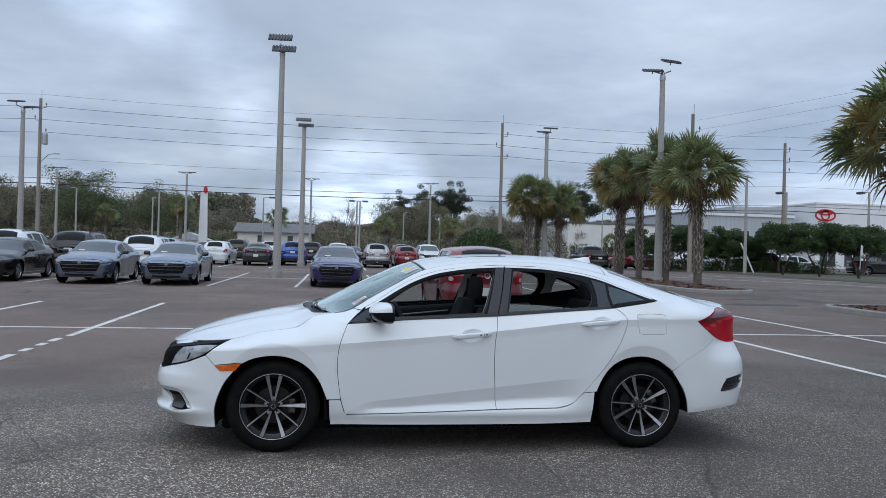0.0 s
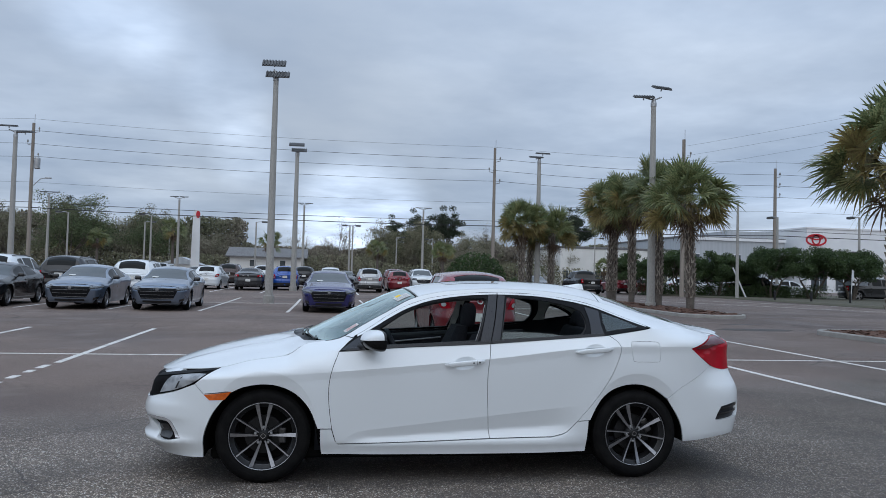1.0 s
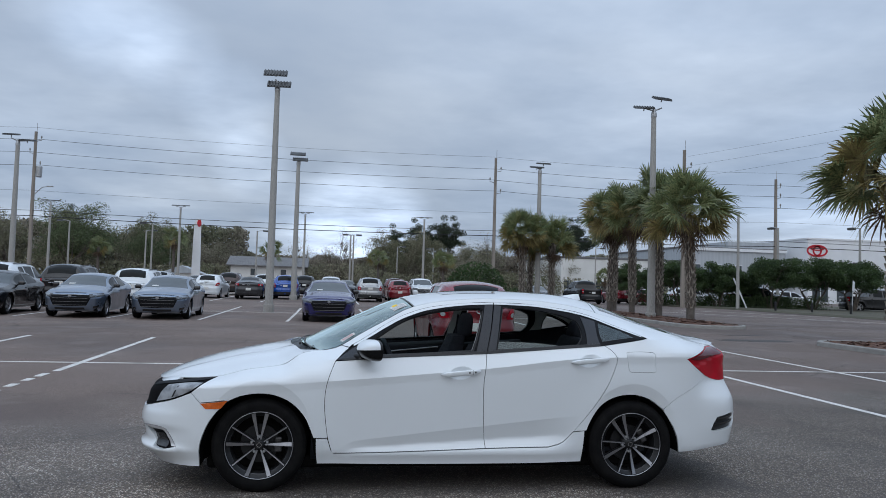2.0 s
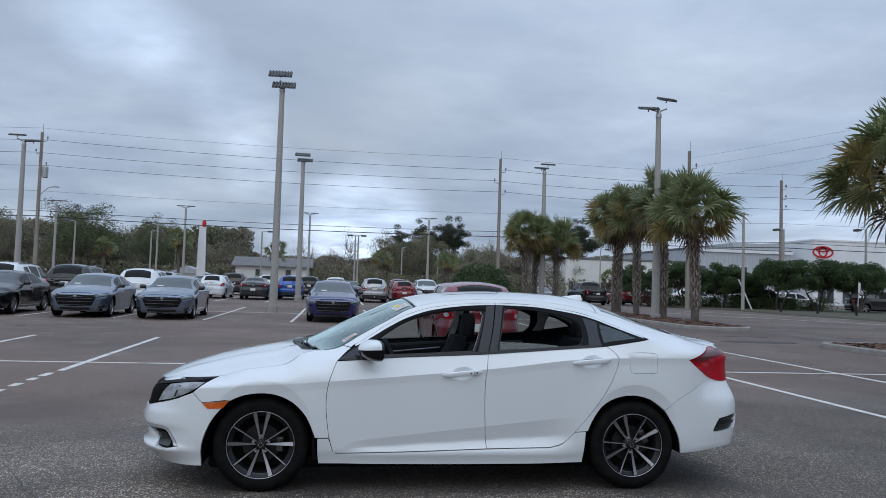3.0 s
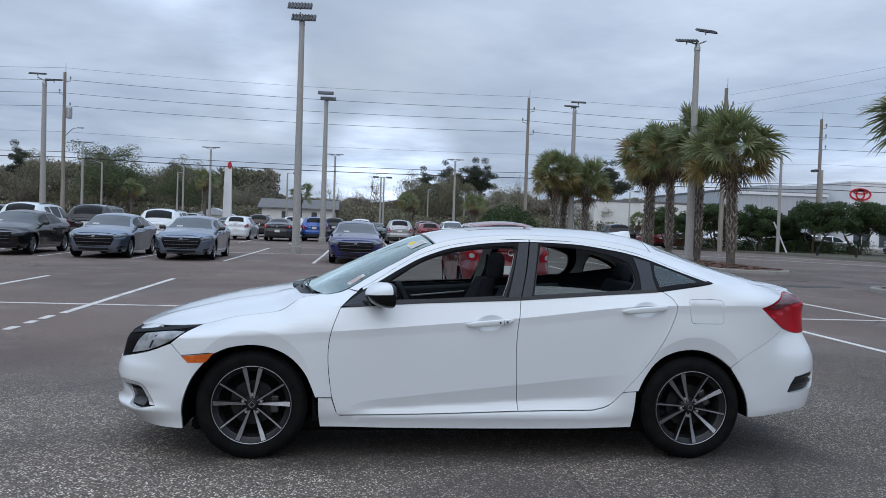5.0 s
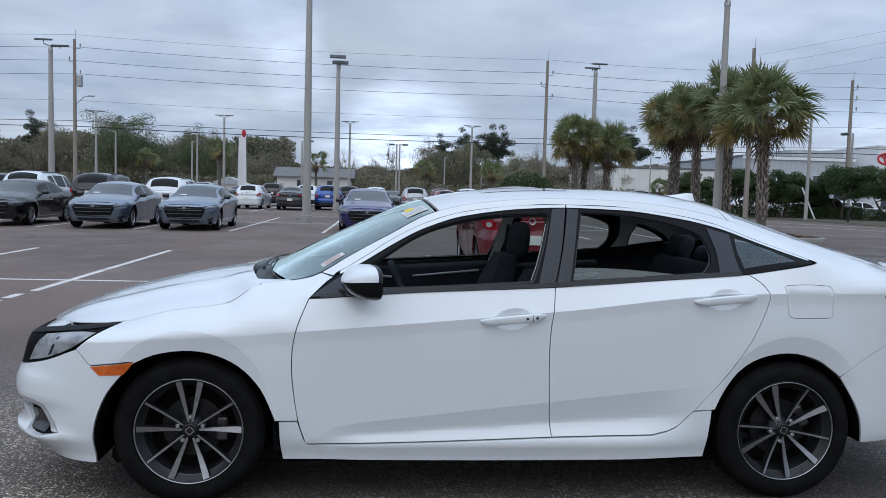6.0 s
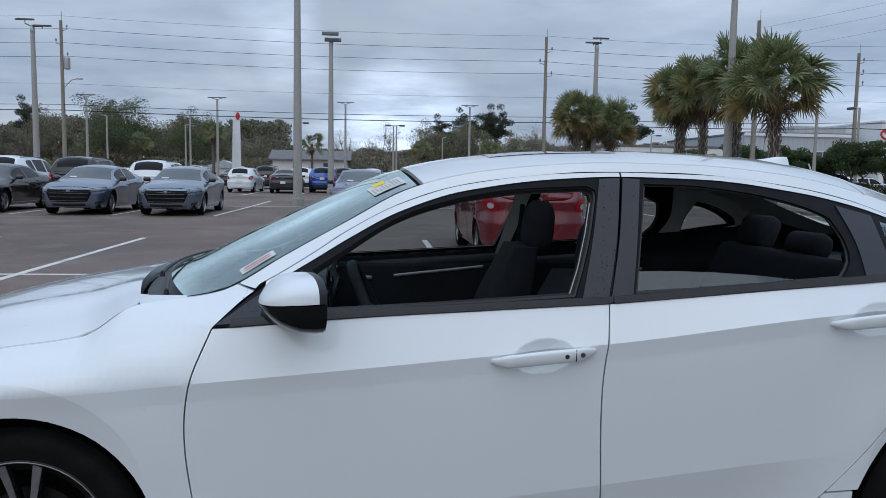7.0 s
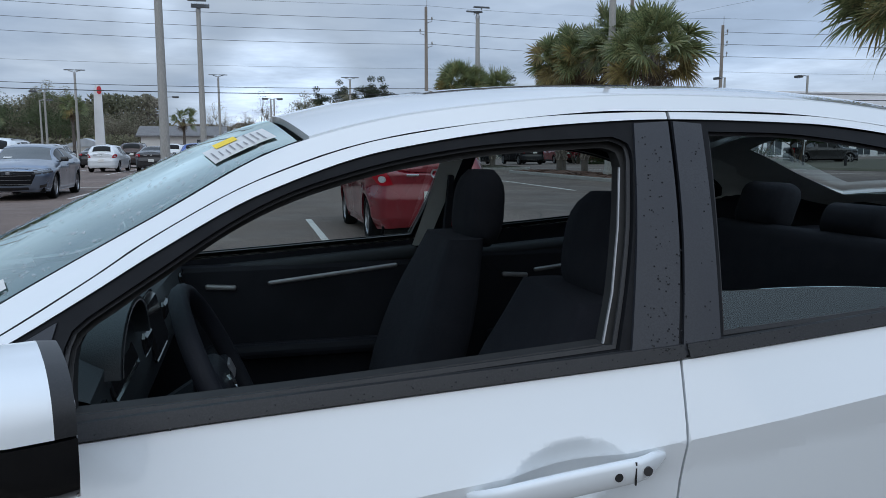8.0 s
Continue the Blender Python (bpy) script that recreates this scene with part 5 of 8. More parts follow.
    # seat belts on the middle pillars
    for s in (1, -1):
        part("seat_belt", tube(bmesh.new(), [(.28, -s * .62, 1.20), (.27, -s * .68, .9), (.22, -s * .70, .45)], [.012, .02, .02], 4), SEAT_CLOTH, car)
    part("rear_view_mirror", boxed((.03, .22, .06), (-.42, 0, 1.22), bevel=.012, segments=2), CABIN, car)
    # rain
    rnd = random.Random(5)
    spots = [(rnd.uniform(.255, .285) + .03 * (z - 1) / .3 + rnd.choice((-.07, -.06, -.05, -.03, .03)) + .09 * (z - 1), z, rnd.uniform(.0008, .0019)) for z in [.99 + .31 * rnd.random() ** 1.6 for _ in range(130)]]
    spots += [(rnd.uniform(-.78, -.66), rnd.uniform(.945, 1.0), rnd.uniform(.0008, .0018)) for _ in range(40)]
    spots += [(u, belt_z(u) + rnd.uniform(-.002, .012), rnd.uniform(.0007, .0014)) for u in [rnd.uniform(-.75, .9) for _ in range(90)]]
    droplets("drizzle", car, lambda a, b, k: sedan_side(a, b, -.0015 - .005 * (b < belt_z(a) + .013)), spots, WATER)
    spots = [(rnd.uniform(-2.0, -1.1), rnd.choice((rnd.uniform(.1, .9), rnd.uniform(.3, .7), rnd.uniform(.9, 1.8))), rnd.uniform(.0012, .0035)) for _ in range(700)]
    droplets("drizzle", car, lambda a, b, k: sedan_top(a, b, -.0005), spots, WATER_BEAD)
    spots = [(rnd.uniform(-.92, -.32), .04 + 1.1 * rnd.random() ** 1.7, rnd.uniform(.0012, .0042)) for _ in range(620)]
    droplets("drizzle", car, lambda a, b, k: sedan_top(a, b, .003), spots, WATER_BEAD)
    # papers on the windscreen
    def sheet(name, a, b, w, v, mat, lift=0.0):
        return panel(name, bend([(a, w), (b, w)], [(b, w), (b, v)], [(b, v), (a, v)], [(a, v), (a, w)], step_len=.02), lambda p, q, k: sedan_top(p, q, k + .001 - lift), mat, car, grid=.03, fold=0)
    sheet("window_sticker", -.395, -.302, .13, .34, PAPER_WHITE)
    sheet("yellow_label", -.378, -.345, .285, .375, PAPER_YELLOW, .0015)
    for k in range(9):
        sheet("print_line", -.389 + .009 * k, -.3868 + .009 * k, .145 + .018 * (k % 2), (.325 if k > 5 else .262) - .022 * (k % 3), INK_GREY, .0015)
    sheet("stock_label", -.783, -.690, .058, .124, PAPER_WHITE)
    for k in range(2):
        sheet("print_line", -.773, -.702, .072 + .022 * k, .078 + .026 * k, INK_RED, .0015)
    return car


sedan = build_sedan()

# ---- ground ----


def asphalt():
    m = bpy.data.materials.new("asphalt")
    m.use_nodes = True
    nt = m.node_tree
    N, L = nt.nodes.new, nt.links.new
    b = nt.nodes["Principled BSDF"]
    coord = N("ShaderNodeTexCoord").outputs["Object"]

    def tex(kind, scale, detail=None):
        n = N(kind)
        n.inputs["Scale"].default_value = scale
        if detail is not None:
            n.inputs["Detail"].default_value = detail
        L(coord, n.inputs["Vector"])
        return n

    def ranged(v, lo, hi, a=0.0, c=1.0, smooth=True):
        r = N("ShaderNodeMapRange")
        r.interpolation_type = "SMOOTHSTEP" if smooth else "LINEAR"
        r.inputs["From Min"].default_value, r.inputs["From Max"].default_value = lo, hi
        r.inputs["To Min"].default_value, r.inputs["To Max"].default_value = a, c
        L(v, r.inputs[0])
        return r.outputs[0]

    def op(kind, a, c):
        n = N("ShaderNodeMath")
        n.operation = kind
        for i, v in enumerate((a, c)):
            if hasattr(v, "links"):
                L(v, n.inputs[i])
            else:
                n.inputs[i].default_value = v
        return n.outputs[0]

    def mix(f, a, c, how="MIX"):
        n = N("ShaderNodeMix")
        n.data_type, n.blend_type = "RGBA", how
        for i, v in ((0, f), (6, a), (7, c)):
            if hasattr(v, "links"):
                L(v, n.inputs[i])
            elif i == 0:
                n.inputs[0].default_value = v
            else:
                n.inputs[i].default_value = (*v, 1)
        return n.outputs[2]

    sep = N("ShaderNodeSeparateXYZ")
    L(coord, sep.inputs[0])
    ragged = tex("ShaderNodeTexNoise", 0.55, 5.0).outputs[0]
    bay = op("MULTIPLY", op("MAXIMUM", op("SUBTRACT", sep.outputs[0], 1.0), 0.0), 0.40)
    edge = op("SUBTRACT", op("ADD", sep.outputs[1], op("MULTIPLY", op("SUBTRACT", ragged, 0.5), 6.5)), op("MINIMUM", bay, 3.0))
    old = ranged(edge, 1.4, 4.2, 1.0, 0.0)
    # coarse weathered surface: pale stones in dark binder
    stones = tex("ShaderNodeTexVoronoi", 84.0)
    tone = N("ShaderNodeSeparateColor")
    L(stones.outputs["Color"], tone.inputs[0])
    grit = mix(ranged(tone.outputs[0], 0.48, 1.0), (0.235, 0.193, 0.158), (0.84, 0.73, 0.61))
    sparkle = mix(ranged(tone.outputs[1], 0.86, 0.91), grit, (0.92, 0.88, 0.82))
    binder = mix(ranged(stones.outputs["Distance"], 0.30, 0.62), sparkle, (0.125, 0.102, 0.083))
    lumps = tex("ShaderNodeTexVoronoi", 38.0)
    tone2 = N("ShaderNodeSeparateColor")
    L(lumps.outputs["Color"], tone2.inputs[0])
    binder = mix(ranged(tone2.outputs[0], 0.62, 0.95, 0.0, 0.5), binder, (0.062, 0.056, 0.051))
    # a fresher, darker seal coat that wears through unevenly towards the sedan's tail
    seal = op("ADD", sep.outputs[0], op("MULTIPLY", op("SUBTRACT", ragged, 0.5), 9.0))
    binder = mix(ranged(seal, 0.0, 4.0, 0.0, 0.56), binder, (0.056, 0.048, 0.042))
    mottle = tex("ShaderNodeTexNoise", 0.8, 6.0).outputs[0]
    binder = mix(ranged(mottle, 0.44, 0.68, 0.0, 0.46), binder, (0.052, 0.047, 0.043))
    # newer brownish layer
    fine = tex("ShaderNodeTexNoise", 95.0, 4.0).outputs[0]
    new_layer = mix(ranged(fine, 0.40, 0.64), (0.085, 0.064, 0.054), (0.285, 0.216, 0.183))
    new_layer = mix(ranged(seal, 2.5, 9.0, 0.0, 0.28), new_layer, (0.088, 0.072, 0.064))
    colour = mix(old, new_layer, binder)
    cloud = tex("ShaderNodeTexNoise", 0.22, 6.0).outputs[0]
    colour = mix(op("MULTIPLY", ranged(cloud, 0.44, 0.64, 0.0, 0.6), op("SUBTRACT", 1.0, op("MULTIPLY", old, 0.45))), colour, (0.090, 0.071, 0.064))
    pale = tex("ShaderNodeTexNoise", 0.9, 6.0).outputs[0]
    colour = mix(op("MULTIPLY", ranged(pale, 0.52, 0.72, 0.0, 0.25), op("SUBTRACT", 1.0, old)), colour, (0.31, 0.258, 0.230))
    # fine cracks
    crack = tex("ShaderNodeTexVoronoi", 0.42)
    crack.feature = "DISTANCE_TO_EDGE"
    warp = N("ShaderNodeMix")
    warp.data_type = "VECTOR"
    warp.inputs[0].default_value = 0.10
    wn = tex("ShaderNodeTexNoise", 1.6, 5.0)
    L(coord, warp.inputs[4])
    L(wn.outputs["Color"], warp.inputs[5])
    L(warp.outputs[1], crack.inputs["Vector"])
    line = op("MULTIPLY", ranged(crack.outputs["Distance"], 0.0, 0.006, 1.0, 0.0), ranged(cloud, 0.42, 0.55))
    colour = mix(op("MULTIPLY", line, 0.55), colour, (0.02, 0.02, 0.02))
    # sedan's contact shade and dripped rain, painted as a ragged dark stain round it
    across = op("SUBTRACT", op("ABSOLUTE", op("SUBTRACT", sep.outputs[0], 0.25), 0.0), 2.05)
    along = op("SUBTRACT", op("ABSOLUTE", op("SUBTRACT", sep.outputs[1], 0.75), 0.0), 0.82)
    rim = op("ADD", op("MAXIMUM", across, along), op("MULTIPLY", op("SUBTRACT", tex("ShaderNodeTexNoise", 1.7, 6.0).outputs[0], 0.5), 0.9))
    wet_shade = ranged(rim, -0.20, 0.22, 0.75, 0.0)
    colour = mix(wet_shade, colour, (0.030, 0.027, 0.026))
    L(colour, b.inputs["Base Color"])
    damp = op("ADD", ranged(tex("ShaderNodeTexNoise", 0.35, 4.0).outputs[0], 0.4, 0.7), wet_shade)
    L(op("SUBTRACT", 0.86, op("MULTIPLY", damp, 0.22)), b.inputs["Roughness"])
    b.inputs["Specular IOR Level"].default_value = 0.35
    bp = N("ShaderNodeBump")
    bp.inputs["Strength"].default_value, bp.inputs["Distance"].default_value = 0.9, 0.008
    L(op("ADD", op("MULTIPLY", stones.outputs["Distance"], old), fine), bp.inputs["Height"])
    L(bp.outputs[0], b.inputs["Normal"])
    return m


ASPHALT = asphalt()


def lot_z(y):
    """The lot climbs very gently away from the white sedan."""
    return min(.30, max(0.0, .0058 * (y - 2)))


bm = bmesh.new()
_ys = [-1500, -300, -60, -20, -8, 0, 2] + [4 + 4 * k for k in range(13)] + [53.7, 60, 80, 120, 300, 1500]
_xs = [-1500, -300, -80, -40, -20, -10, 0, 10, 20, 40, 80, 300, 1500]
_grid = [[bm.verts.new((x, y, lot_z(y))) for x in _xs] for y in _ys]
for r0, r1 in zip(_grid, _grid[1:]):
    for k in range(len(_xs) - 1):
        bm.faces.new((r0[k], r0[k + 1], r1[k + 1], r1[k]))
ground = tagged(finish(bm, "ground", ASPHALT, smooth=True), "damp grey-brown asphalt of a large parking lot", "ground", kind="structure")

# ---- parked cars ----
BODY = paint("body_colour", (0.3, 0.3, 0.3))
CAR_GLASS = material("dark_car_window", (0.006, 0.008, 0.009), rough=0.05, second=(0.009, 0.011, 0.012), scale=3, spec=0.16)
CAR_SCREEN = material("reflecting_windscreen", (0.030, 0.040, 0.040), rough=0.06, coat=0.35, second=(0.018, 0.026, 0.026), scale=2, coat_rough=0.02)
HEAD_LENS = material("headlamp_glass", (0.07, 0.077, 0.085), rough=0.1, coat=0.8, second=(0.20, 0.21, 0.225), spread=(.55, .75), scale=14)


class Shape:
    def __init__(self, nose, tail, half, base, edge, edge_in_, crown, shift, belt, crease, power=(4.0, 4.4), sill=.20, wheel=.335, lean=.0):
        self.plan = Outline(nose, tail, half, -1.0, 1.0, power)
        self.base, self.half, self.sill, self.wheel = base, half, sill, wheel
        self.edge, self.edge_in, self.crown, self.shift = curve(edge), curve(edge_in_), curve(crown), curve(shift)
        self.belt, self.crease = curve(belt), curve(crease)
        self.nose, self.tail = nose, tail
        self.ends = [self.side(u, self.edge(u))[0] for u in (self.plan.first, self.plan.last)]

    def inset(self, u, z):
        zc, zb, ze, de = self.crease(u), self.belt(u), self.edge(u), self.edge_in(u)
        if z >= zc:
            house = step(-1.05, -.75, u) * (1 - step(self.tail - 1.0, self.tail - .6, u))
            t = max(0.0, (z - zc) / max(.03, ze - zc))
            plain = de * t ** 2
            s = (z - zb) / max(.05, ze - zb)
            two = .045 * min(1, (z - zc) / max(.02, zb - zc)) if z < zb else .045 + (max(de, .045) - .045) * (.85 * s + .15 * s * s)
            d = plain + (two - plain) * house
        else:
            s = zc - z
            d = .035 * step(0, .5, s) + .010 * min(1, s / .08) + .03 * step(.34, .20, z)
        for hub in (-self.base / 2, self.base / 2):
            r = math.hypot(u - hub, z - self.wheel)
            d -= .020 * math.exp(-((r - self.wheel - .05) / .08) ** 2) * step(.25, .4, z)
        nose = step(-1.75, -2.1, u)
        rear = step(self.tail - .7, self.tail - .3, u)
        d += nose * (.05 * step(.32, .20, z) + .10 * step(.60, .85, z)) + rear * (.05 * step(.34, .22, z) + .06 * step(.62, .80, z))
        return d

    def side(self, u, z, sunk=0.0):
        x, y, nx, ny = self.plan.at(u)
        d = self.inset(u, z) + sunk
        return (x - nx * d, y - ny * d, z)

    def top(self, w, v, sunk=0.0):
        a = v if v <= 1 else 2 - v
        a = max(a, -.2)
        x0, y0, z0 = self.side(w, self.edge(w))
        g = 1 - (1 - a) ** 2
        f = 1 - abs(1 - a) ** 2.3
        y = y0 * (1 - a)
        x = x0 + self.shift(w) * g
        x = min(max(x, self.ends[0]), self.ends[1])
        return (x, y if v <= 1 else -y, z0 + (self.crown(w) - z0) * f - sunk)


def plain_wheel(parent, x, y, r, side, style):
    hub = new("wheel")
    hub.parent = parent
    hub.matrix_basis = Matrix.Translation((x, -side * y, r)) @ (Matrix.Identity(4) if side > 0 else Matrix.Rotation(math.pi, 4, "Z"))
    h = .105
    q = r * .69
    part("tyre", lathe(bmesh.new(), [(q, -.09), (q + .02, -h), (r - .03, -h), (r, -.07), (r, .07), (r - .03, h), (q, .09)], 28), RUBBER, hub, smooth=True, angle=40)
    bm = lathe(bmesh.new(), [(q + .004, -.092), (q - .006, -.094), (q - .014, -.07), (q - .02, .05)], 28)
    n = {"ten": 10, "five": 5, "steel": 8}[style]
    for k in range(n):
        a = 2 * math.pi * k / n
        c, s = math.cos(a), math.sin(a)
        w0, w1 = (.020, .018) if style != "five" else (.030, .042)
        rows = []
        for t in (0, .5, 1):
            rr = .03 + (q - .035) * t
            w = w0 + (w1 - w0) * t
            y_ = -.072 - .012 * t
            rows.append([(rr * c - s * e * w, y_ + dy, rr * s + c * e * w) for e, dy in ((-1, 0), (1, 0), (1, .03), (-1, .03))])
        rings(bm, rows)
    lathe(bm, [(0, -.082), (.045, -.080), (.055, -.05), (0, -.05)], 14)
    bmesh.ops.recalc_face_normals(bm, faces=bm.faces[:])
    part("rim", bm, MACHINED if style != "ten" else ALLOY_BRIGHT, hub)
    part("wheel_back", lathe(bmesh.new(), [(0, .0), (q - .02, .0), (q - .02, .02), (0, .02)], 20), DARK_VOID, hub)
    return hub


ALLOY_BRIGHT = material("silver_alloy", (0.30, 0.31, 0.32), rough=0.32, metal=0.85, second=(0.22, 0.23, 0.24), scale=30)


def car_model(name, sh, doors, screen, rear_screen, lamps, tails, grille, roof_span, style="five", plate_rear=True, rails=False, clad=None, bumper_dark=None):
    """A whole car of one shape, front towards -x, its origin on the ground midway between the axles."""
    car = new(name)
    u0, u1 = sh.plan.first, sh.plan.last
    hub_f, hub_r = -sh.base / 2, sh.base / 2

    def arch(hub, up):
        R = sh.wheel + .055
        pts = []
        for k in range(15):
            a = math.pi * (1 - k / 14)
            pts.append((hub + R * math.cos(a) * 1.0, max(sh.sill, sh.wheel + R * math.sin(a) - .01) if 0 < k < 14 else sh.sill))
        return pts

    n = 70
    upper = [(u1 + (u0 - u1) * k / n, sh.edge(u1 + (u0 - u1) * k / n)) for k in range(n + 1)]
    outline = bend([(u0, sh.sill + .02), (hub_f - sh.wheel - .055, sh.sill)], arch(hub_f, 1), [(hub_f + sh.wheel + .055, sh.sill), (hub_r - sh.wheel - .055, sh.sill)], arch(hub_r, 1), [(hub_r + sh.wheel + .055, sh.sill), (u1, sh.sill + .06)],
                   [(u1, sh.sill + .06), (u1, sh.edge(u1))], upper, [(u0, sh.edge(u0)), (u0, sh.sill + .02)], step_len=.07)
    for s in (1, -1):
        body = panel("body_side", outline, sh.side, BODY, car, holes=doors, grid=.085, fold=.03, side=s)
        for hole in doors:
            panel("side_window", shrink(hole, -.004), lambda a, b, k: sh.side(a, b, k + .012), CAR_GLASS, body, grid=.15, fold=0, side=s)
        # shut lines and handles
        for ux in (-.78, .16, 1.02):
            z0, z1 = .32, sh.belt(ux) - .02
            panel("door_gap", bend([(ux - .004, z0), (ux + .004, z0)], [(ux + .004, z0), (ux + .004, z1)], [(ux + .004, z1), (ux - .004, z1)], [(ux - .004, z1), (ux - .004, z0)], step_len=.1), lambda a, b, k: sh.side(a, b, k - .004), SEAL, body, grid=.2, fold=0, side=s)
        for ux in (.02, .88):
            p = sh.side(ux, sh.crease(ux) + .03)
            part("door_handle", boxed((.20, .035, .03), (p[0], s * (p[1] - .012), p[2]), bevel=.01), BODY, body)
        lamp = panel("headlamp", lamps, lambda a, b, k: sh.side(a, b, k - .012), HEAD_LENS, car, grid=.06, side=s)
        panel("lamp_surround", shrink(lamps, -.015), lambda a, b, k: sh.side(a, b, k - .007), GLOSS_BLACK, lamp, grid=.08, side=s)
        for t in tails:
            tl = panel("tail_lamp", t, lambda a, b, k: sh.side(a, b, k - .012), RED_LENS, car, grid=.06, side=s)
            cu, cz = sum(q[0] for q in t) / len(t), sum(q[1] for q in t) / len(t)
            panel("reversing_lens", [(cu + .085 * math.cos(.5236 * k) + .03, cz + .045 * math.sin(.5236 * k) - .015) for k in range(12)], lambda a, b, k: sh.side(a, b, k - .016), CLEAR_LENS, tl, grid=.1, fold=0, side=s)
        gr = panel("grille", bend([(u0, grille[0]), (u0 + grille[2] - .10, grille[0] + .02)], [(u0 + grille[2] - .10, grille[0] + .02), (u0 + grille[2] + .06, grille[1] - .02)], [(u0 + grille[2] + .06, grille[1] - .02), (u0, grille[1])], [(u0, grille[1]), (u0, grille[0])]), lambda a, b, k: sh.side(a, b, k - .010), FRAME_BLACK, car, grid=.08, side=s)
        panel("grille_wing", bend([(u0, grille[1] - .004), (u0 + grille[2] + .07, grille[1] - .024)], [(u0 + grille[2] + .07, grille[1] - .024), (u0 + grille[2] + .07, grille[1] - .014)], [(u0 + grille[2] + .07, grille[1] - .014), (u0, grille[1] + .006)], [(u0, grille[1] + .006), (u0, grille[1] - .004)]), lambda a, b, k: sh.side(a, b, k - .020), ALLOY_BRIGHT, gr, grid=.2, fold=.012, side=s)
        for k in range(4):
            z = grille[0] + .035 + (grille[1] - grille[0] - .06) * k / 3
            panel("grille_bar", bend([(u0, z), (u0 + grille[2] - .08, z + .004)], [(u0 + grille[2] - .08, z + .004), (u0 + grille[2] - .08, z + .011)], [(u0 + grille[2] - .08, z + .011), (u0, z + .008)], [(u0, z + .008), (u0, z)]), lambda a, b, q: sh.side(a, b, q - .018), SATIN, gr, grid=.2, fold=.01, side=s)
        panel("lower_intake", bend([(u0, .24), (u0 + .46, .26)], [(u0 + .46, .26), (u0 + .44, .33)], [(u0 + .44, .33), (u0, .32)], [(u0, .32), (u0, .24)]), lambda a, b, k: sh.side(a, b, k - .010), BLACK_TRIM, car, grid=.1, side=s)
        panel("front_lip", bend([(u0, sh.sill + .022), (u0 + .95, sh.sill + .030)], [(u0 + .95, sh.sill + .030), (u0 + .95, sh.sill + .042)], [(u0 + .95, sh.sill + .042), (u0, sh.sill + .034)], [(u0, sh.sill + .034), (u0, sh.sill + .022)], step_len=.1), lambda a, b, k: sh.side(a, b, k - .012), ALLOY_BRIGHT, car, grid=.2, fold=.01, side=s)
        panel("fog_lamp", bend([(u0 + .72, .30), (u0 + .93, .33)], [(u0 + .93, .33), (u0 + .95, .41)], [(u0 + .95, .41), (u0 + .72, .37)], [(u0 + .72, .37), (u0 + .72, .30)]), lambda a, b, k: sh.side(a, b, k - .010), GLOSS_BLACK, car, grid=.1, side=s)
        if clad:
            for hub in (hub_f, hub_r):
                R0, R1 = sh.wheel + .05, sh.wheel + .10
                ring = [(hub + R1 * math.cos(a), sh.wheel + R1 * math.sin(a)) for a in [math.pi * k / 14 for k in range(15)]] + [(hub - R0 * math.cos(a), sh.wheel + R0 * math.sin(a)) for a in [math.pi * k / 14 for k in range(15)]]
                panel("arch_cladding", ring, lambda a, b, k: sh.side(a, b, k - .006), BLACK_TRIM, car, grid=.2, side=s)
            panel("sill_cladding", bend([(hub_f + sh.wheel + .06, sh.sill), (hub_r - sh.wheel - .06, sh.sill)], [(hub_r - sh.wheel - .06, sh.sill), (hub_r - sh.wheel - .09, sh.sill + .12)], [(hub_r - sh.wheel - .09, sh.sill + .12), (hub_f + sh.wheel + .09, sh.sill + .12)], [(hub_f + sh.wheel + .09, sh.sill + .12), (hub_f + sh.wheel + .06, sh.sill)], step_len=.15), lambda a, b, k: sh.side(a, b, k - .006), BLACK_TRIM, car, grid=.2, side=s)
        if bumper_dark:
            panel("bumper_cladding", bend([(u1 - 1.15, sh.sill + .05), (u1, sh.sill + .06)], [(u1, sh.sill + .06), (u1, bumper_dark)], [(u1, bumper_dark), (u1 - 1.05, bumper_dark - .02)], [(u1 - 1.05, bumper_dark - .02), (u1 - 1.15, sh.sill + .05)], step_len=.15), lambda a, b, k: sh.side(a, b, k - .006), BLACK_TRIM, car, grid=.12, side=s)
        for hub in (hub_f, hub_r):
            rows = []
            for k in range(13):
                a = math.pi * k / 12
                cx, cz = hub + (sh.wheel + .05) * math.cos(a), sh.wheel + (sh.wheel + .04) * math.sin(a)
                rows.append([(cx, -s * (sh.half - .05), cz), (cx, -s * (sh.half - .34), cz)])
            part("wheel_house", rings(bmesh.new(), rows, closed=False), DARK_VOID, car)
            plain_wheel(car, hub, sh.half - .145, sh.wheel, s, style)
        m = new("door_mirror")
        m.parent = car
        px, py, pz = sh.side(-.60, sh.belt(-.60) + .03)
        bm = boxed((.11, .20, .135), (px + .01, s * (py - .11), pz + .06), bevel=.035, segments=2)
        part("mirror_housing", bm, GLOSS_BLACK, m, smooth=True, angle=60)
        part("mirror_foot", boxed((.05, .09, .03), (px, s * (py - .01), pz + .0), bevel=.01), BLACK_TRIM, m)
    full = lambda w0, w1, v0: bend([(w0, v0), (w0, 1), (w0, 2 - v0)], [(w0, 2 - v0), (w1, 2 - v0)], [(w1, 2 - v0), (w1, 1), (w1, v0)], [(w1, v0), (w0, v0)], step_len=.09)
    panel("hood", full(screen[2], screen[0] - .015, .0), sh.top, BODY, car, grid=.12)
    panel("windscreen", full(screen[0], screen[1], .03), lambda a, b, k: sh.top(a, b, k + .004), CAR_SCREEN, car, grid=.14, fold=0)
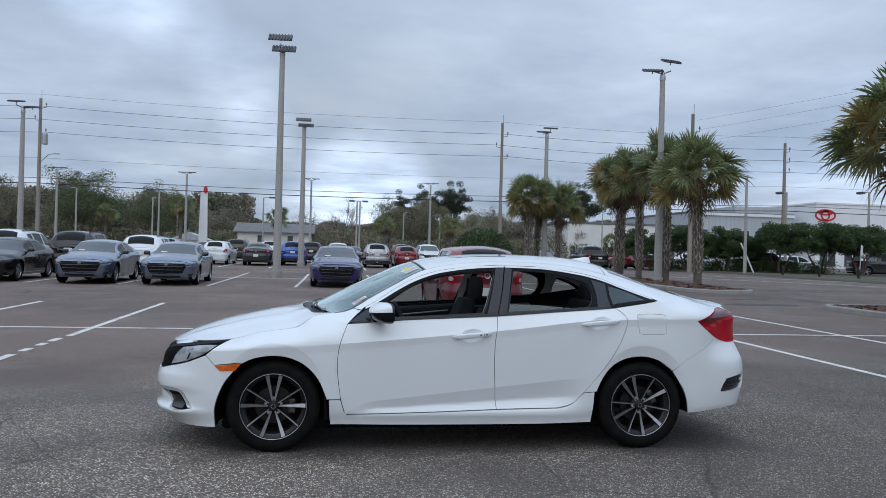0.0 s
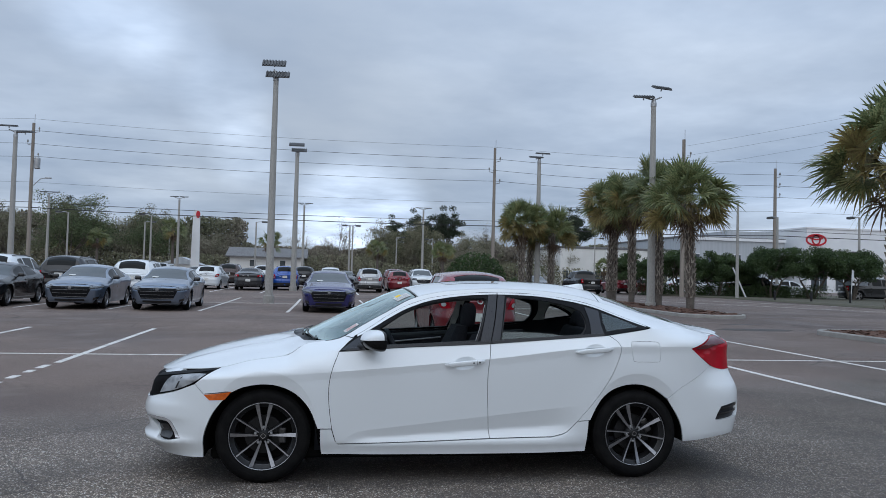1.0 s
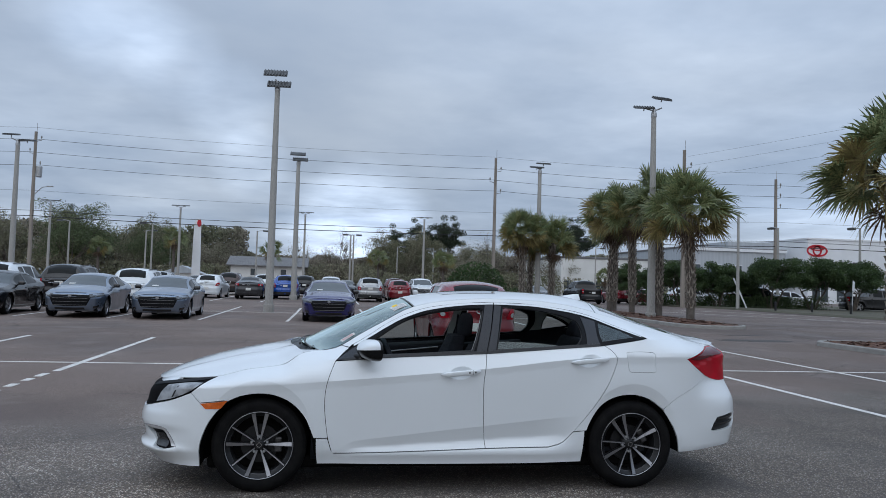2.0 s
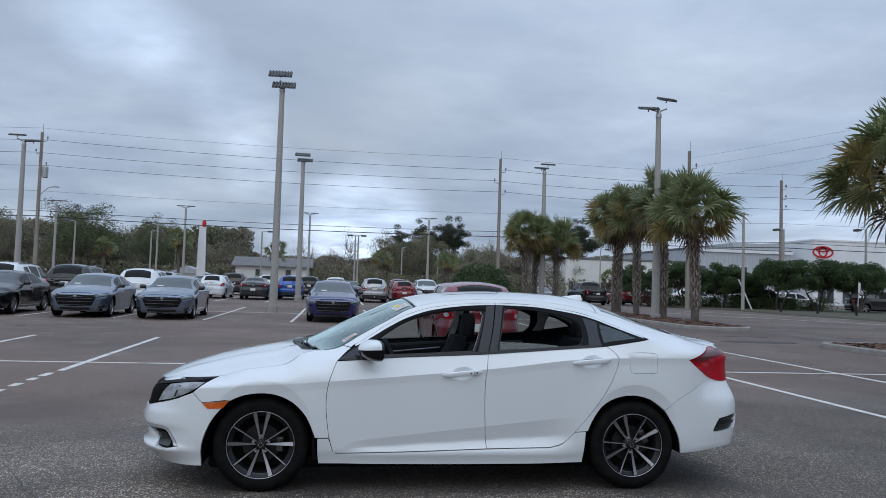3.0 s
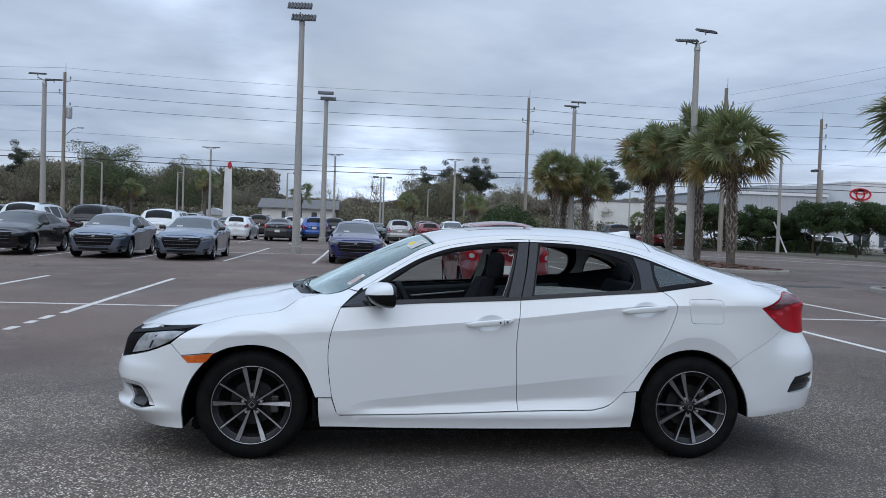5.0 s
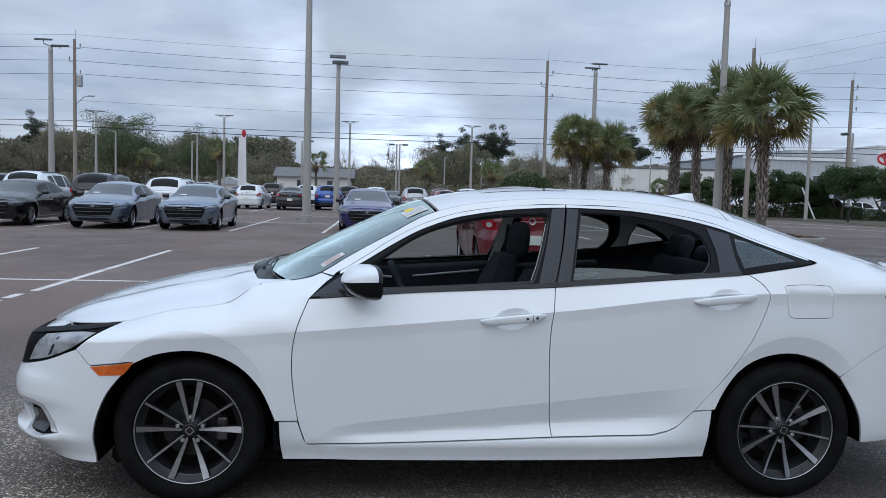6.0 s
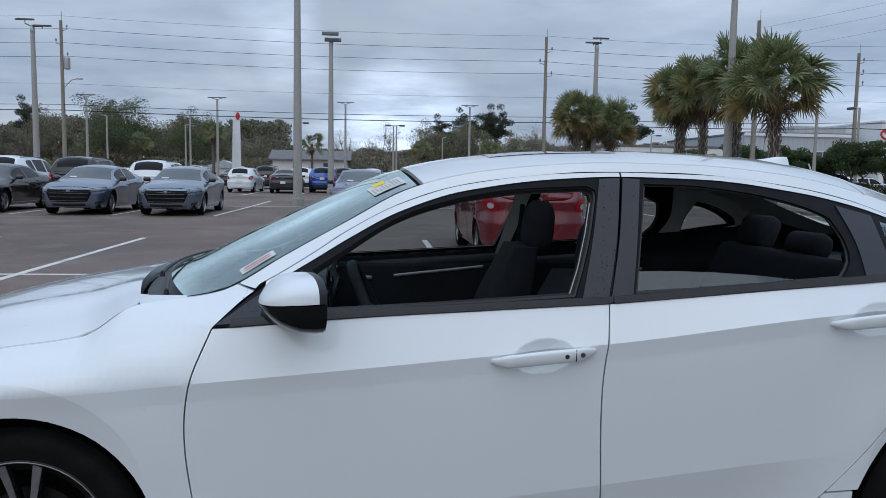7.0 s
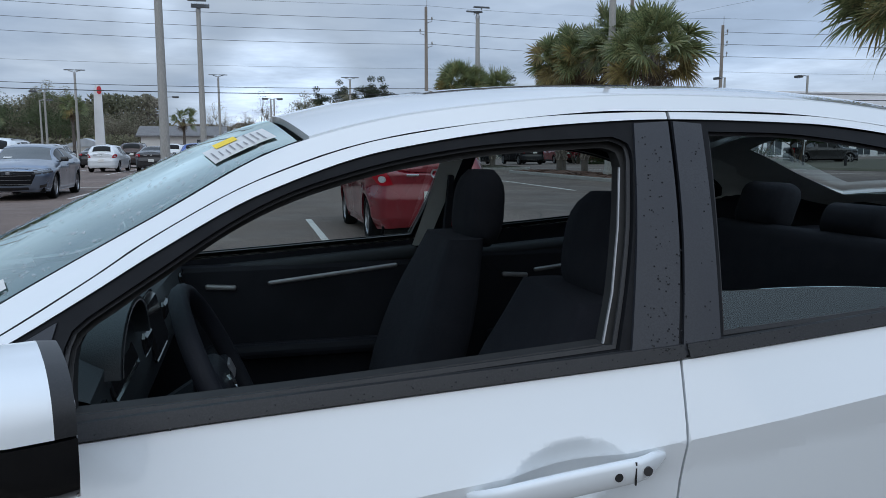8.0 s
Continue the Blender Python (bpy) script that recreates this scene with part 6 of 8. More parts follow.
    panel("roof", full(screen[1] + .012, rear_screen[0] - .012, .0), sh.top, BODY, car, grid=.14)
    low = .075 if bumper_dark else .03
    panel("rear_window", full(rear_screen[0] + .03, rear_screen[1] - low, .14), lambda a, b, k: sh.top(a, b, k + .006), CAR_GLASS, car, grid=.12, fold=0)
    panel("tailgate", full(rear_screen[0] - .006, rear_screen[1], .0), sh.top, BODY, car, grid=.12, holes=[full(rear_screen[0] + .034, rear_screen[1] - low - .004, .15)])
    if rear_screen[1] < rear_screen[2] - .05:
        panel("trunk_lid", full(rear_screen[1] + .01, rear_screen[2], .0), sh.top, BODY, car, grid=.12)
    p = Vector(sh.top(screen[0] + .10, 1.45))
    part("dash_paper", boxed((.07, .20, .006), (p.x, p.y, p.z + .004), Matrix.Rotation(radians(-28), 4, "Y")), PAPER_WHITE, car)
    part("underbody", boxed((sh.tail - sh.nose - .5, sh.half * 2 - .35, .12), ((sh.tail + sh.nose) / 2, 0, .26)), DARK_VOID, car)
    part("number_plate", boxed((.012, .31, .155), (sh.tail - .02, 0, .64 if not bumper_dark else .92), bevel=.004), PLATE, car, "plain pale plate")
    part("emblem", boxed((.02, .10, .075), (sh.side(u0, grille[1] - .06)[0] - .02, 0, grille[1] - .06), bevel=.025, segments=2), SATIN, car, "plain silver emblem")
    p = sh.side(u1, .93)
    part("rear_badge", boxed((.010, .17, .028), (p[0] + .012, -.30, .93), bevel=.003), CHROME, car, "plain bright badge bar")
    ring = part("rear_emblem", lathe(bmesh.new(), [(.040, .0), (.060, -.006), (.060, .006)], 16, "y", (0, 0, 0)), ALLOY_PALE, car, "plain silver ring")
    ring.matrix_basis = Matrix.Translation((p[0] + .014, 0, .95)) @ Matrix.Rotation(radians(90), 4, "Z")
    if rails:
        for s in (1, -1):
            pts = [Vector(sh.top(w, .10)) + Vector((0, 0, .03)) for w in (-.1, .3, .8, 1.3, 1.7)]
            part("roof_rail", tube(bmesh.new(), [(p.x, s * p.y, p.z) for p in pts], .016, 6), BLACK_TRIM, car)
    return car


def windows(sh, a, b, c, rear_lean, low=.02, high=.055):
    """Front and rear side openings between the belt and the roof edge."""
    def top_line(x0, x1, n=8):
        return [(x0 + (x1 - x0) * k / n, sh.edge(x0 + (x1 - x0) * k / n) - high) for k in range(n + 1)]
    f = bend([(a, sh.belt(a) + low), (b - .04, sh.belt(b) + low)], [(b - .04, sh.belt(b) + low), (b - .02, sh.edge(b) - high)], top_line(b - .02, a + .12), [(a + .12, sh.edge(a + .12) - high), (a, sh.belt(a) + low)], step_len=.08)
    r = bend([(b + .04, sh.belt(b) + low), (c, sh.belt(c) + low)], [(c, sh.belt(c) + low), (c + rear_lean, sh.edge(c + rear_lean) - high)], top_line(c + rear_lean, b + .06), [(b + .06, sh.edge(b + .06) - high), (b + .04, sh.belt(b) + low)], step_len=.08)
    return [f, r]


SEDAN = Shape(-2.37, 2.52, .93, 2.83,
              [(-3.2, .785), (-2.5, .785), (-2.1, .80), (-1.9, .85), (-1.3, .93), (-1.0, .985), (-.75, 1.085), (-.4, 1.265), (-.1, 1.350), (.3, 1.385), (.8, 1.365), (1.2, 1.285), (1.6, 1.170), (2.0, 1.105), (2.5, 1.07), (3.2, 1.05)],
              [(-2.6, .06), (-1.7, .14), (-1.0, .18), (-.4, .33), (.3, .32), (1.2, .32), (1.7, .22), (2.3, .10)],
              [(-2.1, .80), (-1.9, .87), (-1.3, .985), (-1.0, 1.03), (-.75, 1.135), (-.4, 1.310), (-.1, 1.405), (.3, 1.450), (.8, 1.440), (1.2, 1.375), (1.6, 1.245), (2.0, 1.145), (2.5, 1.085)],
              [(-2.1, -.18), (-1.0, -.17), (-.4, -.06), (.2, 0), (1.8, .02), (2.3, .10)],
              [(-2.2, .80), (-1.2, .90), (-.8, .93), (.3, .97), (1.3, 1.03), (2.0, 1.06), (2.5, 1.05)], [(-2.5, .68), (-.8, .78), (1.2, .90), (2.5, .93)])
SUV = Shape(-2.22, 2.34, .925, 2.66,
            [(-3.2, .955), (-2.3, .955), (-2.0, .96), (-1.8, .985), (-1.25, 1.06), (-1.0, 1.11), (-.7, 1.27), (-.35, 1.47), (-.1, 1.555), (.3, 1.59), (1.2, 1.585), (1.75, 1.555), (2.0, 1.49), (2.16, 1.28), (2.30, 1.08), (2.6, 1.02), (3.2, 1.0)],
            [(-2.6, .06), (-1.7, .13), (-1.0, .17), (-.3, .27), (.3, .26), (1.4, .27), (1.9, .27), (2.1, .18), (2.3, .10)],
            [(-2.0, .97), (-1.8, 1.01), (-1.25, 1.10), (-1.0, 1.145), (-.7, 1.31), (-.35, 1.52), (-.1, 1.62), (.3, 1.675), (1.2, 1.685), (1.75, 1.665), (2.0, 1.58), (2.16, 1.33), (2.30, 1.10), (2.5, 1.05)],
            [(-2.0, -.16), (-1.0, -.14), (-.35, -.06), (.2, 0), (1.6, .0), (2.0, .06), (2.3, .12)],
            [(-2.2, .92), (-1.2, 1.02), (-.8, 1.05), (.3, 1.07), (1.6, 1.12), (2.2, 1.12)], [(-2.5, .80), (-.8, .90), (1.2, .98), (2.5, 1.0)], wheel=.355, sill=.24)
HATCH = Shape(-2.15, 2.10, .85, 2.60,
              [(-3.0, .845), (-2.2, .85), (-1.95, .87), (-1.7, .92), (-1.25, 1.0), (-1.0, 1.05), (-.7, 1.20), (-.35, 1.36), (-.1, 1.43), (.3, 1.465), (1.0, 1.455), (1.5, 1.41), (1.75, 1.34), (1.92, 1.18), (2.06, 1.02), (2.4, .97), (3.0, .95)],
              [(-2.4, .06), (-1.6, .13), (-1.0, .17), (-.3, .25), (.3, .25), (1.2, .26), (1.7, .26), (1.9, .17), (2.1, .10)],
              [(-2.0, .86), (-1.7, .95), (-1.25, 1.03), (-1.0, 1.08), (-.7, 1.235), (-.35, 1.41), (-.1, 1.48), (.3, 1.53), (1.0, 1.525), (1.5, 1.49), (1.75, 1.42), (1.92, 1.22), (2.06, 1.04), (2.3, .99)],
              [(-2.0, -.14), (-1.0, -.14), (-.35, -.06), (.2, 0), (1.4, .0), (1.8, .05), (2.1, .10)],
              [(-2.2, .86), (-1.2, .94), (-.8, .96), (.3, .99), (1.4, 1.04), (2.0, 1.04)], [(-2.5, .70), (-.8, .82), (1.2, .90), (2.5, .93)], wheel=.315, sill=.20)


def lamp_patch(u, z, w, h, rise=.04):
    return bend([(u, z), (u + w, z + rise)], [(u + w, z + rise), (u + w * .95, z + h + rise * .6)], [(u + w * .95, z + h + rise * .6), (u, z + h)], [(u, z + h), (u, z)], step_len=.06)


def sedan_model():
    f, l = SEDAN.plan.first, SEDAN.plan.last
    return car_model("parked_sedan", SEDAN, windows(SEDAN, -.72, .16, 1.10, .06), (-.97, -.28, f + .02), (1.05, 1.72, l - .02), lamp_patch(f + .60, .672, .62, .055, .055), [lamp_patch(l - 1.15, .86, .55, .13, .0)], (.36, .742, .60), None, "five")


def suv_model():
    f, l = SUV.plan.first, SUV.plan.last
    return car_model("parked_suv", SUV, windows(SUV, -.70, .18, 1.02, .06) + [bend([(1.12, 1.13), (1.55, 1.16)], [(1.55, 1.16), (1.70, 1.36)], [(1.70, 1.36), (1.62, 1.48), (1.16, 1.515)], [(1.16, 1.515), (1.12, 1.13)], step_len=.08)],
                     (-.98, -.28, f + .02), (1.90, 2.26, l - .02), lamp_patch(f + .60, .78, .52, .10, .05), [lamp_patch(l - 1.02, .80, .34, .20, .0), lamp_patch(l - 1.06, .98, .30, .10, .0)], (.55, .84, .58), None, "five", rails=True, clad=True, bumper_dark=.52)


def hatch_model():
    f, l = HATCH.plan.first, HATCH.plan.last
    return car_model("parked_hatchback", HATCH, windows(HATCH, -.70, .14, .98, .08), (-.98, -.28, f + .02), (1.62, 2.0, l - .02), lamp_patch(f + .52, .66, .52, .13, .08),
                     [bend([(l - 1.04, .90), (l - .86, .80), (l - .58, .80)], [(l - .58, .80), (l - .66, .93), (l - .80, 1.0)], [(l - .80, 1.0), (l - 1.0, 1.0)], [(l - 1.0, 1.0), (l - 1.04, .90)])], (.46, .70, .45), None, "five")


PICKUP = Shape(-2.75, 2.95, .98, 3.6,
               [(-3.6, 1.105), (-2.8, 1.105), (-2.5, 1.11), (-2.2, 1.13), (-1.6, 1.18), (-1.3, 1.22), (-1.0, 1.42), (-.65, 1.70), (-.4, 1.78), (.2, 1.80), (.75, 1.78), (.95, 1.72), (1.06, 1.30), (1.12, 1.25), (2.0, 1.25), (2.9, 1.25), (3.6, 1.24)],
               [(-2.9, .06), (-2.0, .14), (-1.3, .16), (-.5, .24), (.8, .24), (1.05, .10), (1.2, .05), (2.9, .05)],
               [(-2.6, 1.12), (-2.2, 1.17), (-1.6, 1.24), (-1.3, 1.28), (-1.0, 1.47), (-.65, 1.78), (-.4, 1.87), (.2, 1.91), (.75, 1.89), (.95, 1.80), (1.06, 1.22), (1.12, .98), (2.0, .95), (2.9, .95)],
               [(-2.6, -.12), (-1.3, -.14), (-.5, -.04), (.2, 0), (2.9, 0)],
               [(-2.7, 1.08), (-1.2, 1.18), (.9, 1.22), (2.9, 1.22)], [(-2.9, .95), (.9, 1.05), (2.9, 1.08)], wheel=.40, sill=.34)


def pickup_model():
    f, l = PICKUP.plan.first, PICKUP.plan.last
    return car_model("parked_pickup", PICKUP, windows(PICKUP, -.98, -.02, .72, .06), (-1.28, -.55, f + .02), (.86, 1.08, l - .02), lamp_patch(f + .66, .90, .34, .16, .02), [lamp_patch(l - 1.08, .86, .22, .34, .0)], (.66, 1.02, .56), None, "five", bumper_dark=.62)


PAINTS = {
    "steel_grey": (paint("steel_grey_paint", (0.185, 0.235, 0.310), (0.165, 0.210, 0.280), flake=.85, rough=.30, coat=1.0), "steel-grey"),
    "black": (paint("black_paint", (0.004, 0.004, 0.005), (0.006, 0.006, 0.007), rough=.2, coat=.7, spec=.3), "glossy black"),
    "charcoal": (paint("charcoal_paint", (0.028, 0.029, 0.033), flake=.3, coat=.6), "charcoal grey"),
    "indigo": (paint("indigo_paint", (0.018, 0.020, 0.125), (0.015, 0.016, 0.10), flake=.3, rough=.24), "indigo blue"),
    "blue": (paint("bright_blue_paint", (0.012, 0.085, 0.38), (0.01, 0.07, 0.32), flake=.2), "bright blue"),
    "white": (WHITE_PAINT, "white"),
    "brown": (paint("brown_paint", (0.045, 0.026, 0.024), flake=.3, coat=.6), "dark brown"),
    "maroon": (paint("maroon_paint", (0.11, 0.008, 0.014), flake=.2), "maroon"),
    "red": (paint("red_paint", (0.20, 0.005, 0.015), (0.17, 0.0045, 0.012), flake=.1), "bright red"),
    "silver": (paint("silver_paint", (0.40, 0.41, 0.42), flake=.5), "silver"),
}
MODELS = {"sedan": (sedan_model(), "parked_sedan"), "suv": (suv_model(), "parked_suv"), "hatch": (hatch_model(), "parked_hatchback"), "pickup": (pickup_model(), "parked_pickup")}
KIND_WORDS = {"sedan": "four-door sedan", "suv": "sport utility car", "hatch": "five-door hatchback", "pickup": "crew-cab pickup truck"}


def park(kind, x, y, turn, colour, facing, size=1.0):
    src, name = MODELS[kind]
    ob = copy_thing(src, pose(x, y, lot_z(y), 0, 0, turn))
    ob.name = name
    if size != 1.0:
        ob.scale = (size, size, size)
    mat, word = PAINTS[colour]
    for c in ob.children_recursive:
        if c.data is not None and c.data.materials[0] == BODY:
            c.material_slots[0].link = "OBJECT"
            c.material_slots[0].material = mat
    return tagged(ob, f"{word} {KIND_WORDS[kind]} parked {facing}", "car", "cars parked in the lot")


IN, OUT = 90, -90
# first row: noses towards the aisle
park("sedan", -6.28, 22.4, IN + 1, "steel_grey", "nose out between painted lines")
park("sedan", -8.92, 22.4, IN + 1, "steel_grey", "nose out between painted lines")
park("sedan", -12.05, 22.7, IN + 1, "black", "nose out between painted lines")
park("sedan", -.78, 22.9, IN, "indigo", "nose out beside a lamp post")
# behind them, tails towards us
park("suv", -11.55, 29.6, OUT, "black", "tail out behind the first row", 1.05)
park("suv", -8.80, 29.5, OUT, "white", "tail out behind the first row")
park("suv", -14.15, 29.6, OUT, "white", "tail out behind the first row", 1.05)
# second double row
park("hatch", -8.30, 46.6, OUT - 3, "white", "tail out in the second row")
park("sedan", -5.75, 46.6, OUT, "charcoal", "tail out in the second row")
park("suv", -3.55, 48.3, OUT, "blue", "tail out in the second row", .97)
park("suv", 2.05, 47.2, OUT, "silver", "tail out in the second row", .97)
park("suv", 4.75, 58.0, OUT, "maroon", "tail out in the third row")
park("suv", 6.90, 56.5, IN, "white", "nose out in the third row", 1.04)
park("hatch", 4.35, 50.2, OUT, "red", "tail out in the second row")
park("suv", -8.35, 57.6, OUT, "brown", "tail out in the third row", 1.04)
park("suv", -5.75, 57.8, OUT, "white", "tail out in the third row")
park("suv", -2.55, 57.5, OUT, "black", "tail out in the third row")
park("suv", -.45, 57.5, IN, "white", "nose out in the third row")
park("sedan", .95, 63.5, IN, "charcoal", "nose out in the third row")
for x, y, k, c, t in ((-13.6, 58.0, "suv", "silver", OUT), (-11.0, 58.2, "sedan", "charcoal", OUT), (-16.3, 58.4, "suv", "black", OUT), (-19.2, 58, "sedan", "white", OUT), (9.7, 58, "sedan", "silver", IN), (-18.2, 36.0, "suv", "charcoal", OUT), (11.6, 60, "suv", "black", IN)):
    park(k, x, y, t, c, "in the third row" if y > 50 else "in the second row")
# the red hatchback, two stalls behind the white sedan
park("hatch", 1.99, 10.88, OUT, "red", "tail out beyond the white sedan")
park("suv", 8.2, 66.5, OUT, "maroon", "tail out in the far row")
# the lane and the lot across it
park("pickup", 21.4, 58.6, OUT, "black", "tail out by the lane", 1.05)
park("sedan", 18.6, 63.0, OUT + 180, "charcoal", "by the lane")
park("suv", 26.2, 62.5, OUT, "red", "by the lane")
park("pickup", 37.4, 57.2, 160, "black", "across the verge")
park("pickup", 46.4, 53.6, 165, "charcoal", "across the verge", 1.05)
park("suv", 33.2, 61.5, 170, "white", "across the verge")
park("sedan", 29.8, 64.0, 175, "maroon", "across the verge")
park("suv", 42.0, 59.5, 165, "white", "across the verge")
for src, _ in MODELS.values():
    for o in (*src.children_recursive, src):
        bpy.data.objects.remove(o, do_unlink=True)

# ---- markings, islands ----
LINE_PAINT = material("worn_white_line_paint", (0.76, 0.74, 0.70), rough=0.75, second=(0.22, 0.21, 0.20), scale=2.2, spread=(0.55, 0.75), fine=(0.45, 0.43, 0.41), fine_scale=90, bump=0.3, bump_scale=150)
CONCRETE = material("weathered_concrete", (0.30, 0.29, 0.27), rough=0.85, second=(0.20, 0.195, 0.18), scale=3.0, fine=(0.36, 0.35, 0.33), fine_scale=120, bump=0.4, bump_scale=90)
MULCH = material("brown_mulch", (0.10, 0.050, 0.035), rough=0.95, second=(0.055, 0.030, 0.022), scale=6, fine=(0.17, 0.09, 0.06), fine_scale=45, bump=1.0, bump_scale=60)
GRASS = material("winter_grass", (0.080, 0.070, 0.050), rough=0.95, second=(0.110, 0.092, 0.068), scale=0.6, fine=(0.050, 0.056, 0.032), fine_scale=25, bump=0.8, bump_scale=40)
POLE_CONCRETE = material("grey_concrete_pole", (0.33, 0.33, 0.31), rough=0.8, second=(0.25, 0.245, 0.23), scale=1.2, fine=(0.38, 0.37, 0.35), fine_scale=60, stretch=(1, 1, .15), bump=0.2)
POLE_WOOD = material("weathered_wood_pole", (0.30, 0.265, 0.23), rough=0.9, second=(0.21, 0.185, 0.16), scale=5, stretch=(1, 1, .08), bump=0.5)
GALV = material("galvanised_steel", (0.42, 0.43, 0.44), rough=0.45, metal=0.6, second=(0.33, 0.34, 0.35), scale=6)
WIRE = material("black_cable", (0.02, 0.02, 0.021), rough=0.6, second=(0.03, 0.03, 0.03), scale=2)


def lot_line(x0, y0, x1, y1, wide=.105):
    bm = bmesh.new()
    d = Vector((x1 - x0, y1 - y0, 0))
    n = max(1, int(d.length / 1.5))
    side = Vector((-d.y, d.x, 0)).normalized() * wide / 2
    rows = []
    for k in range(n + 1):
        p = Vector((x0, y0, 0)) + d * (k / n)
        z = lot_z(p.y)
        q = .004
        rows.append([(p.x - side.x, p.y - side.y, z), (p.x - side.x, p.y - side.y, z + q), (p.x + side.x, p.y + side.y, z + q), (p.x + side.x, p.y + side.y, z)])
    rings(bm, rows)
    bmesh.ops.recalc_face_normals(bm, faces=bm.faces[:])
    return tagged(finish(bm, "parking_line", LINE_PAINT), "worn white painted parking line on asphalt", "road marking", "painted lines of the lot", "structure")


for x in (-7.52, .63, 3.32, 5.97, 8.75):
    lot_line(x, 2.6, x, 7.79)
    lot_line(x, 7.91, x, 13.15)
lot_line(-4.84, 6.70, -4.84, 13.2)
for a, b in ((2.4, 4.75), (5.05, 5.32), (5.62, 5.86), (6.06, 6.42)):
    lot_line(-4.88, a, -4.88, b)
lot_line(-10.4, 7.85, 10.9, 7.85, .095)
for k in range(9):
    x = -13.6 + 2.86 * k
    lot_line(x, 20.7, x + .08, 26.9)
    lot_line(x + .08, 27.02, x + .1, 32.4)
lot_line(-14, 26.96, 9.5, 26.96, .09)
for k in range(9):
    lot_line(-13.2 + 2.86 * k, 40.0, -13.1 + 2.86 * k, 50.5)
for k in range(7):
    lot_line(-11.8 + 2.86 * k, 60.0, -11.7 + 2.86 * k, 70)
lot_line(19.5, 41.5, 29.5, 29.8, .12)
lot_line(24.0, 45.0, 33.5, 35.2, .12)


def island(x0, x1, y0, y1, fill, name_label, corner=1.1):
    """A kerbed bed with rounded ends."""
    def loop(inset):
        pts = []
        r = corner - inset * .5
        for cx, cy, a0 in ((x1 - corner, y0 + corner, -90), (x1 - corner, y1 - corner, 0), (x0 + corner, y1 - corner, 90), (x0 + corner, y0 + corner, 180)):
            for k in range(7):
                a = radians(a0 + 15 * k)
                rr = corner - inset
                pts.append((cx + rr * math.cos(a), cy + rr * math.sin(a)))
        return pts
    t = thing("traffic_island", Matrix.Identity(4), name_label, "island", "kerbed islands of the lot")
    bm = bmesh.new()
    rings(bm, [[(x, y, lot_z(y) + h) for x, y in loop(i)] for i, h in ((0, -.03), (0, .11), (.02, .135), (.13, .135), (.15, .10))], caps=False)
    part("kerb", bm, CONCRETE, t, "weathered concrete kerb")
    bm = bmesh.new()
    rows = []
    rnd = random.Random(3)
    base = loop(.15)
    c = ((x0 + x1) / 2, (y0 + y1) / 2)
    for k in range(6):
        f = k / 5.0 * .97
        rows.append([(x + (c[0] - x) * f, y + (c[1] - y) * f, lot_z(y) + .105 + .10 * f + rnd.uniform(-.015, .02)) for x, y in base])
    rings(bm, rows, caps=False)
    bm.faces.new([v for v in bm.verts][-len(base):])
    part("bed", bm, fill, t, smooth=True)
    # loose chips over the bed
    bm = bmesh.new()
    for _ in range(900):
        x, y = rnd.uniform(x0 + .25, x1 - .25), rnd.uniform(y0 + .3, y1 - .3)
        if not inside((x, y), base):
            continue
        a = rnd.uniform(0, 6.28)
        l, w = rnd.uniform(.04, .12), rnd.uniform(.015, .04)
        f = max(abs(x - c[0]) / (x1 - x0) * 2, abs(y - c[1]) / (y1 - y0) * 2)
        z = lot_z(y) + .115 + .10 * (1 - f)
        v = [bm.verts.new((x + dx * math.cos(a) - dy * math.sin(a), y + dx * math.sin(a) + dy * math.cos(a), z + dz)) for dx, dy, dz in ((-l, -w, 0), (l, -w, .01), (l, w, .03), (-l, w, .02))]
        bm.faces.new(v)
    tagged(part("litter", bm, fill, t), kind="stuff")
    return t


island(12.9, 15.8, 21.8, 38.5, MULCH, "kerbed island bedded with brown mulch under palms", 1.4)
island(12.95, 17.2, 5.5, 14.9, MULCH, "kerbed island bedded with brown mulch beside the lane", .8)
island(11.2, 16.4, 42.5, 49.5, GRASS, "kerbed grassy island under a clump of palms")

bm = bmesh.new()
rings(bm, [[(26.6, 58.5, .31), (30.6, 50.5, .30), (31.5, 37.0, .22), (36, 20, .12), (60, 20, .12), (75, 60, .31), (60, 75, .31)], [(26.9, 58.5, .43), (30.9, 50.6, .42), (31.9, 37.0, .34), (36.3, 20.3, .25), (59.7, 20.3, .25), (74.6, 60, .43), (60, 74.6, .43)]])
tagged(finish(bm, "verge", GRASS), "patchy winter grass verge with a low kerb", "verge", kind="structure")

# damp hollows in the asphalt
DAMP = material("damp_dark_asphalt", (0.022, 0.020, 0.019), rough=0.6, spec=.25, second=(0.040, 0.036, 0.033), scale=3, fine=(0.09, 0.08, 0.074), fine_scale=120, bump=0.3, bump_scale=150)


def damp_patch(x, y, w, d, seed):
    bm = bmesh.new()
    pts = []
    for k in range(40):
        a = 2 * math.pi * k / 40
        r = 1 + .5 * noise.noise(Vector((math.cos(a) * 1.6, math.sin(a) * 1.6, seed))) + .25 * noise.noise(Vector((math.cos(a) * 5, math.sin(a) * 5, seed)))
        pts.append((x + w * r * math.cos(a), y + d * r * math.sin(a)))
    rings(bm, [[(px, py, lot_z(py) - .01) for px, py in pts], [(px, py, lot_z(py) + .004) for px, py in pts]])
    return tagged(finish(bm, "damp_patch", DAMP), "dark damp patch in a hollow of the asphalt", "puddle", kind="structure")


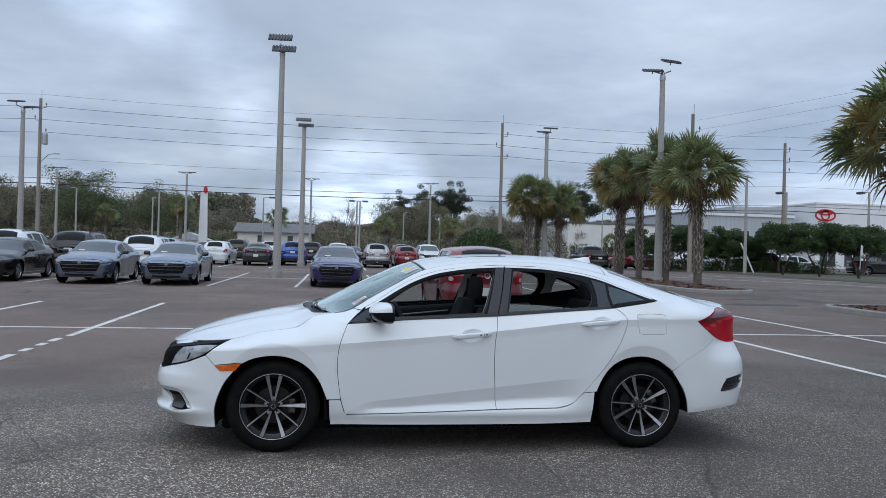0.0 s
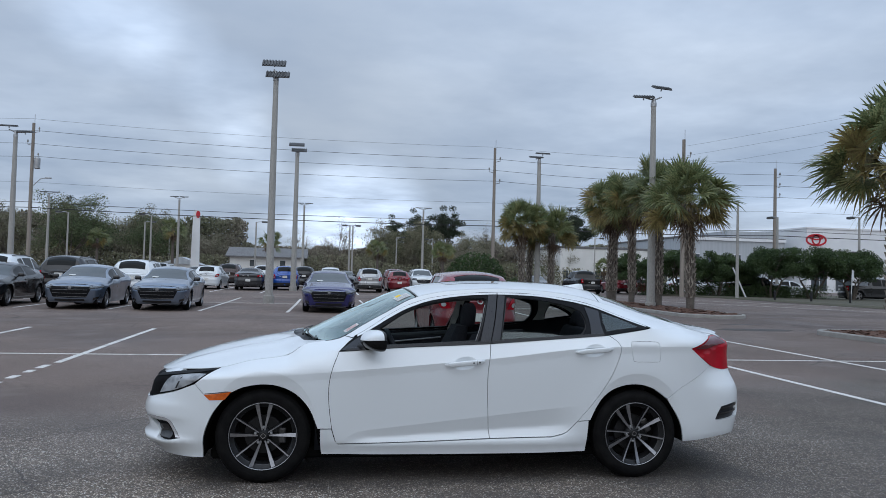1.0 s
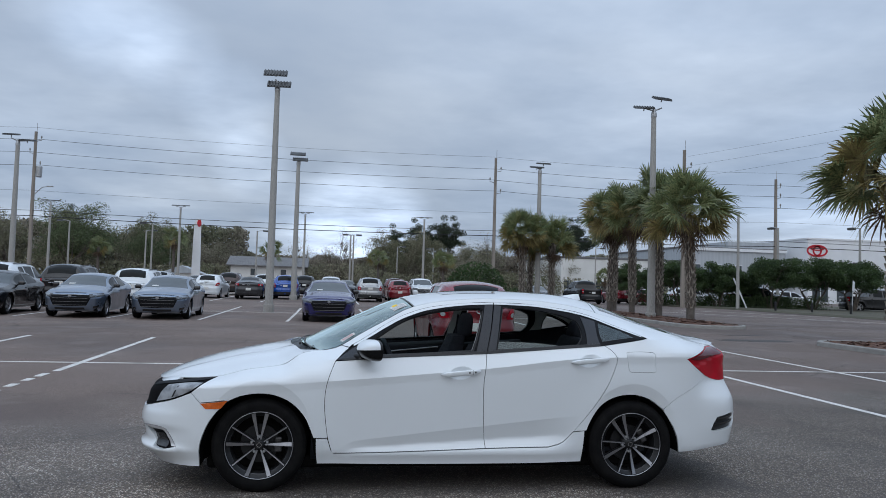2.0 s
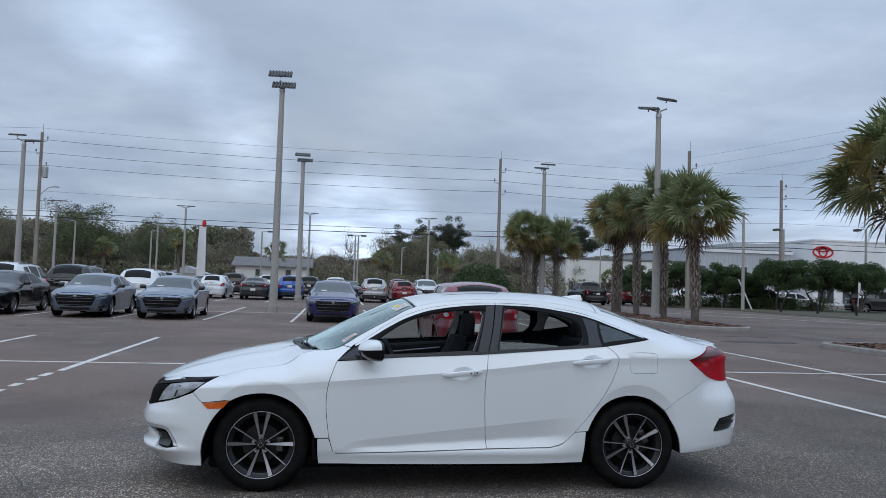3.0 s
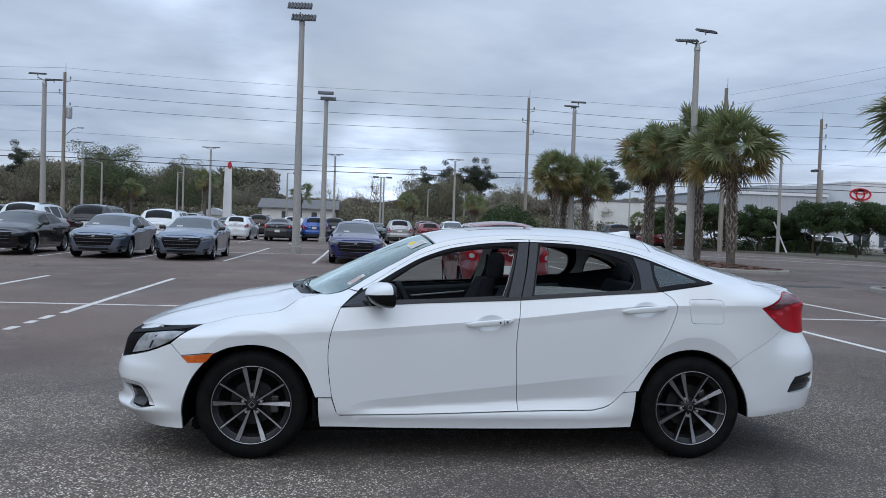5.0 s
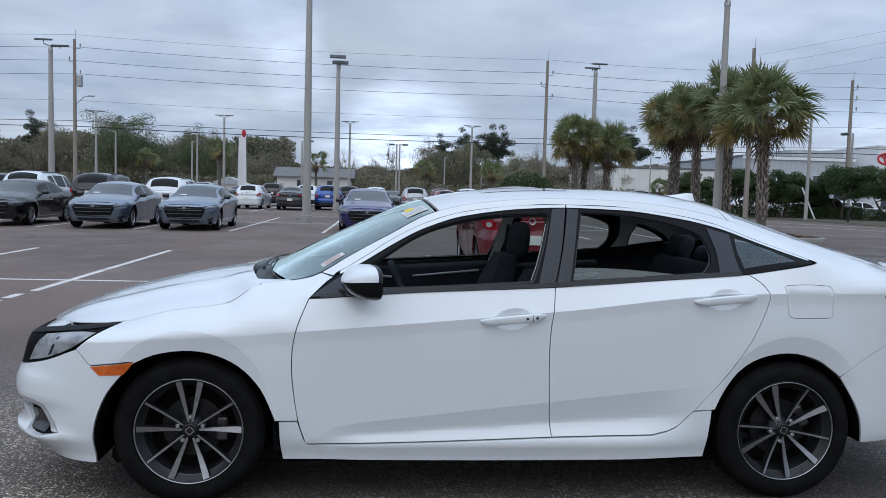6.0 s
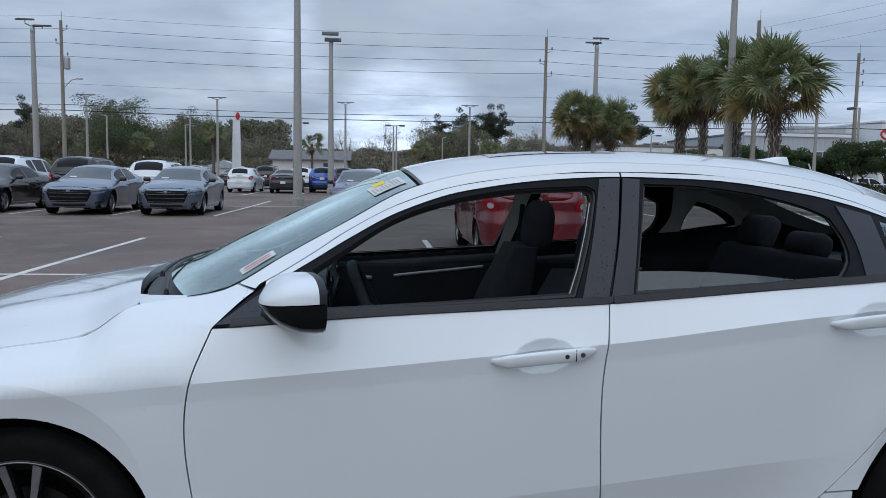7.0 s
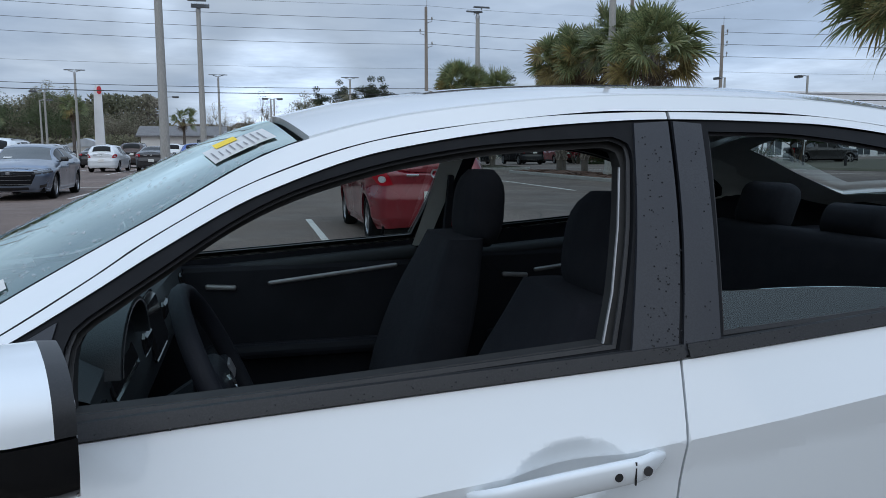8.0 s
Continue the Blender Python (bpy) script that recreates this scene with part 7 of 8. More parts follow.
damp_patch(12.1, 15.9, 1.25, .42, 1.0)
damp_patch(12.9, 18.4, .7, .25, 4.0)

# ---- lamp posts ----


# lamp heads and lenses: the shade of their undersides is put into the colour
HEAD_SHADED_GREY = material("shaded_grey_casting", (0.10, 0.105, 0.11), rough=0.5, metal=0.3, second=(0.07, 0.073, 0.077), scale=6)
SHADED_LENS = material("unlit_shaded_lens", (0.10, 0.11, 0.12), rough=0.3, second=(0.16, 0.17, 0.18), scale=9)


def lamp_post(x, y, height, heads, turn, base=.20, label="tall grey concrete lamp post with flat flood heads"):
    t = thing("lamp_post", pose(x, y, lot_z(y), 0, 0, turn), label, "lamp post", "lamp posts of the lot")
    part("post", tube(bmesh.new(), [(0, 0, -.1), (0, 0, height * .5), (0, 0, height - .35)], [base, base * .8, base * .6], 12), POLE_CONCRETE, t, smooth=True, angle=50)
    part("footing", lathe(bmesh.new(), [(0, .34), (base + .03, .34), (base + .05, .30), (base + .05, -.1), (0, -.1)], 16, "z"), CONCRETE, t)
    part("collar", lathe(bmesh.new(), [(0, height - .10), (base * .35, height - .10), (base * .70, height - .35), (base * .70, height - .5), (0, height - .5)], 12, "z"), GALV, t)
    for hx, hy, hz, tilt, spin in heads:
        h = new("flood_head")
        h.parent = t
        h.matrix_basis = pose(hx, hy, height + hz, tilt, 0, spin)
        part("housing", boxed((1.0, .36, .05), bevel=.012), HEAD_SHADED_GREY, h)
        for k in range(8):
            part("fin", boxed((.045, .33, .05), (-.44 + .126 * k, 0, .045)), HEAD_SHADED_GREY, h)
        part("lens_panel", boxed((.94, .30, .012), (0, 0, -.030)), SHADED_LENS, h)
        part("bracket", tube(bmesh.new(), [(0, 0, 0), (0, .0, -.16)], .03, 6), GALV, h)
    part("crossarm", tube(bmesh.new(), [(heads[0][0] * 1.0, heads[0][1], height - .02), (0, 0, height - .2), (heads[-1][0], heads[-1][1], height - .02 + heads[-1][2])], .035, 6), GALV, t)
    return t


lamp_post(-3.24, 27.2, 9.92, [(-.10, .0, .24, 52, 0), (.08, -.1, -.26, 52, 0)], -4, .175)
lamp_post(14.45, 28.8, 10.25, [(.42, 0, .42, 26, 8), (-.52, 0, -.08, 22, -12)], 4)
lamp_post(-2.95, 45.0, 9.4, [(-.05, 0, .22, 40, 0), (.12, -.1, -.16, 40, 0)], 0)
lamp_post(13.65, 45.6, 9.78, [(.25, 0, .20, 12, 0), (-.22, 0, -.08, 12, 0)], 0)
lamp_post(-20.5, 45.8, 9.8, [(-.42, 0, .2, 12, 0), (.55, 0, -.14, 12, 0)], 0)
for x, y in ((-33.4, 90), (-18.5, 89.5), (-3.7, 91.5), (11.5, 91.5)):
    lamp_post(x, y, 9.9, [(-.55, 0, .05, 8, 0), (.55, 0, .05, 8, 0)], 0, .18)


def street_lamp(x, y, height, turn=0, arm=.9):
    t = thing("street_lamp", pose(x, y, lot_z(y), 0, 0, turn), "slim grey street lamp with a single boxy head", "street lamp", "street lamps in the distance")
    part("post", tube(bmesh.new(), [(0, 0, -.1), (0, 0, height)], [.14, .09], 8), POLE_CONCRETE, t, smooth=True)
    part("arm", tube(bmesh.new(), [(0, 0, height - .05), (arm * .5, 0, height + .05), (arm, 0, height + .05)], .04, 6), GALV, t)
    part("head", boxed((.75, .40, .20), (arm + .2, 0, height + .03), bevel=.04), HEAD_SHADED_GREY, t)
    part("diffuser", boxed((.6, .3, .03), (arm + .2, 0, height - .08)), CLEAR_LENS, t)
    return t


for x, y, h, turn in ((-25.8, 104.8, 7.7, 0), (-21.9, 90.7, 7.7, 180), (-26.4, 125, 7.7, 0), (-25.4, 139, 7.7, 0), (-10.0, 96.7, 7.7, 0), (11.2, 124.5, 7.7, 0), (18.0, 128, 7.7, 180), (19.8, 133.5, 7.7, 180),
                      (-48.5, 149, 7.7, 0), (-31.5, 91, 7.7, 180), (40.5, 107, 7.7, 0), (40.0, 58.3, 7.4, 90), (46.0, 55.3, 7.4, 90), (-51.8, 136.7, 7.7, 0), (31.0, 49.6, 7.6, 180)):
    street_lamp(x, y, h, turn)
street_lamp(2.3, 97.6, 7.7, 0)
street_lamp(2.7, 97.6, 7.7, 180)

# ---- utility poles and cables ----


def utility_pole(x, y, height, arms, can=False):
    t = thing("utility_pole", pose(x, y, .2), "weathered wooden utility pole with insulators", "utility pole", "utility poles along the road")
    part("pole", tube(bmesh.new(), [(0, 0, -.3), (0, 0, height)], [.20, .13], 10), POLE_WOOD, t, smooth=True)
    part("lightning_rod", tube(bmesh.new(), [(.08, 0, height - .2), (.08, 0, height + .8)], .025, 5), GALV, t)
    for k, (z, dx) in enumerate(arms):
        part("insulator_arm", tube(bmesh.new(), [(0, 0, z - .25), (dx * .6, 0, z - .12), (dx, 0, z - .10), (dx, 0, z + .12)], .035, 6), GALV, t)
        part("insulator", lathe(bmesh.new(), [(0, z + .34), (.05, z + .33), (.05, z + .27), (.09, z + .25), (.05, z + .22), (.09, z + .18), (.05, z + .12), (0, z + .12)], 8, "z", (dx, 0, 0)), POLE_CONCRETE, t)
    if can:
        part("transformer", lathe(bmesh.new(), [(0, height - 3.2), (.22, height - 3.2), (.26, height - 3.3), (.26, height - 4.2), (.2, height - 4.25), (0, height - 4.25)], 14, "z", (.45, 0, 0)), GALV, t)
        part("hanger", tube(bmesh.new(), [(0, 0, height - 3.6), (.3, 0, height - 3.6)], .04, 6), GALV, t)
        part("lamp_bracket", tube(bmesh.new(), [(0, 0, height - 6.0), (.9, -.3, height - 5.2), (1.5, -.4, height - 5.1)], .035, 6), GALV, t)
        part("lamp_head", boxed((.55, .22, .12), (1.6, -.4, height - 5.1), bevel=.03), GALV, t)
    return t


utility_pole(-28.0, 69.4, 14.5, [(13.8, .5), (12.6, -.45), (11.4, .5)], True)
utility_pole(15.5, 68.0, 14.2, [(13.0, .55), (11.9, -.55), (10.8, .55)])
utility_pole(27.6, 52.0, 12.9, [(11.6, .6), (10.6, .6)])
utility_pole(42.1, 62.0, 12.6, [(11.9, .5), (10.9, .5), (9.9, .5)])
utility_pole(-74.0, 71.0, 14.2, [(13.8, .5), (12.6, -.45), (11.4, .5)])


def cable(a, b, sag, r=.016, name="overhead_cable"):
    a, b = Vector(a), Vector(b)
    pts = []
    n = 20
    for k in range(n + 1):
        t = k / n
        p = a.lerp(b, t)
        p.z -= sag * 4 * t * (1 - t)
        pts.append(p)
    return tagged(finish(tube(bmesh.new(), pts, r, 4), name, WIRE), "thin black overhead cable strung between poles", "cable", "overhead cables")


for zA, zB, dx in ((15.1, 14.5, 0), (14.0, 13.3, .5), (12.8, 12.2, -.5), (11.6, 11.1, .5)):
    cable((-28 + dx, 69.4, zA), (15.5 + dx, 68, zB), .35, .02 if dx else .012)
    cable((-74 + dx, 71, zA), (-28 + dx, 69.4, zA), .4, .02 if dx else .012)
    cable((15.5 + dx, 68, zB), (42.1 + dx, 62, zB - 1.1), .3, .02 if dx else .012)
    cable((42.1 + dx, 62, zB - 1.1), (95, 50, zB - .8), .5, .02 if dx else .012)
for z, r, dz in ((9.2, .012, -.3), (7.35, .03, -.25), (6.85, .045, -.25)):
    cable((-74, 71, z + .2), (-28, 69.3, z), .25, r)
    cable((-28, 69.3, z), (15.5, 67.9, z + dz), .22, r)
    cable((15.5, 67.9, z + dz), (42.1, 61.9, z - .6), .25, r)
    cable((42.1, 61.9, z - .6), (95, 50, z - .5), .4, r)
for z, k in ((12.6, 0), (11.8, 1), (10.8, 2)):
    cable((27.9, 52, z), (46, 24, z + 2.2 + .2 * k), .2, .007)

# ---- palms ----
def leafy(name, base, second, **kw):
    """A leaf surface that also lets light through."""
    m = material(name, base, second=second, **kw)
    nt = m.node_tree
    b = nt.nodes["Principled BSDF"]
    tr = nt.nodes.new("ShaderNodeBsdfTranslucent")
    mix = nt.nodes.new("ShaderNodeMixShader")
    mix.inputs[0].default_value = 0.45
    nt.links.new(b.inputs["Base Color"].links[0].from_socket, tr.inputs[0])
    nt.links.new(b.outputs[0], mix.inputs[1])
    nt.links.new(tr.outputs[0], mix.inputs[2])
    nt.links.new(mix.outputs[0], nt.nodes["Material Output"].inputs[0])
    return m


FROND = leafy("palm_frond", (0.215, 0.250, 0.120), (0.310, 0.305, 0.140), rough=0.45, scale=2.0, fine=(0.085, 0.125, 0.052), fine_scale=20, island=.30)
FROND_DRY = leafy("dry_palm_frond", (0.33, 0.27, 0.095), (0.21, 0.20, 0.075), rough=0.7, scale=2.0, fine=(0.18, 0.13, 0.06), fine_scale=25, island=.35)
FROND_DEAD = leafy("dead_palm_thatch", (0.19, 0.135, 0.095), (0.11, 0.078, 0.056), rough=0.95, scale=4.0, island=.4)
PALM_BARK = material("palm_bark", (0.115, 0.098, 0.085), rough=0.95, second=(0.060, 0.048, 0.04), scale=4, fine=(0.13, 0.115, 0.10), fine_scale=30, bump=0.8, bump_scale=30)
BOOT = material("palm_boot", (0.32, 0.29, 0.25), rough=0.95, second=(0.13, 0.105, 0.085), scale=5, island=.3, bump=0.6, bump_scale=30)


def fan_leaf(bm, base, direction, length, droop, rnd, blades=28):
    """A fan palm leaf: a bowed stalk and a fan of many thin stiff blades with hanging tips."""
    d = Vector(direction).normalized()
    stalk_end = base + d * length * rnd.uniform(.42, .66)
    stalk_end.z -= droop * .10
    side = d.cross(Vector((0, 0, 1)))
    side = side.normalized() if side.length > 1e-3 else Vector((1, 0, 0))
    side.rotate(Matrix.Rotation(rnd.uniform(-1.35, 1.35), 3, d))
    upv = side.cross(d).normalized()
    w = .014
    a = [bm.verts.new(base + side * w), bm.verts.new(base - side * w), bm.verts.new(stalk_end - side * w * .7), bm.verts.new(stalk_end + side * w * .7)]
    bm.faces.new(a)
    fd = (d - Vector((rnd.gauss(0, .16), rnd.gauss(0, .16), droop * .30))).normalized()
    fs = fd.cross(upv).normalized()
    fu = fs.cross(fd).normalized()
    wide = radians(rnd.uniform(92, 125))
    for k in range(blades):
        q = -1 + 2 * k / (blades - 1)
        ang = q * wide + rnd.uniform(-.04, .04)
        bd = (fd * math.cos(ang) + fs * math.sin(ang) + fu * (.30 * abs(q) + rnd.uniform(-.10, .10))).normalized()
        L = length * .45 * (1 - .30 * abs(q) ** 2) * rnd.uniform(.82, 1.10)
        bs = bd.cross(fu).normalized() * (.0175 * length)
        sag = L * (.03 + .17 * droop) * rnd.uniform(.2, 2.0)
        p0 = stalk_end
        p1 = stalk_end + bd * L * .45 + fu * .02
        p2 = stalk_end + bd * L * .76 - Vector((0, 0, .38 * sag))
        p3 = stalk_end + bd * L * .95 - Vector((0, 0, 1.1 * sag))
        v = [bm.verts.new(p) for p in (p0 - bs * .4, p1 - bs, p2 - bs * .6, p3, p2 + bs * .6, p1 + bs, p0 + bs * .4)]
        bm.faces.new((v[0], v[1], v[5], v[6]))
        bm.faces.new((v[1], v[2], v[4], v[5]))
        bm.faces.new((v[2], v[3], v[4]))


def palm(x, y, trunk_h, spread_r, seed, lean=(0, 0), boots=True, leaves=58, z0=None, label="sabal palm with a criss-cross trunk and shaggy fan crown", girth=.19, dry_share=.25):
    rnd = random.Random(seed)
    base_z = lot_z(y) + .12 if z0 is None else z0
    t = thing("palm_tree", pose(x, y, base_z, 0, 0, rnd.uniform(0, 360)), label, "palm tree", "palms of the lot")
    spine = [Vector((lean[0] * f * f, lean[1] * f * f, trunk_h * f)) for f in [k / 8 for k in range(9)]]
    part("trunk", tube(bmesh.new(), [(0, 0, -.15)] + spine, [girth * 1.25] + [girth * (1.1 - .25 * k / 8 + .05 * math.sin(k * 2.1)) for k in range(9)], 14), PALM_BARK, t, smooth=True)
    if boots:
        # old leaf bases: pairs of split stubs in two spirals
        rows = int(trunk_h * .86 / .21)
        bm = bmesh.new()
        box_count = 0
        for r in range(rows):
            f = .11 + .87 * r / rows
            c = spine[0].lerp(spine[-1], f)
            c.x, c.y = lean[0] * f * f, lean[1] * f * f
            n = 6
            for k in range(n):
                a = 2 * math.pi * (k + .5 * (r % 2)) / n + rnd.uniform(-.1, .1)
                out = Vector((math.cos(a), math.sin(a), 0))
                side = Vector((-math.sin(a), math.cos(a), 0))
                p = c + out * girth * 1.04
                for s in (-1, 1):
                    q0, q1 = p + side * s * .015, p + side * s * .088 + Vector((0, 0, .225)) + out * rnd.uniform(.035, .07)
                    w = side * .030
                    v = [bm.verts.new(u) for u in (q0 - w, q0 + w, q1 + w * .7, q1 - w * .7)]
                    v2 = [bm.verts.new(u + out * .028) for u in (q0 - w, q0 + w, q1 + w * .7, q1 - w * .7)]
                    bm.faces.new(v2)
                    for i in range(4):
                        j = (i + 1) % 4
                        bm.faces.new((v[i], v[j], v2[j], v2[i]))
        tagged(part("bark_stubble", bm, BOOT, t, "criss-cross stubs of old leaves"), kind="stuff")
    top = spine[-1]
    green, dry, dead = bmesh.new(), bmesh.new(), bmesh.new()
    for k in range(leaves):
        a = k * 2.39996 + rnd.uniform(-.25, .25)
        f = k / (leaves - 1)
        elev = math.asin(max(-1, min(1, .98 - 1.46 * f + rnd.uniform(-.15, .15))))
        d = Vector((math.cos(a) * math.cos(elev), math.sin(a) * math.cos(elev), math.sin(elev)))
        L = spread_r * rnd.uniform(.80, 1.04)
        target = green if f < 1 - dry_share or rnd.random() < .35 else dry
        fan_leaf(target, top + Vector((0, 0, rnd.uniform(-.25, .25))), d, L, .10 + .70 * f, rnd)
    for k in range(14):
        a = rnd.uniform(0, 6.28)
        elev = radians(rnd.uniform(-85, -50))
        d = Vector((math.cos(a) * math.cos(elev), math.sin(a) * math.cos(elev), math.sin(elev)))
        fan_leaf(dead, top + Vector((0, 0, -.15)), d, spread_r * rnd.uniform(.45, .75), 1.4, rnd, 12)
    part("crown", green, FROND, t, "green fan leaves")
    part("dry_leaves", dry, FROND_DRY, t, "yellowing lower leaves")
    part("thatch", dead, FROND_DEAD, t, "hanging brown thatch")
    return t


palm(14.85, 35.1, 5.2, 2.25, 11, (-.25, 0), girth=.15, dry_share=.65)
palm(15.40, 33.3, 5.35, 2.2, 12, (.1, .1), girth=.15, dry_share=.6)
palm(15.40, 30.0, 5.45, 2.25, 13, (-.1, .15), girth=.165, dry_share=.3)
palm(15.3, 26.5, 4.85, 2.45, 34, (.25, 0), girth=.165)
palm(15.7, 36.6, 4.9, 1.8, 19, (.2, 0), girth=.14)
palm(15.42, 14.3, 4.85, 2.5, 15, (0, 0), girth=.20, dry_share=.8, leaves=56)
palm(12.3, 44.6, 4.8, 2.2, 16, (.1, 0), girth=.17, dry_share=.4)
palm(13.4, 46.8, 4.7, 2.1, 17, (-.2, .2), girth=.16, dry_share=.4)
palm(14.6, 45.4, 4.3, 2.1, 18, (.1, 0), girth=.17)
for x, y, h, s in ((-20.5, 97, 6.4, 21), (-9.0, 108, 5.6, 22), (44.0, 112, 3.3, 23), (46.8, 113, 3.4, 24), (49.5, 112, 3.2, 25), (15.5, 100, 4.6, 26), (18, 118, 5.0, 27), (7.0, 110, 5.0, 28), (-34, 112, 5.5, 29), (-41, 120, 5.0, 30)):
    palm(x, y, h, 2.1, s, boots=False, leaves=28, z0=.28, label="distant palm with a ragged green crown")

# ---- trees ----
LEAF_DARK = leafy("dark_evergreen_leaf", (0.045, 0.078, 0.027), (0.075, 0.115, 0.040), rough=0.5, scale=.8, island=.45)
LEAF_OLIVE = leafy("olive_leaf", (0.185, 0.190, 0.115), (0.245, 0.220, 0.155), rough=0.8, scale=.2, island=.5)
LEAF_BROWN = leafy("winter_brown_leaf", (0.285, 0.250, 0.200), (0.180, 0.185, 0.120), rough=0.9, scale=.10, island=.5)
LEAF_PINE = leafy("pine_needles", (0.040, 0.056, 0.034), (0.058, 0.070, 0.042), rough=0.8, scale=.7, island=.4)
BARK = material("grey_bark", (0.13, 0.11, 0.09), rough=0.95, second=(0.08, 0.065, 0.055), scale=5, bump=0.7, bump_scale=25)


def leaf(bm, p, size, rnd):
    n = Vector((rnd.gauss(0, 1), rnd.gauss(0, 1), rnd.gauss(.5, .8))).normalized()
    t = n.orthogonal().normalized()
    t.rotate(Matrix.Rotation(rnd.uniform(0, 6.28), 3, n))
    s = n.cross(t)
    a, b = size * rnd.uniform(.7, 1.3), size * rnd.uniform(.35, .6)
    bm.faces.new([bm.verts.new(p + q) for q in (t * a, s * b + n * b * .3, -t * a, -s * b + n * b * .3)])


def tree_model(name, height, width, leaf_mat, seed, leaves=1500, size=.24, trunk_share=.35, clumps=26, bare=0, flat=.8, trunk_r=.22, stems=1, clump_r=.13):
    rnd = random.Random(seed)
    t = new(name)
    bm = bmesh.new()
    centres = []
    for s in range(stems):
        a0 = 2 * math.pi * s / stems + rnd.uniform(-.4, .4)
        off = Vector((math.cos(a0), math.sin(a0), 0)) * (.10 * width if stems > 1 else 0)
        fork = Vector((rnd.uniform(-.2, .2) + off.x * 2.0, rnd.uniform(-.2, .2) + off.y * 2.0, height * trunk_share))
        tube(bm, [off * .4 + Vector((0, 0, -.2)), off + Vector((0, 0, height * trunk_share * .5)), fork], [trunk_r * 1.2, trunk_r * .9, trunk_r * .7], 7)
        for k in range(max(3, 7 // stems)):
            a = rnd.uniform(0, 6.28)
            r = width * .5 * rnd.uniform(.35, .95)
            z = height * rnd.uniform(trunk_share + .15, .97)
            r *= math.sqrt(max(.1, 1 - ((z / height - .62) / .42) ** 2))
            end = Vector((r * math.cos(a), r * math.sin(a), z))
            mid = fork.lerp(end, .5) + Vector((0, 0, -.06 * height * rnd.random()))
            tube(bm, [fork, mid, end], [trunk_r * .5, trunk_r * .3, trunk_r * .10], 5)
            centres.append(end)
            for _ in range(3 + bare):
                e2 = mid.lerp(end, rnd.uniform(.2, .9)) + Vector((rnd.gauss(0, 1), rnd.gauss(0, 1), rnd.gauss(.4, .7))) * width * .13
                tube(bm, [mid.lerp(end, .4), e2], [trunk_r * .16, trunk_r * .05], 4, caps=False)
                centres.append(e2)
    part("trunk", bm, BARK, t, smooth=True)
    while len(centres) < clumps:
        a, r = rnd.uniform(0, 6.28), width * .5 * math.sqrt(rnd.random())
        z = height * (trunk_share + (1 - trunk_share) * rnd.uniform(.15, 1) * math.sqrt(max(.05, 1 - (2 * r / width) ** 2 * .8)))
        centres.append(Vector((r * math.cos(a), r * math.sin(a), z)))
    bm = bmesh.new()
    for _ in range(leaves):
        c = rnd.choice(centres)
        q = Vector((rnd.gauss(0, 1), rnd.gauss(0, 1), rnd.gauss(0, 1)))
        q = q.normalized() * (rnd.random() ** .45)
        q = Vector((q.x, q.y, q.z * flat)) * width * clump_r
        leaf(bm, c + q, size, rnd)
    part("crown", bm, leaf_mat, t)
    return t


FAR_GREEN = leafy("dull_green_leaf", (0.095, 0.125, 0.060), (0.145, 0.150, 0.085), rough=0.8, scale=.2, island=.5)
TREES = {
    "oak": tree_model("broadleaf_tree", 11, 10, LEAF_OLIVE, 41, 7000, .155, .26, 70, 1),
    "oak2": tree_model("broadleaf_tree", 12, 11, FAR_GREEN, 42, 7000, .155, .24, 70, 1),
    "bare": tree_model("bare_tree", 12, 9, LEAF_BROWN, 43, 1500, .11, .28, 30, 8),
    "brown": tree_model("winter_tree", 10, 9, LEAF_BROWN, 44, 5000, .14, .26, 60, 3),
    "pine": tree_model("pine_tree", 15, 7, LEAF_PINE, 45, 7500, .15, .50, 40, 2, .75),
}
TREE_WORDS = {"oak": ("broadleaf_tree", "olive-green broadleaf tree at the edge of the woods"), "oak2": ("broadleaf_tree", "dark green broadleaf tree at the edge of the woods"), "bare": ("bare_tree", "nearly leafless winter tree with thin branches"),
              "brown": ("winter_tree", "brown winter tree with thinning leaves"), "pine": ("pine_tree", "tall dark pine with a high open crown")}


def plant(kind, x, y, size, turn):
    ob = copy_thing(TREES[kind], pose(x, y, .28, 0, 0, turn) )
    ob.name = TREE_WORDS[kind][0]
    ob.scale = (size, size, size)
    return tagged(ob, TREE_WORDS[kind][1], "tree", "trees beyond the lot")


rnd = random.Random(77)
for k in range(46):
    x = -100 + 3.1 * k + rnd.uniform(-1.5, 1.5)
    y = 128 + rnd.uniform(-12, 16)
    if -17 < x < 6:
        kind, size = rnd.choice((("bare", .75), ("oak", .62), ("brown", .62))), 1
        plant(kind[0], x, y + 8, kind[1] * rnd.uniform(.9, 1.1), rnd.uniform(0, 360))
        continue
    kind = rnd.choice(("oak", "oak2", "brown", "brown", "bare", "oak"))
    plant(kind, x, y, rnd.uniform(.82, 1.05) * (1.05 if x < -17 else .92), rnd.uniform(0, 360))
for x, y, s in ((17.5, 150, .95), (21, 146, .98), (24, 150, 1.0), (13.5, 146, .85), (48, 142, 1.0), (51, 146, 1.02), (45.5, 148, .95), (-47, 140, .9), (-60, 138, .9)):
    plant("pine", x, y, s, rnd.uniform(0, 360))
for x, y, s in ((1.0, 125, .85), (-4.5, 122, .7), (26.5, 120, .7)):
    plant("bare", x, y, s, rnd.uniform(0, 360))

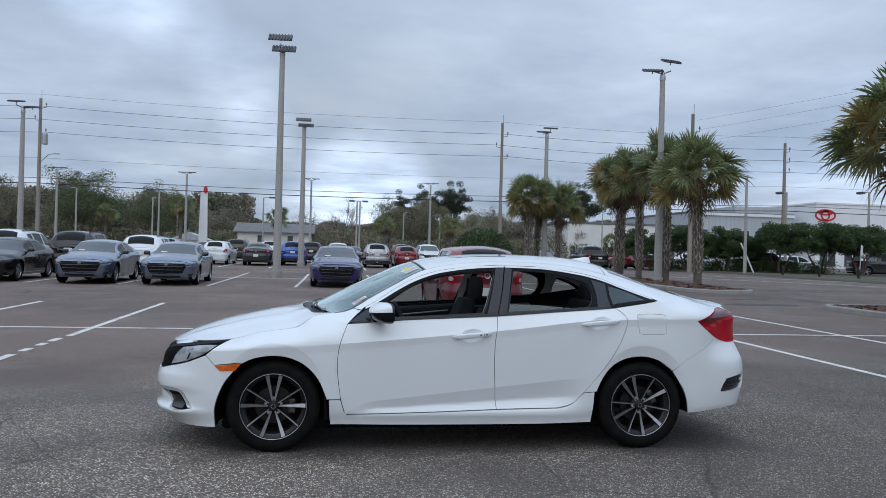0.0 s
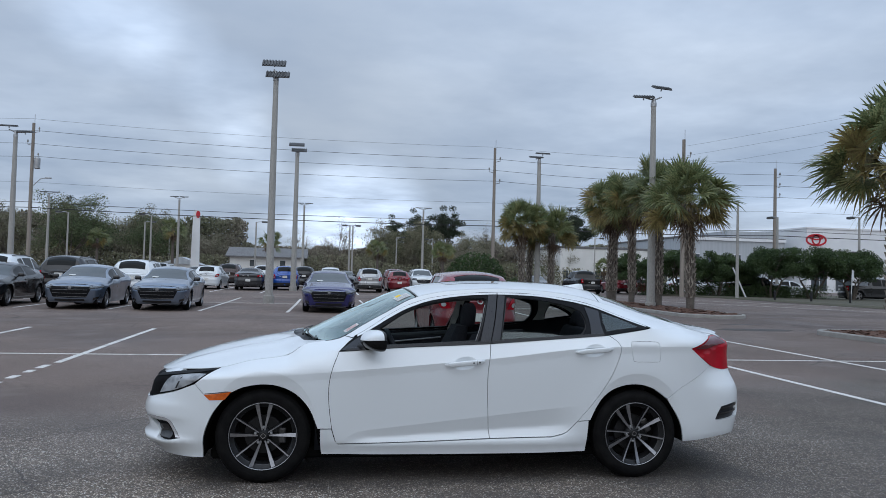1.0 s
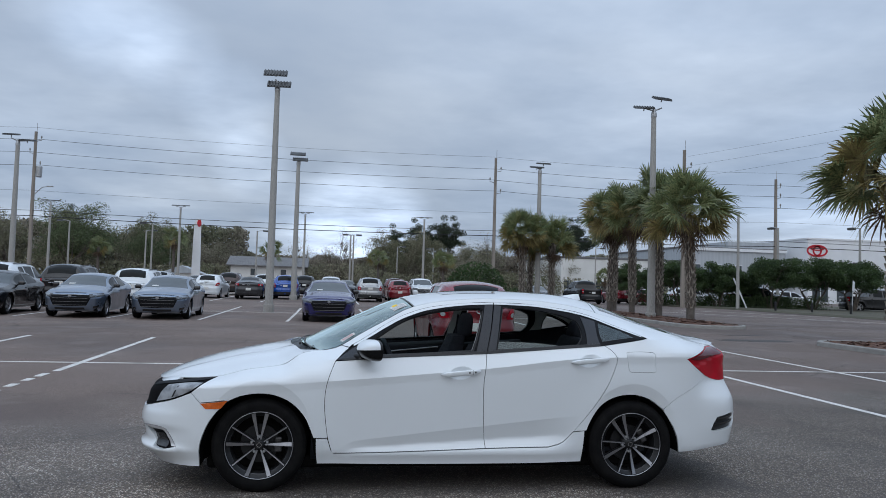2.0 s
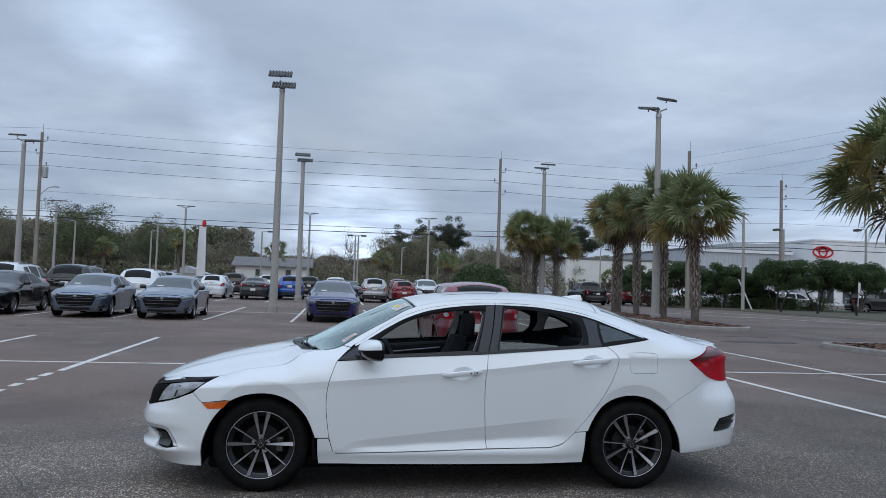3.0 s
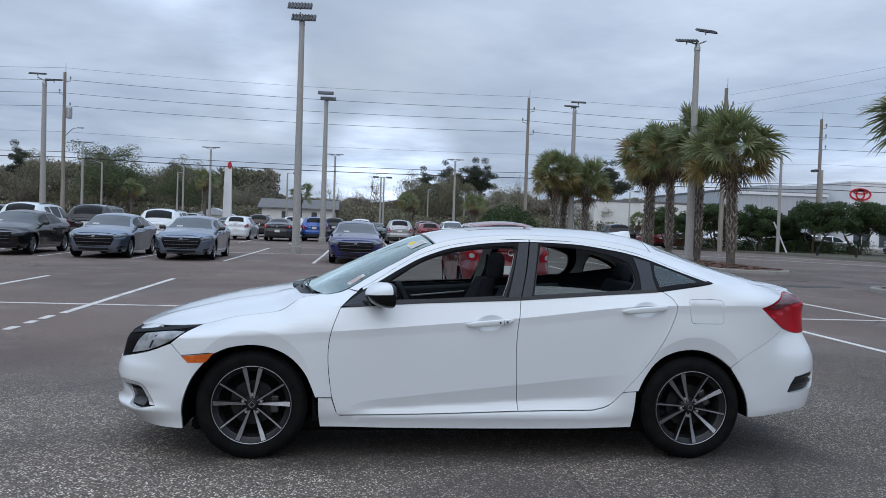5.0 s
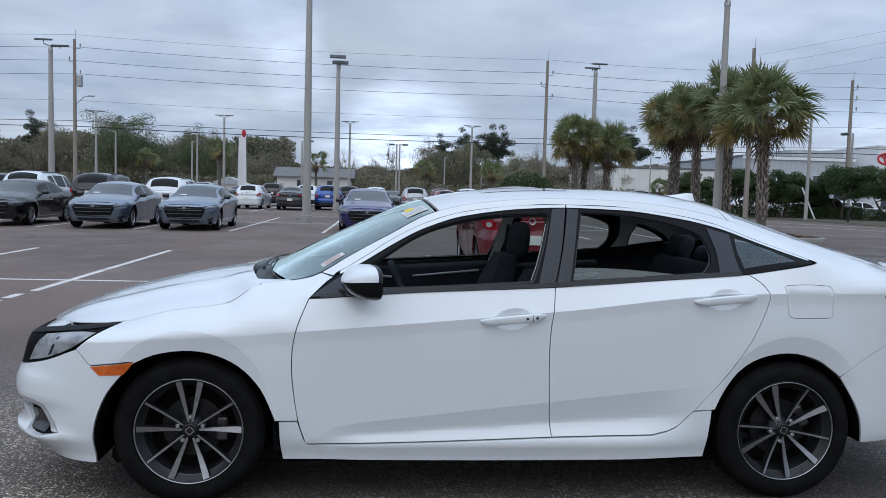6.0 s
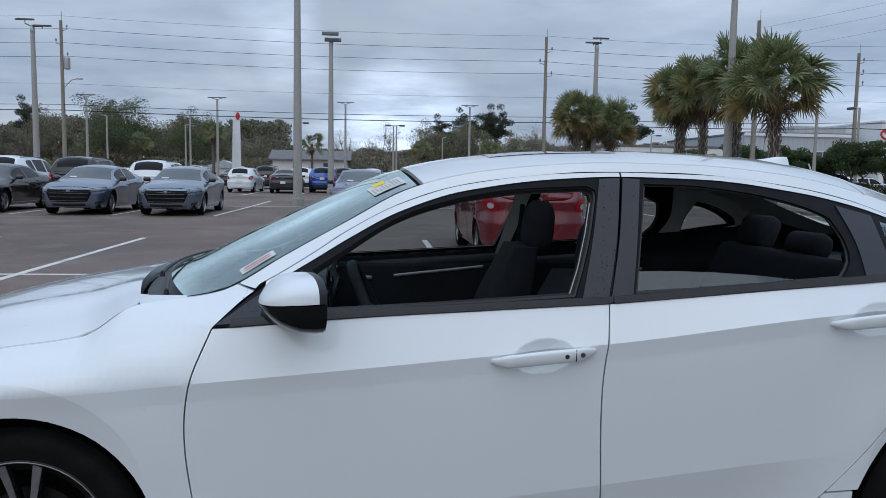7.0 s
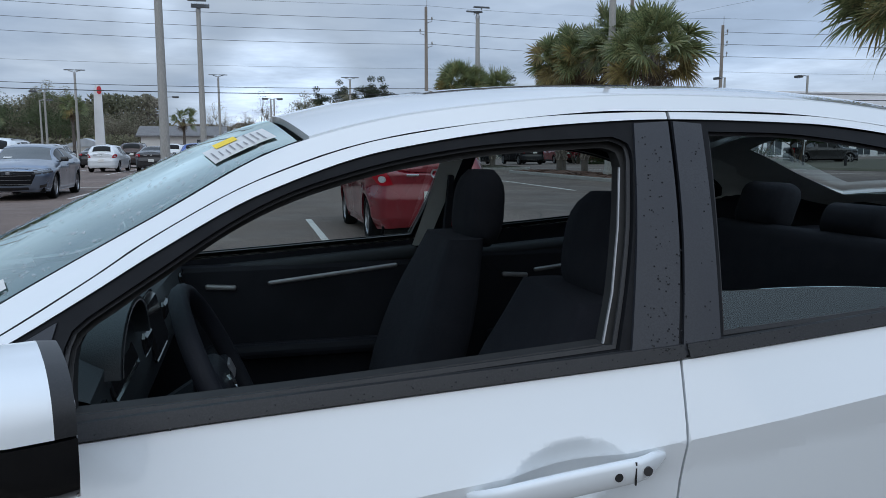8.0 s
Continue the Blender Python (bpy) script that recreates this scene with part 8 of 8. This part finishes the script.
# the far woods and scrub behind the single trees
bm = bmesh.new()
for _ in range(110000):
    x = rnd.uniform(-140, 70)
    h = (10.6 if x < -17 else 8.2) + 2.2 * noise.noise(Vector((x * .06, 3.3, 0))) + 1.2 * noise.noise(Vector((x * .25, 8.1, 0)))
    if -17 < x < 9:
        h *= .80
    leaf(bm, Vector((x, 150 + rnd.uniform(-4, 8), h * rnd.random() ** .7)), .42, rnd)
tagged(finish(bm, "far_woods", LEAF_BROWN), "brown-green winter woods closing the distance", "woods", kind="stuff")
bm = bmesh.new()
for _ in range(20000):
    x = rnd.uniform(-110, 60)
    h = 3.6 + 1.5 * noise.noise(Vector((x * .12, 1.3, 0)))
    if -15.5 < x < -4.5:
        continue
    leaf(bm, Vector((x, 117 + rnd.uniform(-3, 5), .2 + h * rnd.random() ** .8)), .24, rnd)
tagged(finish(bm, "scrub", LEAF_OLIVE), "low olive scrub along the lot's far edge", "shrubs", kind="stuff")

# unseen woods added to close the lot's other sides and darken the reflected horizon
bm = bmesh.new()
for _ in range(45000):
    a = rnd.uniform(math.pi * .83, math.pi * 2.12)
    r = 175 + rnd.uniform(-6, 6)
    h = 10 + 2.5 * noise.noise(Vector((math.cos(a) * 9, math.sin(a) * 9, 0)))
    leaf(bm, Vector((r * math.cos(a) - 10, 20 + r * math.sin(a), .1 + h * rnd.random() ** .7)), .75, rnd)
tagged(finish(bm, "distant_woods", LEAF_OLIVE), "olive-brown winter woods added out of view around the lot", "woods", kind="stuff")

# clipped evergreens along the verge
HEDGE = [tree_model("evergreen_tree", 4.4, 5.2, LEAF_DARK, 61, 17000, .10, .34, 70, 1, .55, .11, 3), tree_model("evergreen_tree", 5.0, 5.8, LEAF_DARK, 62, 18000, .10, .34, 74, 1, .55, .12, 3)]
for k, (x, y, s, which) in enumerate(((25.8, 57.5, .78, 0), (29.3, 56.0, .86, 0), (32.3, 55.0, .82, 0), (36.2, 53.2, .84, 1), (39.2, 52.2, .86, 1), (42.2, 51.2, .82, 1), (34.6, 56.5, .76, 0))):
    ob = copy_thing(HEDGE[which], pose(x, y, lot_z(y) + .1, 0, 0, 70 * k))
    ob.name = "evergreen_tree"
    ob.scale = (s, s, s)
    tagged(ob, "clipped dark evergreen tree with a forked trunk", "tree", "evergreens along the verge")
for src in (*TREES.values(), *HEDGE):
    for o in (*src.children_recursive, src):
        bpy.data.objects.remove(o, do_unlink=True)
bm = bmesh.new()
for _ in range(15000):
    t = rnd.random()
    x, y = (26.5 + 13.5 * t, 57.6 - 5.8 * t) if rnd.random() < .8 else (12.8 + rnd.uniform(-1.6, 2), 52.5)
    leaf(bm, Vector((x + rnd.gauss(0, .35), y + rnd.gauss(0, .5), .25 + 1.15 * rnd.random() * (1 + .3 * noise.noise(Vector((x, y, 0)))))), .07, rnd)
tagged(finish(bm, "low_hedge", LEAF_DARK), "low dark hedge at the foot of the evergreens", "hedge", kind="stuff")
bm = bmesh.new()
for _ in range(2600):
    a, r = rnd.uniform(0, 6.28), math.sqrt(rnd.random())
    leaf(bm, Vector((11.8 + 2.6 * r * math.cos(a), 58 + 2.2 * r * math.sin(a), .3 + 3.4 * math.sqrt(max(0, 1 - r * r * .8)) * rnd.random() ** .5)), .14, rnd)
tagged(finish(bm, "round_bush", LEAF_DARK), "rounded dark green bush beside the palms", "bush")

# ---- buildings ----
STUCCO = material("white_stucco", (0.76, 0.76, 0.74), rough=0.9, second=(0.68, 0.68, 0.66), scale=.5, fine=(0.66, 0.66, 0.64), fine_scale=20, bump=0.3)
GREY_METAL = material("grey_cladding", (0.44, 0.47, 0.50), rough=0.6, second=(0.38, 0.41, 0.44), scale=.4, stretch=(6, 6, .3))
ROOFING = material("grey_roofing", (0.15, 0.15, 0.155), rough=0.9, second=(0.10, 0.10, 0.105), scale=1.5, fine=(0.2, 0.2, 0.2), fine_scale=12)
PALE_PANEL = material("pale_facade_panel", (0.78, 0.80, 0.82), rough=0.5, second=(0.72, 0.74, 0.76), scale=.3)
SHOP_GLASS = material("shop_glass", (0.05, 0.065, 0.075), rough=0.08, coat=1.0, second=(0.08, 0.09, 0.10), scale=.6)
SIGN_RED = material("sign_red", (0.55, 0.015, 0.03), rough=0.4, second=(0.45, 0.012, 0.025), scale=2)
SIGN_WHITE = material("sign_white", (0.72, 0.74, 0.76), rough=0.4, second=(0.66, 0.68, 0.70), scale=1)


def block(name, x0, x1, y, depth, h, wall, label, bays=0, bay_z=(1.0, 2.6), cap=.35, glass_mat=None):
    t = thing(name, pose(x0, y, .25), label, "building", "buildings beyond the lot")
    w = x1 - x0
    part("wall", boxed((w, depth, h), (w / 2, depth / 2, h / 2)), wall, t)
    part("roof", boxed((w + .3, depth + .3, cap), (w / 2, depth / 2, h + cap / 2 - .02), bevel=.04), ROOFING if wall is not PALE_PANEL else PALE_PANEL, t)
    for k in range(bays):
        cx = w * (k + .5) / bays
        win = part("window", boxed((w / bays * .62, .12, bay_z[1] - bay_z[0]), (cx, -.05, (bay_z[0] + bay_z[1]) / 2)), glass_mat or SHOP_GLASS, t)
        part("window_frame", boxed((w / bays * .66, .10, .10), (cx, -.06, bay_z[1] + .05)), PALE_PANEL, win)
        part("window_sill", boxed((w / bays * .66, .16, .08), (cx, -.08, bay_z[0] - .04)), PALE_PANEL, win)
        part("mullion", boxed((.08, .10, bay_z[1] - bay_z[0]), (cx, -.09, (bay_z[0] + bay_z[1]) / 2)), PALE_PANEL, win)
    return t


shop = block("shop_building", 38.5, 61, 118, 30, 6.6, STUCCO, "long low white stucco shop building", 8, (.3, 2.8))
for k in range(4):
    part("pilaster", boxed((.6, .25, 6.4), (2 + 6.2 * k, -.12, 3.2)), STUCCO, shop)
hall = block("showroom_hall", 62.5, 82.5, 122, 34, 9.4, GREY_METAL, "grey metal-clad hall with a stepped roofline", 5, (2.0, 6.5))
part("upper_step", boxed((9.5, 20, 1.6), (14.5, 12, 10.2)), GREY_METAL, hall)
part("parapet", boxed((20.3, .4, .5), (10, -.1, 9.3)), PALE_PANEL, hall)
front = block("showroom", 84.2, 118, 118, 30, 11.5, PALE_PANEL, "tall pale showroom with a red oval sign", 7, (.4, 4.2))
sign = new("wall_sign")
sign.matrix_basis = pose(86.0, 118.08, 9.75)
tagged(sign, "red oval emblem sign fixed to the pale showroom", "sign")
for rx, rz, w, dx, dz in ((1.9, .95, .30, 0, 0), (.75, .80, .26, 0, 0), (1.25, .30, .22, 0, .42)):
    rows = []
    for k in range(36):
        a = 2 * math.pi * k / 36
        c = Vector((dx + rx * math.cos(a), -.1, dz + rz * math.sin(a)))
        n = Vector((math.cos(a) / rx, 0, math.sin(a) / rz)).normalized()
        rows.append([c + n * w / 2 + Vector((0, -.1, 0)), c + n * w / 2, c - n * w / 2, c - n * w / 2 + Vector((0, -.1, 0))])
    part("ring", rings(bmesh.new(), rows + rows[:1], caps=False), SIGN_RED, sign)
bars = new("wall_lettering")
bars.matrix_basis = pose(93.4, 117.95, 7.45)
tagged(bars, "row of dark plain bars on the pale showroom", "sign")
for k in range(6):
    part("bar", boxed((.46, .12, .95), (.62 * k, 0, 0), bevel=.03), INK, bars)

house = thing("house", pose(-15.2, 113, .25), "white house with a grey gabled roof", "house", "buildings beyond the lot")
part("wall", boxed((11.0, 8, 3.5), (5.5, 4, 1.75)), STUCCO, house)
bm = bmesh.new()
rings(bm, [[(-.6, -.6, 3.55), (-.6, 4, 5.0), (-.6, 8.5, 3.55), (-.6, 8.5, 3.4), (-.6, -.6, 3.4)], [(11.6, -.6, 3.55), (11.6, 4, 5.0), (11.6, 8.5, 3.55), (11.6, 8.5, 3.4), (11.6, -.6, 3.4)]])
part("roof", bm, ROOFING, house)
for x in (3.4, 7.9):
    w = part("window", boxed((.8, .12, 1.0), (x, -.04, 2.5), bevel=.02), SHOP_GLASS, house)
    part("window_frame", boxed((.95, .08, .08), (x, -.06, 3.05)), PALE_PANEL, w)
    part("window_sill", boxed((.95, .14, .08), (x, -.08, 1.96)), PALE_PANEL, w)
part("door", boxed((1.0, .1, 2.1), (5.6, -.04, 1.05)), CABIN_SOFT, house)
shed = thing("shed", pose(-23.0, 103, .25), "small shed with a pale gabled roof", "shed", "buildings beyond the lot")
part("wall", boxed((5.0, 4, 2.0), (2.5, 2, 1.0)), STUCCO, shed)
bm = bmesh.new()
rings(bm, [[(-.3, -.3, 1.95), (2.5, -.3, 3.0), (5.3, -.3, 1.95)], [(-.3, 4.3, 1.95), (2.5, 4.3, 3.0), (5.3, 4.3, 1.95)]])
part("roof", bm, GREY_METAL, shed)

pylon = thing("pylon_sign", pose(-17.9, 98.5, .28), "tall white pylon sign with a red cap emblem", "sign")
bm = bmesh.new()
rings(bm, [[(-.58, -.2, 0), (.58, -.2, 0), (.58, .2, 0), (-.58, .2, 0)], [(-.47, -.18, 6.5), (.47, -.18, 6.5), (.47, .18, 6.5), (-.47, .18, 6.5)], [(-.40, -.16, 8.6), (.44, -.16, 8.6), (.44, .16, 8.6), (-.40, .16, 8.6)], [(-.16, -.12, 9.15), (.34, -.12, 9.15), (.34, .12, 9.15), (-.16, .12, 9.15)]])
part("shaft", bm, SIGN_WHITE, pylon)
rows = []
for k in range(20):
    a = 2 * math.pi * k / 20
    rows.append([(.22 + .27 * math.cos(a), -.24, 8.55 + .48 * math.sin(a)), (.22 + .27 * math.cos(a), -.14, 8.55 + .48 * math.sin(a))])
bm = rings(bmesh.new(), rows + rows[:1], closed=False, caps=False)
bm.faces.new([v for i, v in enumerate(bm.verts) if i % 2 == 0][:20])
part("emblem_panel", bm, SIGN_RED, pylon)

# ---- verge furniture ----
sgn = thing("road_sign", pose(36.0, 43.2, .30, 0, 0, 40), "small white sign on a leaning post", "sign")
part("post", tube(bmesh.new(), [(0, 0, 0), (.35, 0, 2.1)], .035, 6), GALV, sgn)
part("plate", boxed((.55, .03, .75), (.35, -.04, 2.0), Matrix.Rotation(radians(9), 4, "Y"), bevel=.01), SIGN_WHITE, sgn)
for k in range(6):
    b = thing("bollard", pose(31.6 + 1.6 * k, 45.5 - 1.9 * k, lot_z(44) + .02), "short black bollard on the verge", "bollard", "bollards on the verge")
    part("post", lathe(bmesh.new(), [(0, .80), (.06, .78), (.08, .72), (.08, 0), (0, 0)], 10, "z"), BLACK_TRIM, b)
g = thing("guy_guard", pose(33.0, 51.6, .3), "white plastic guard on a slanting guy wire", "guy wire")
part("guard", tube(bmesh.new(), [(0, 0, 0), (-1.1, .2, 2.5)], .06, 6), SIGN_WHITE, g)
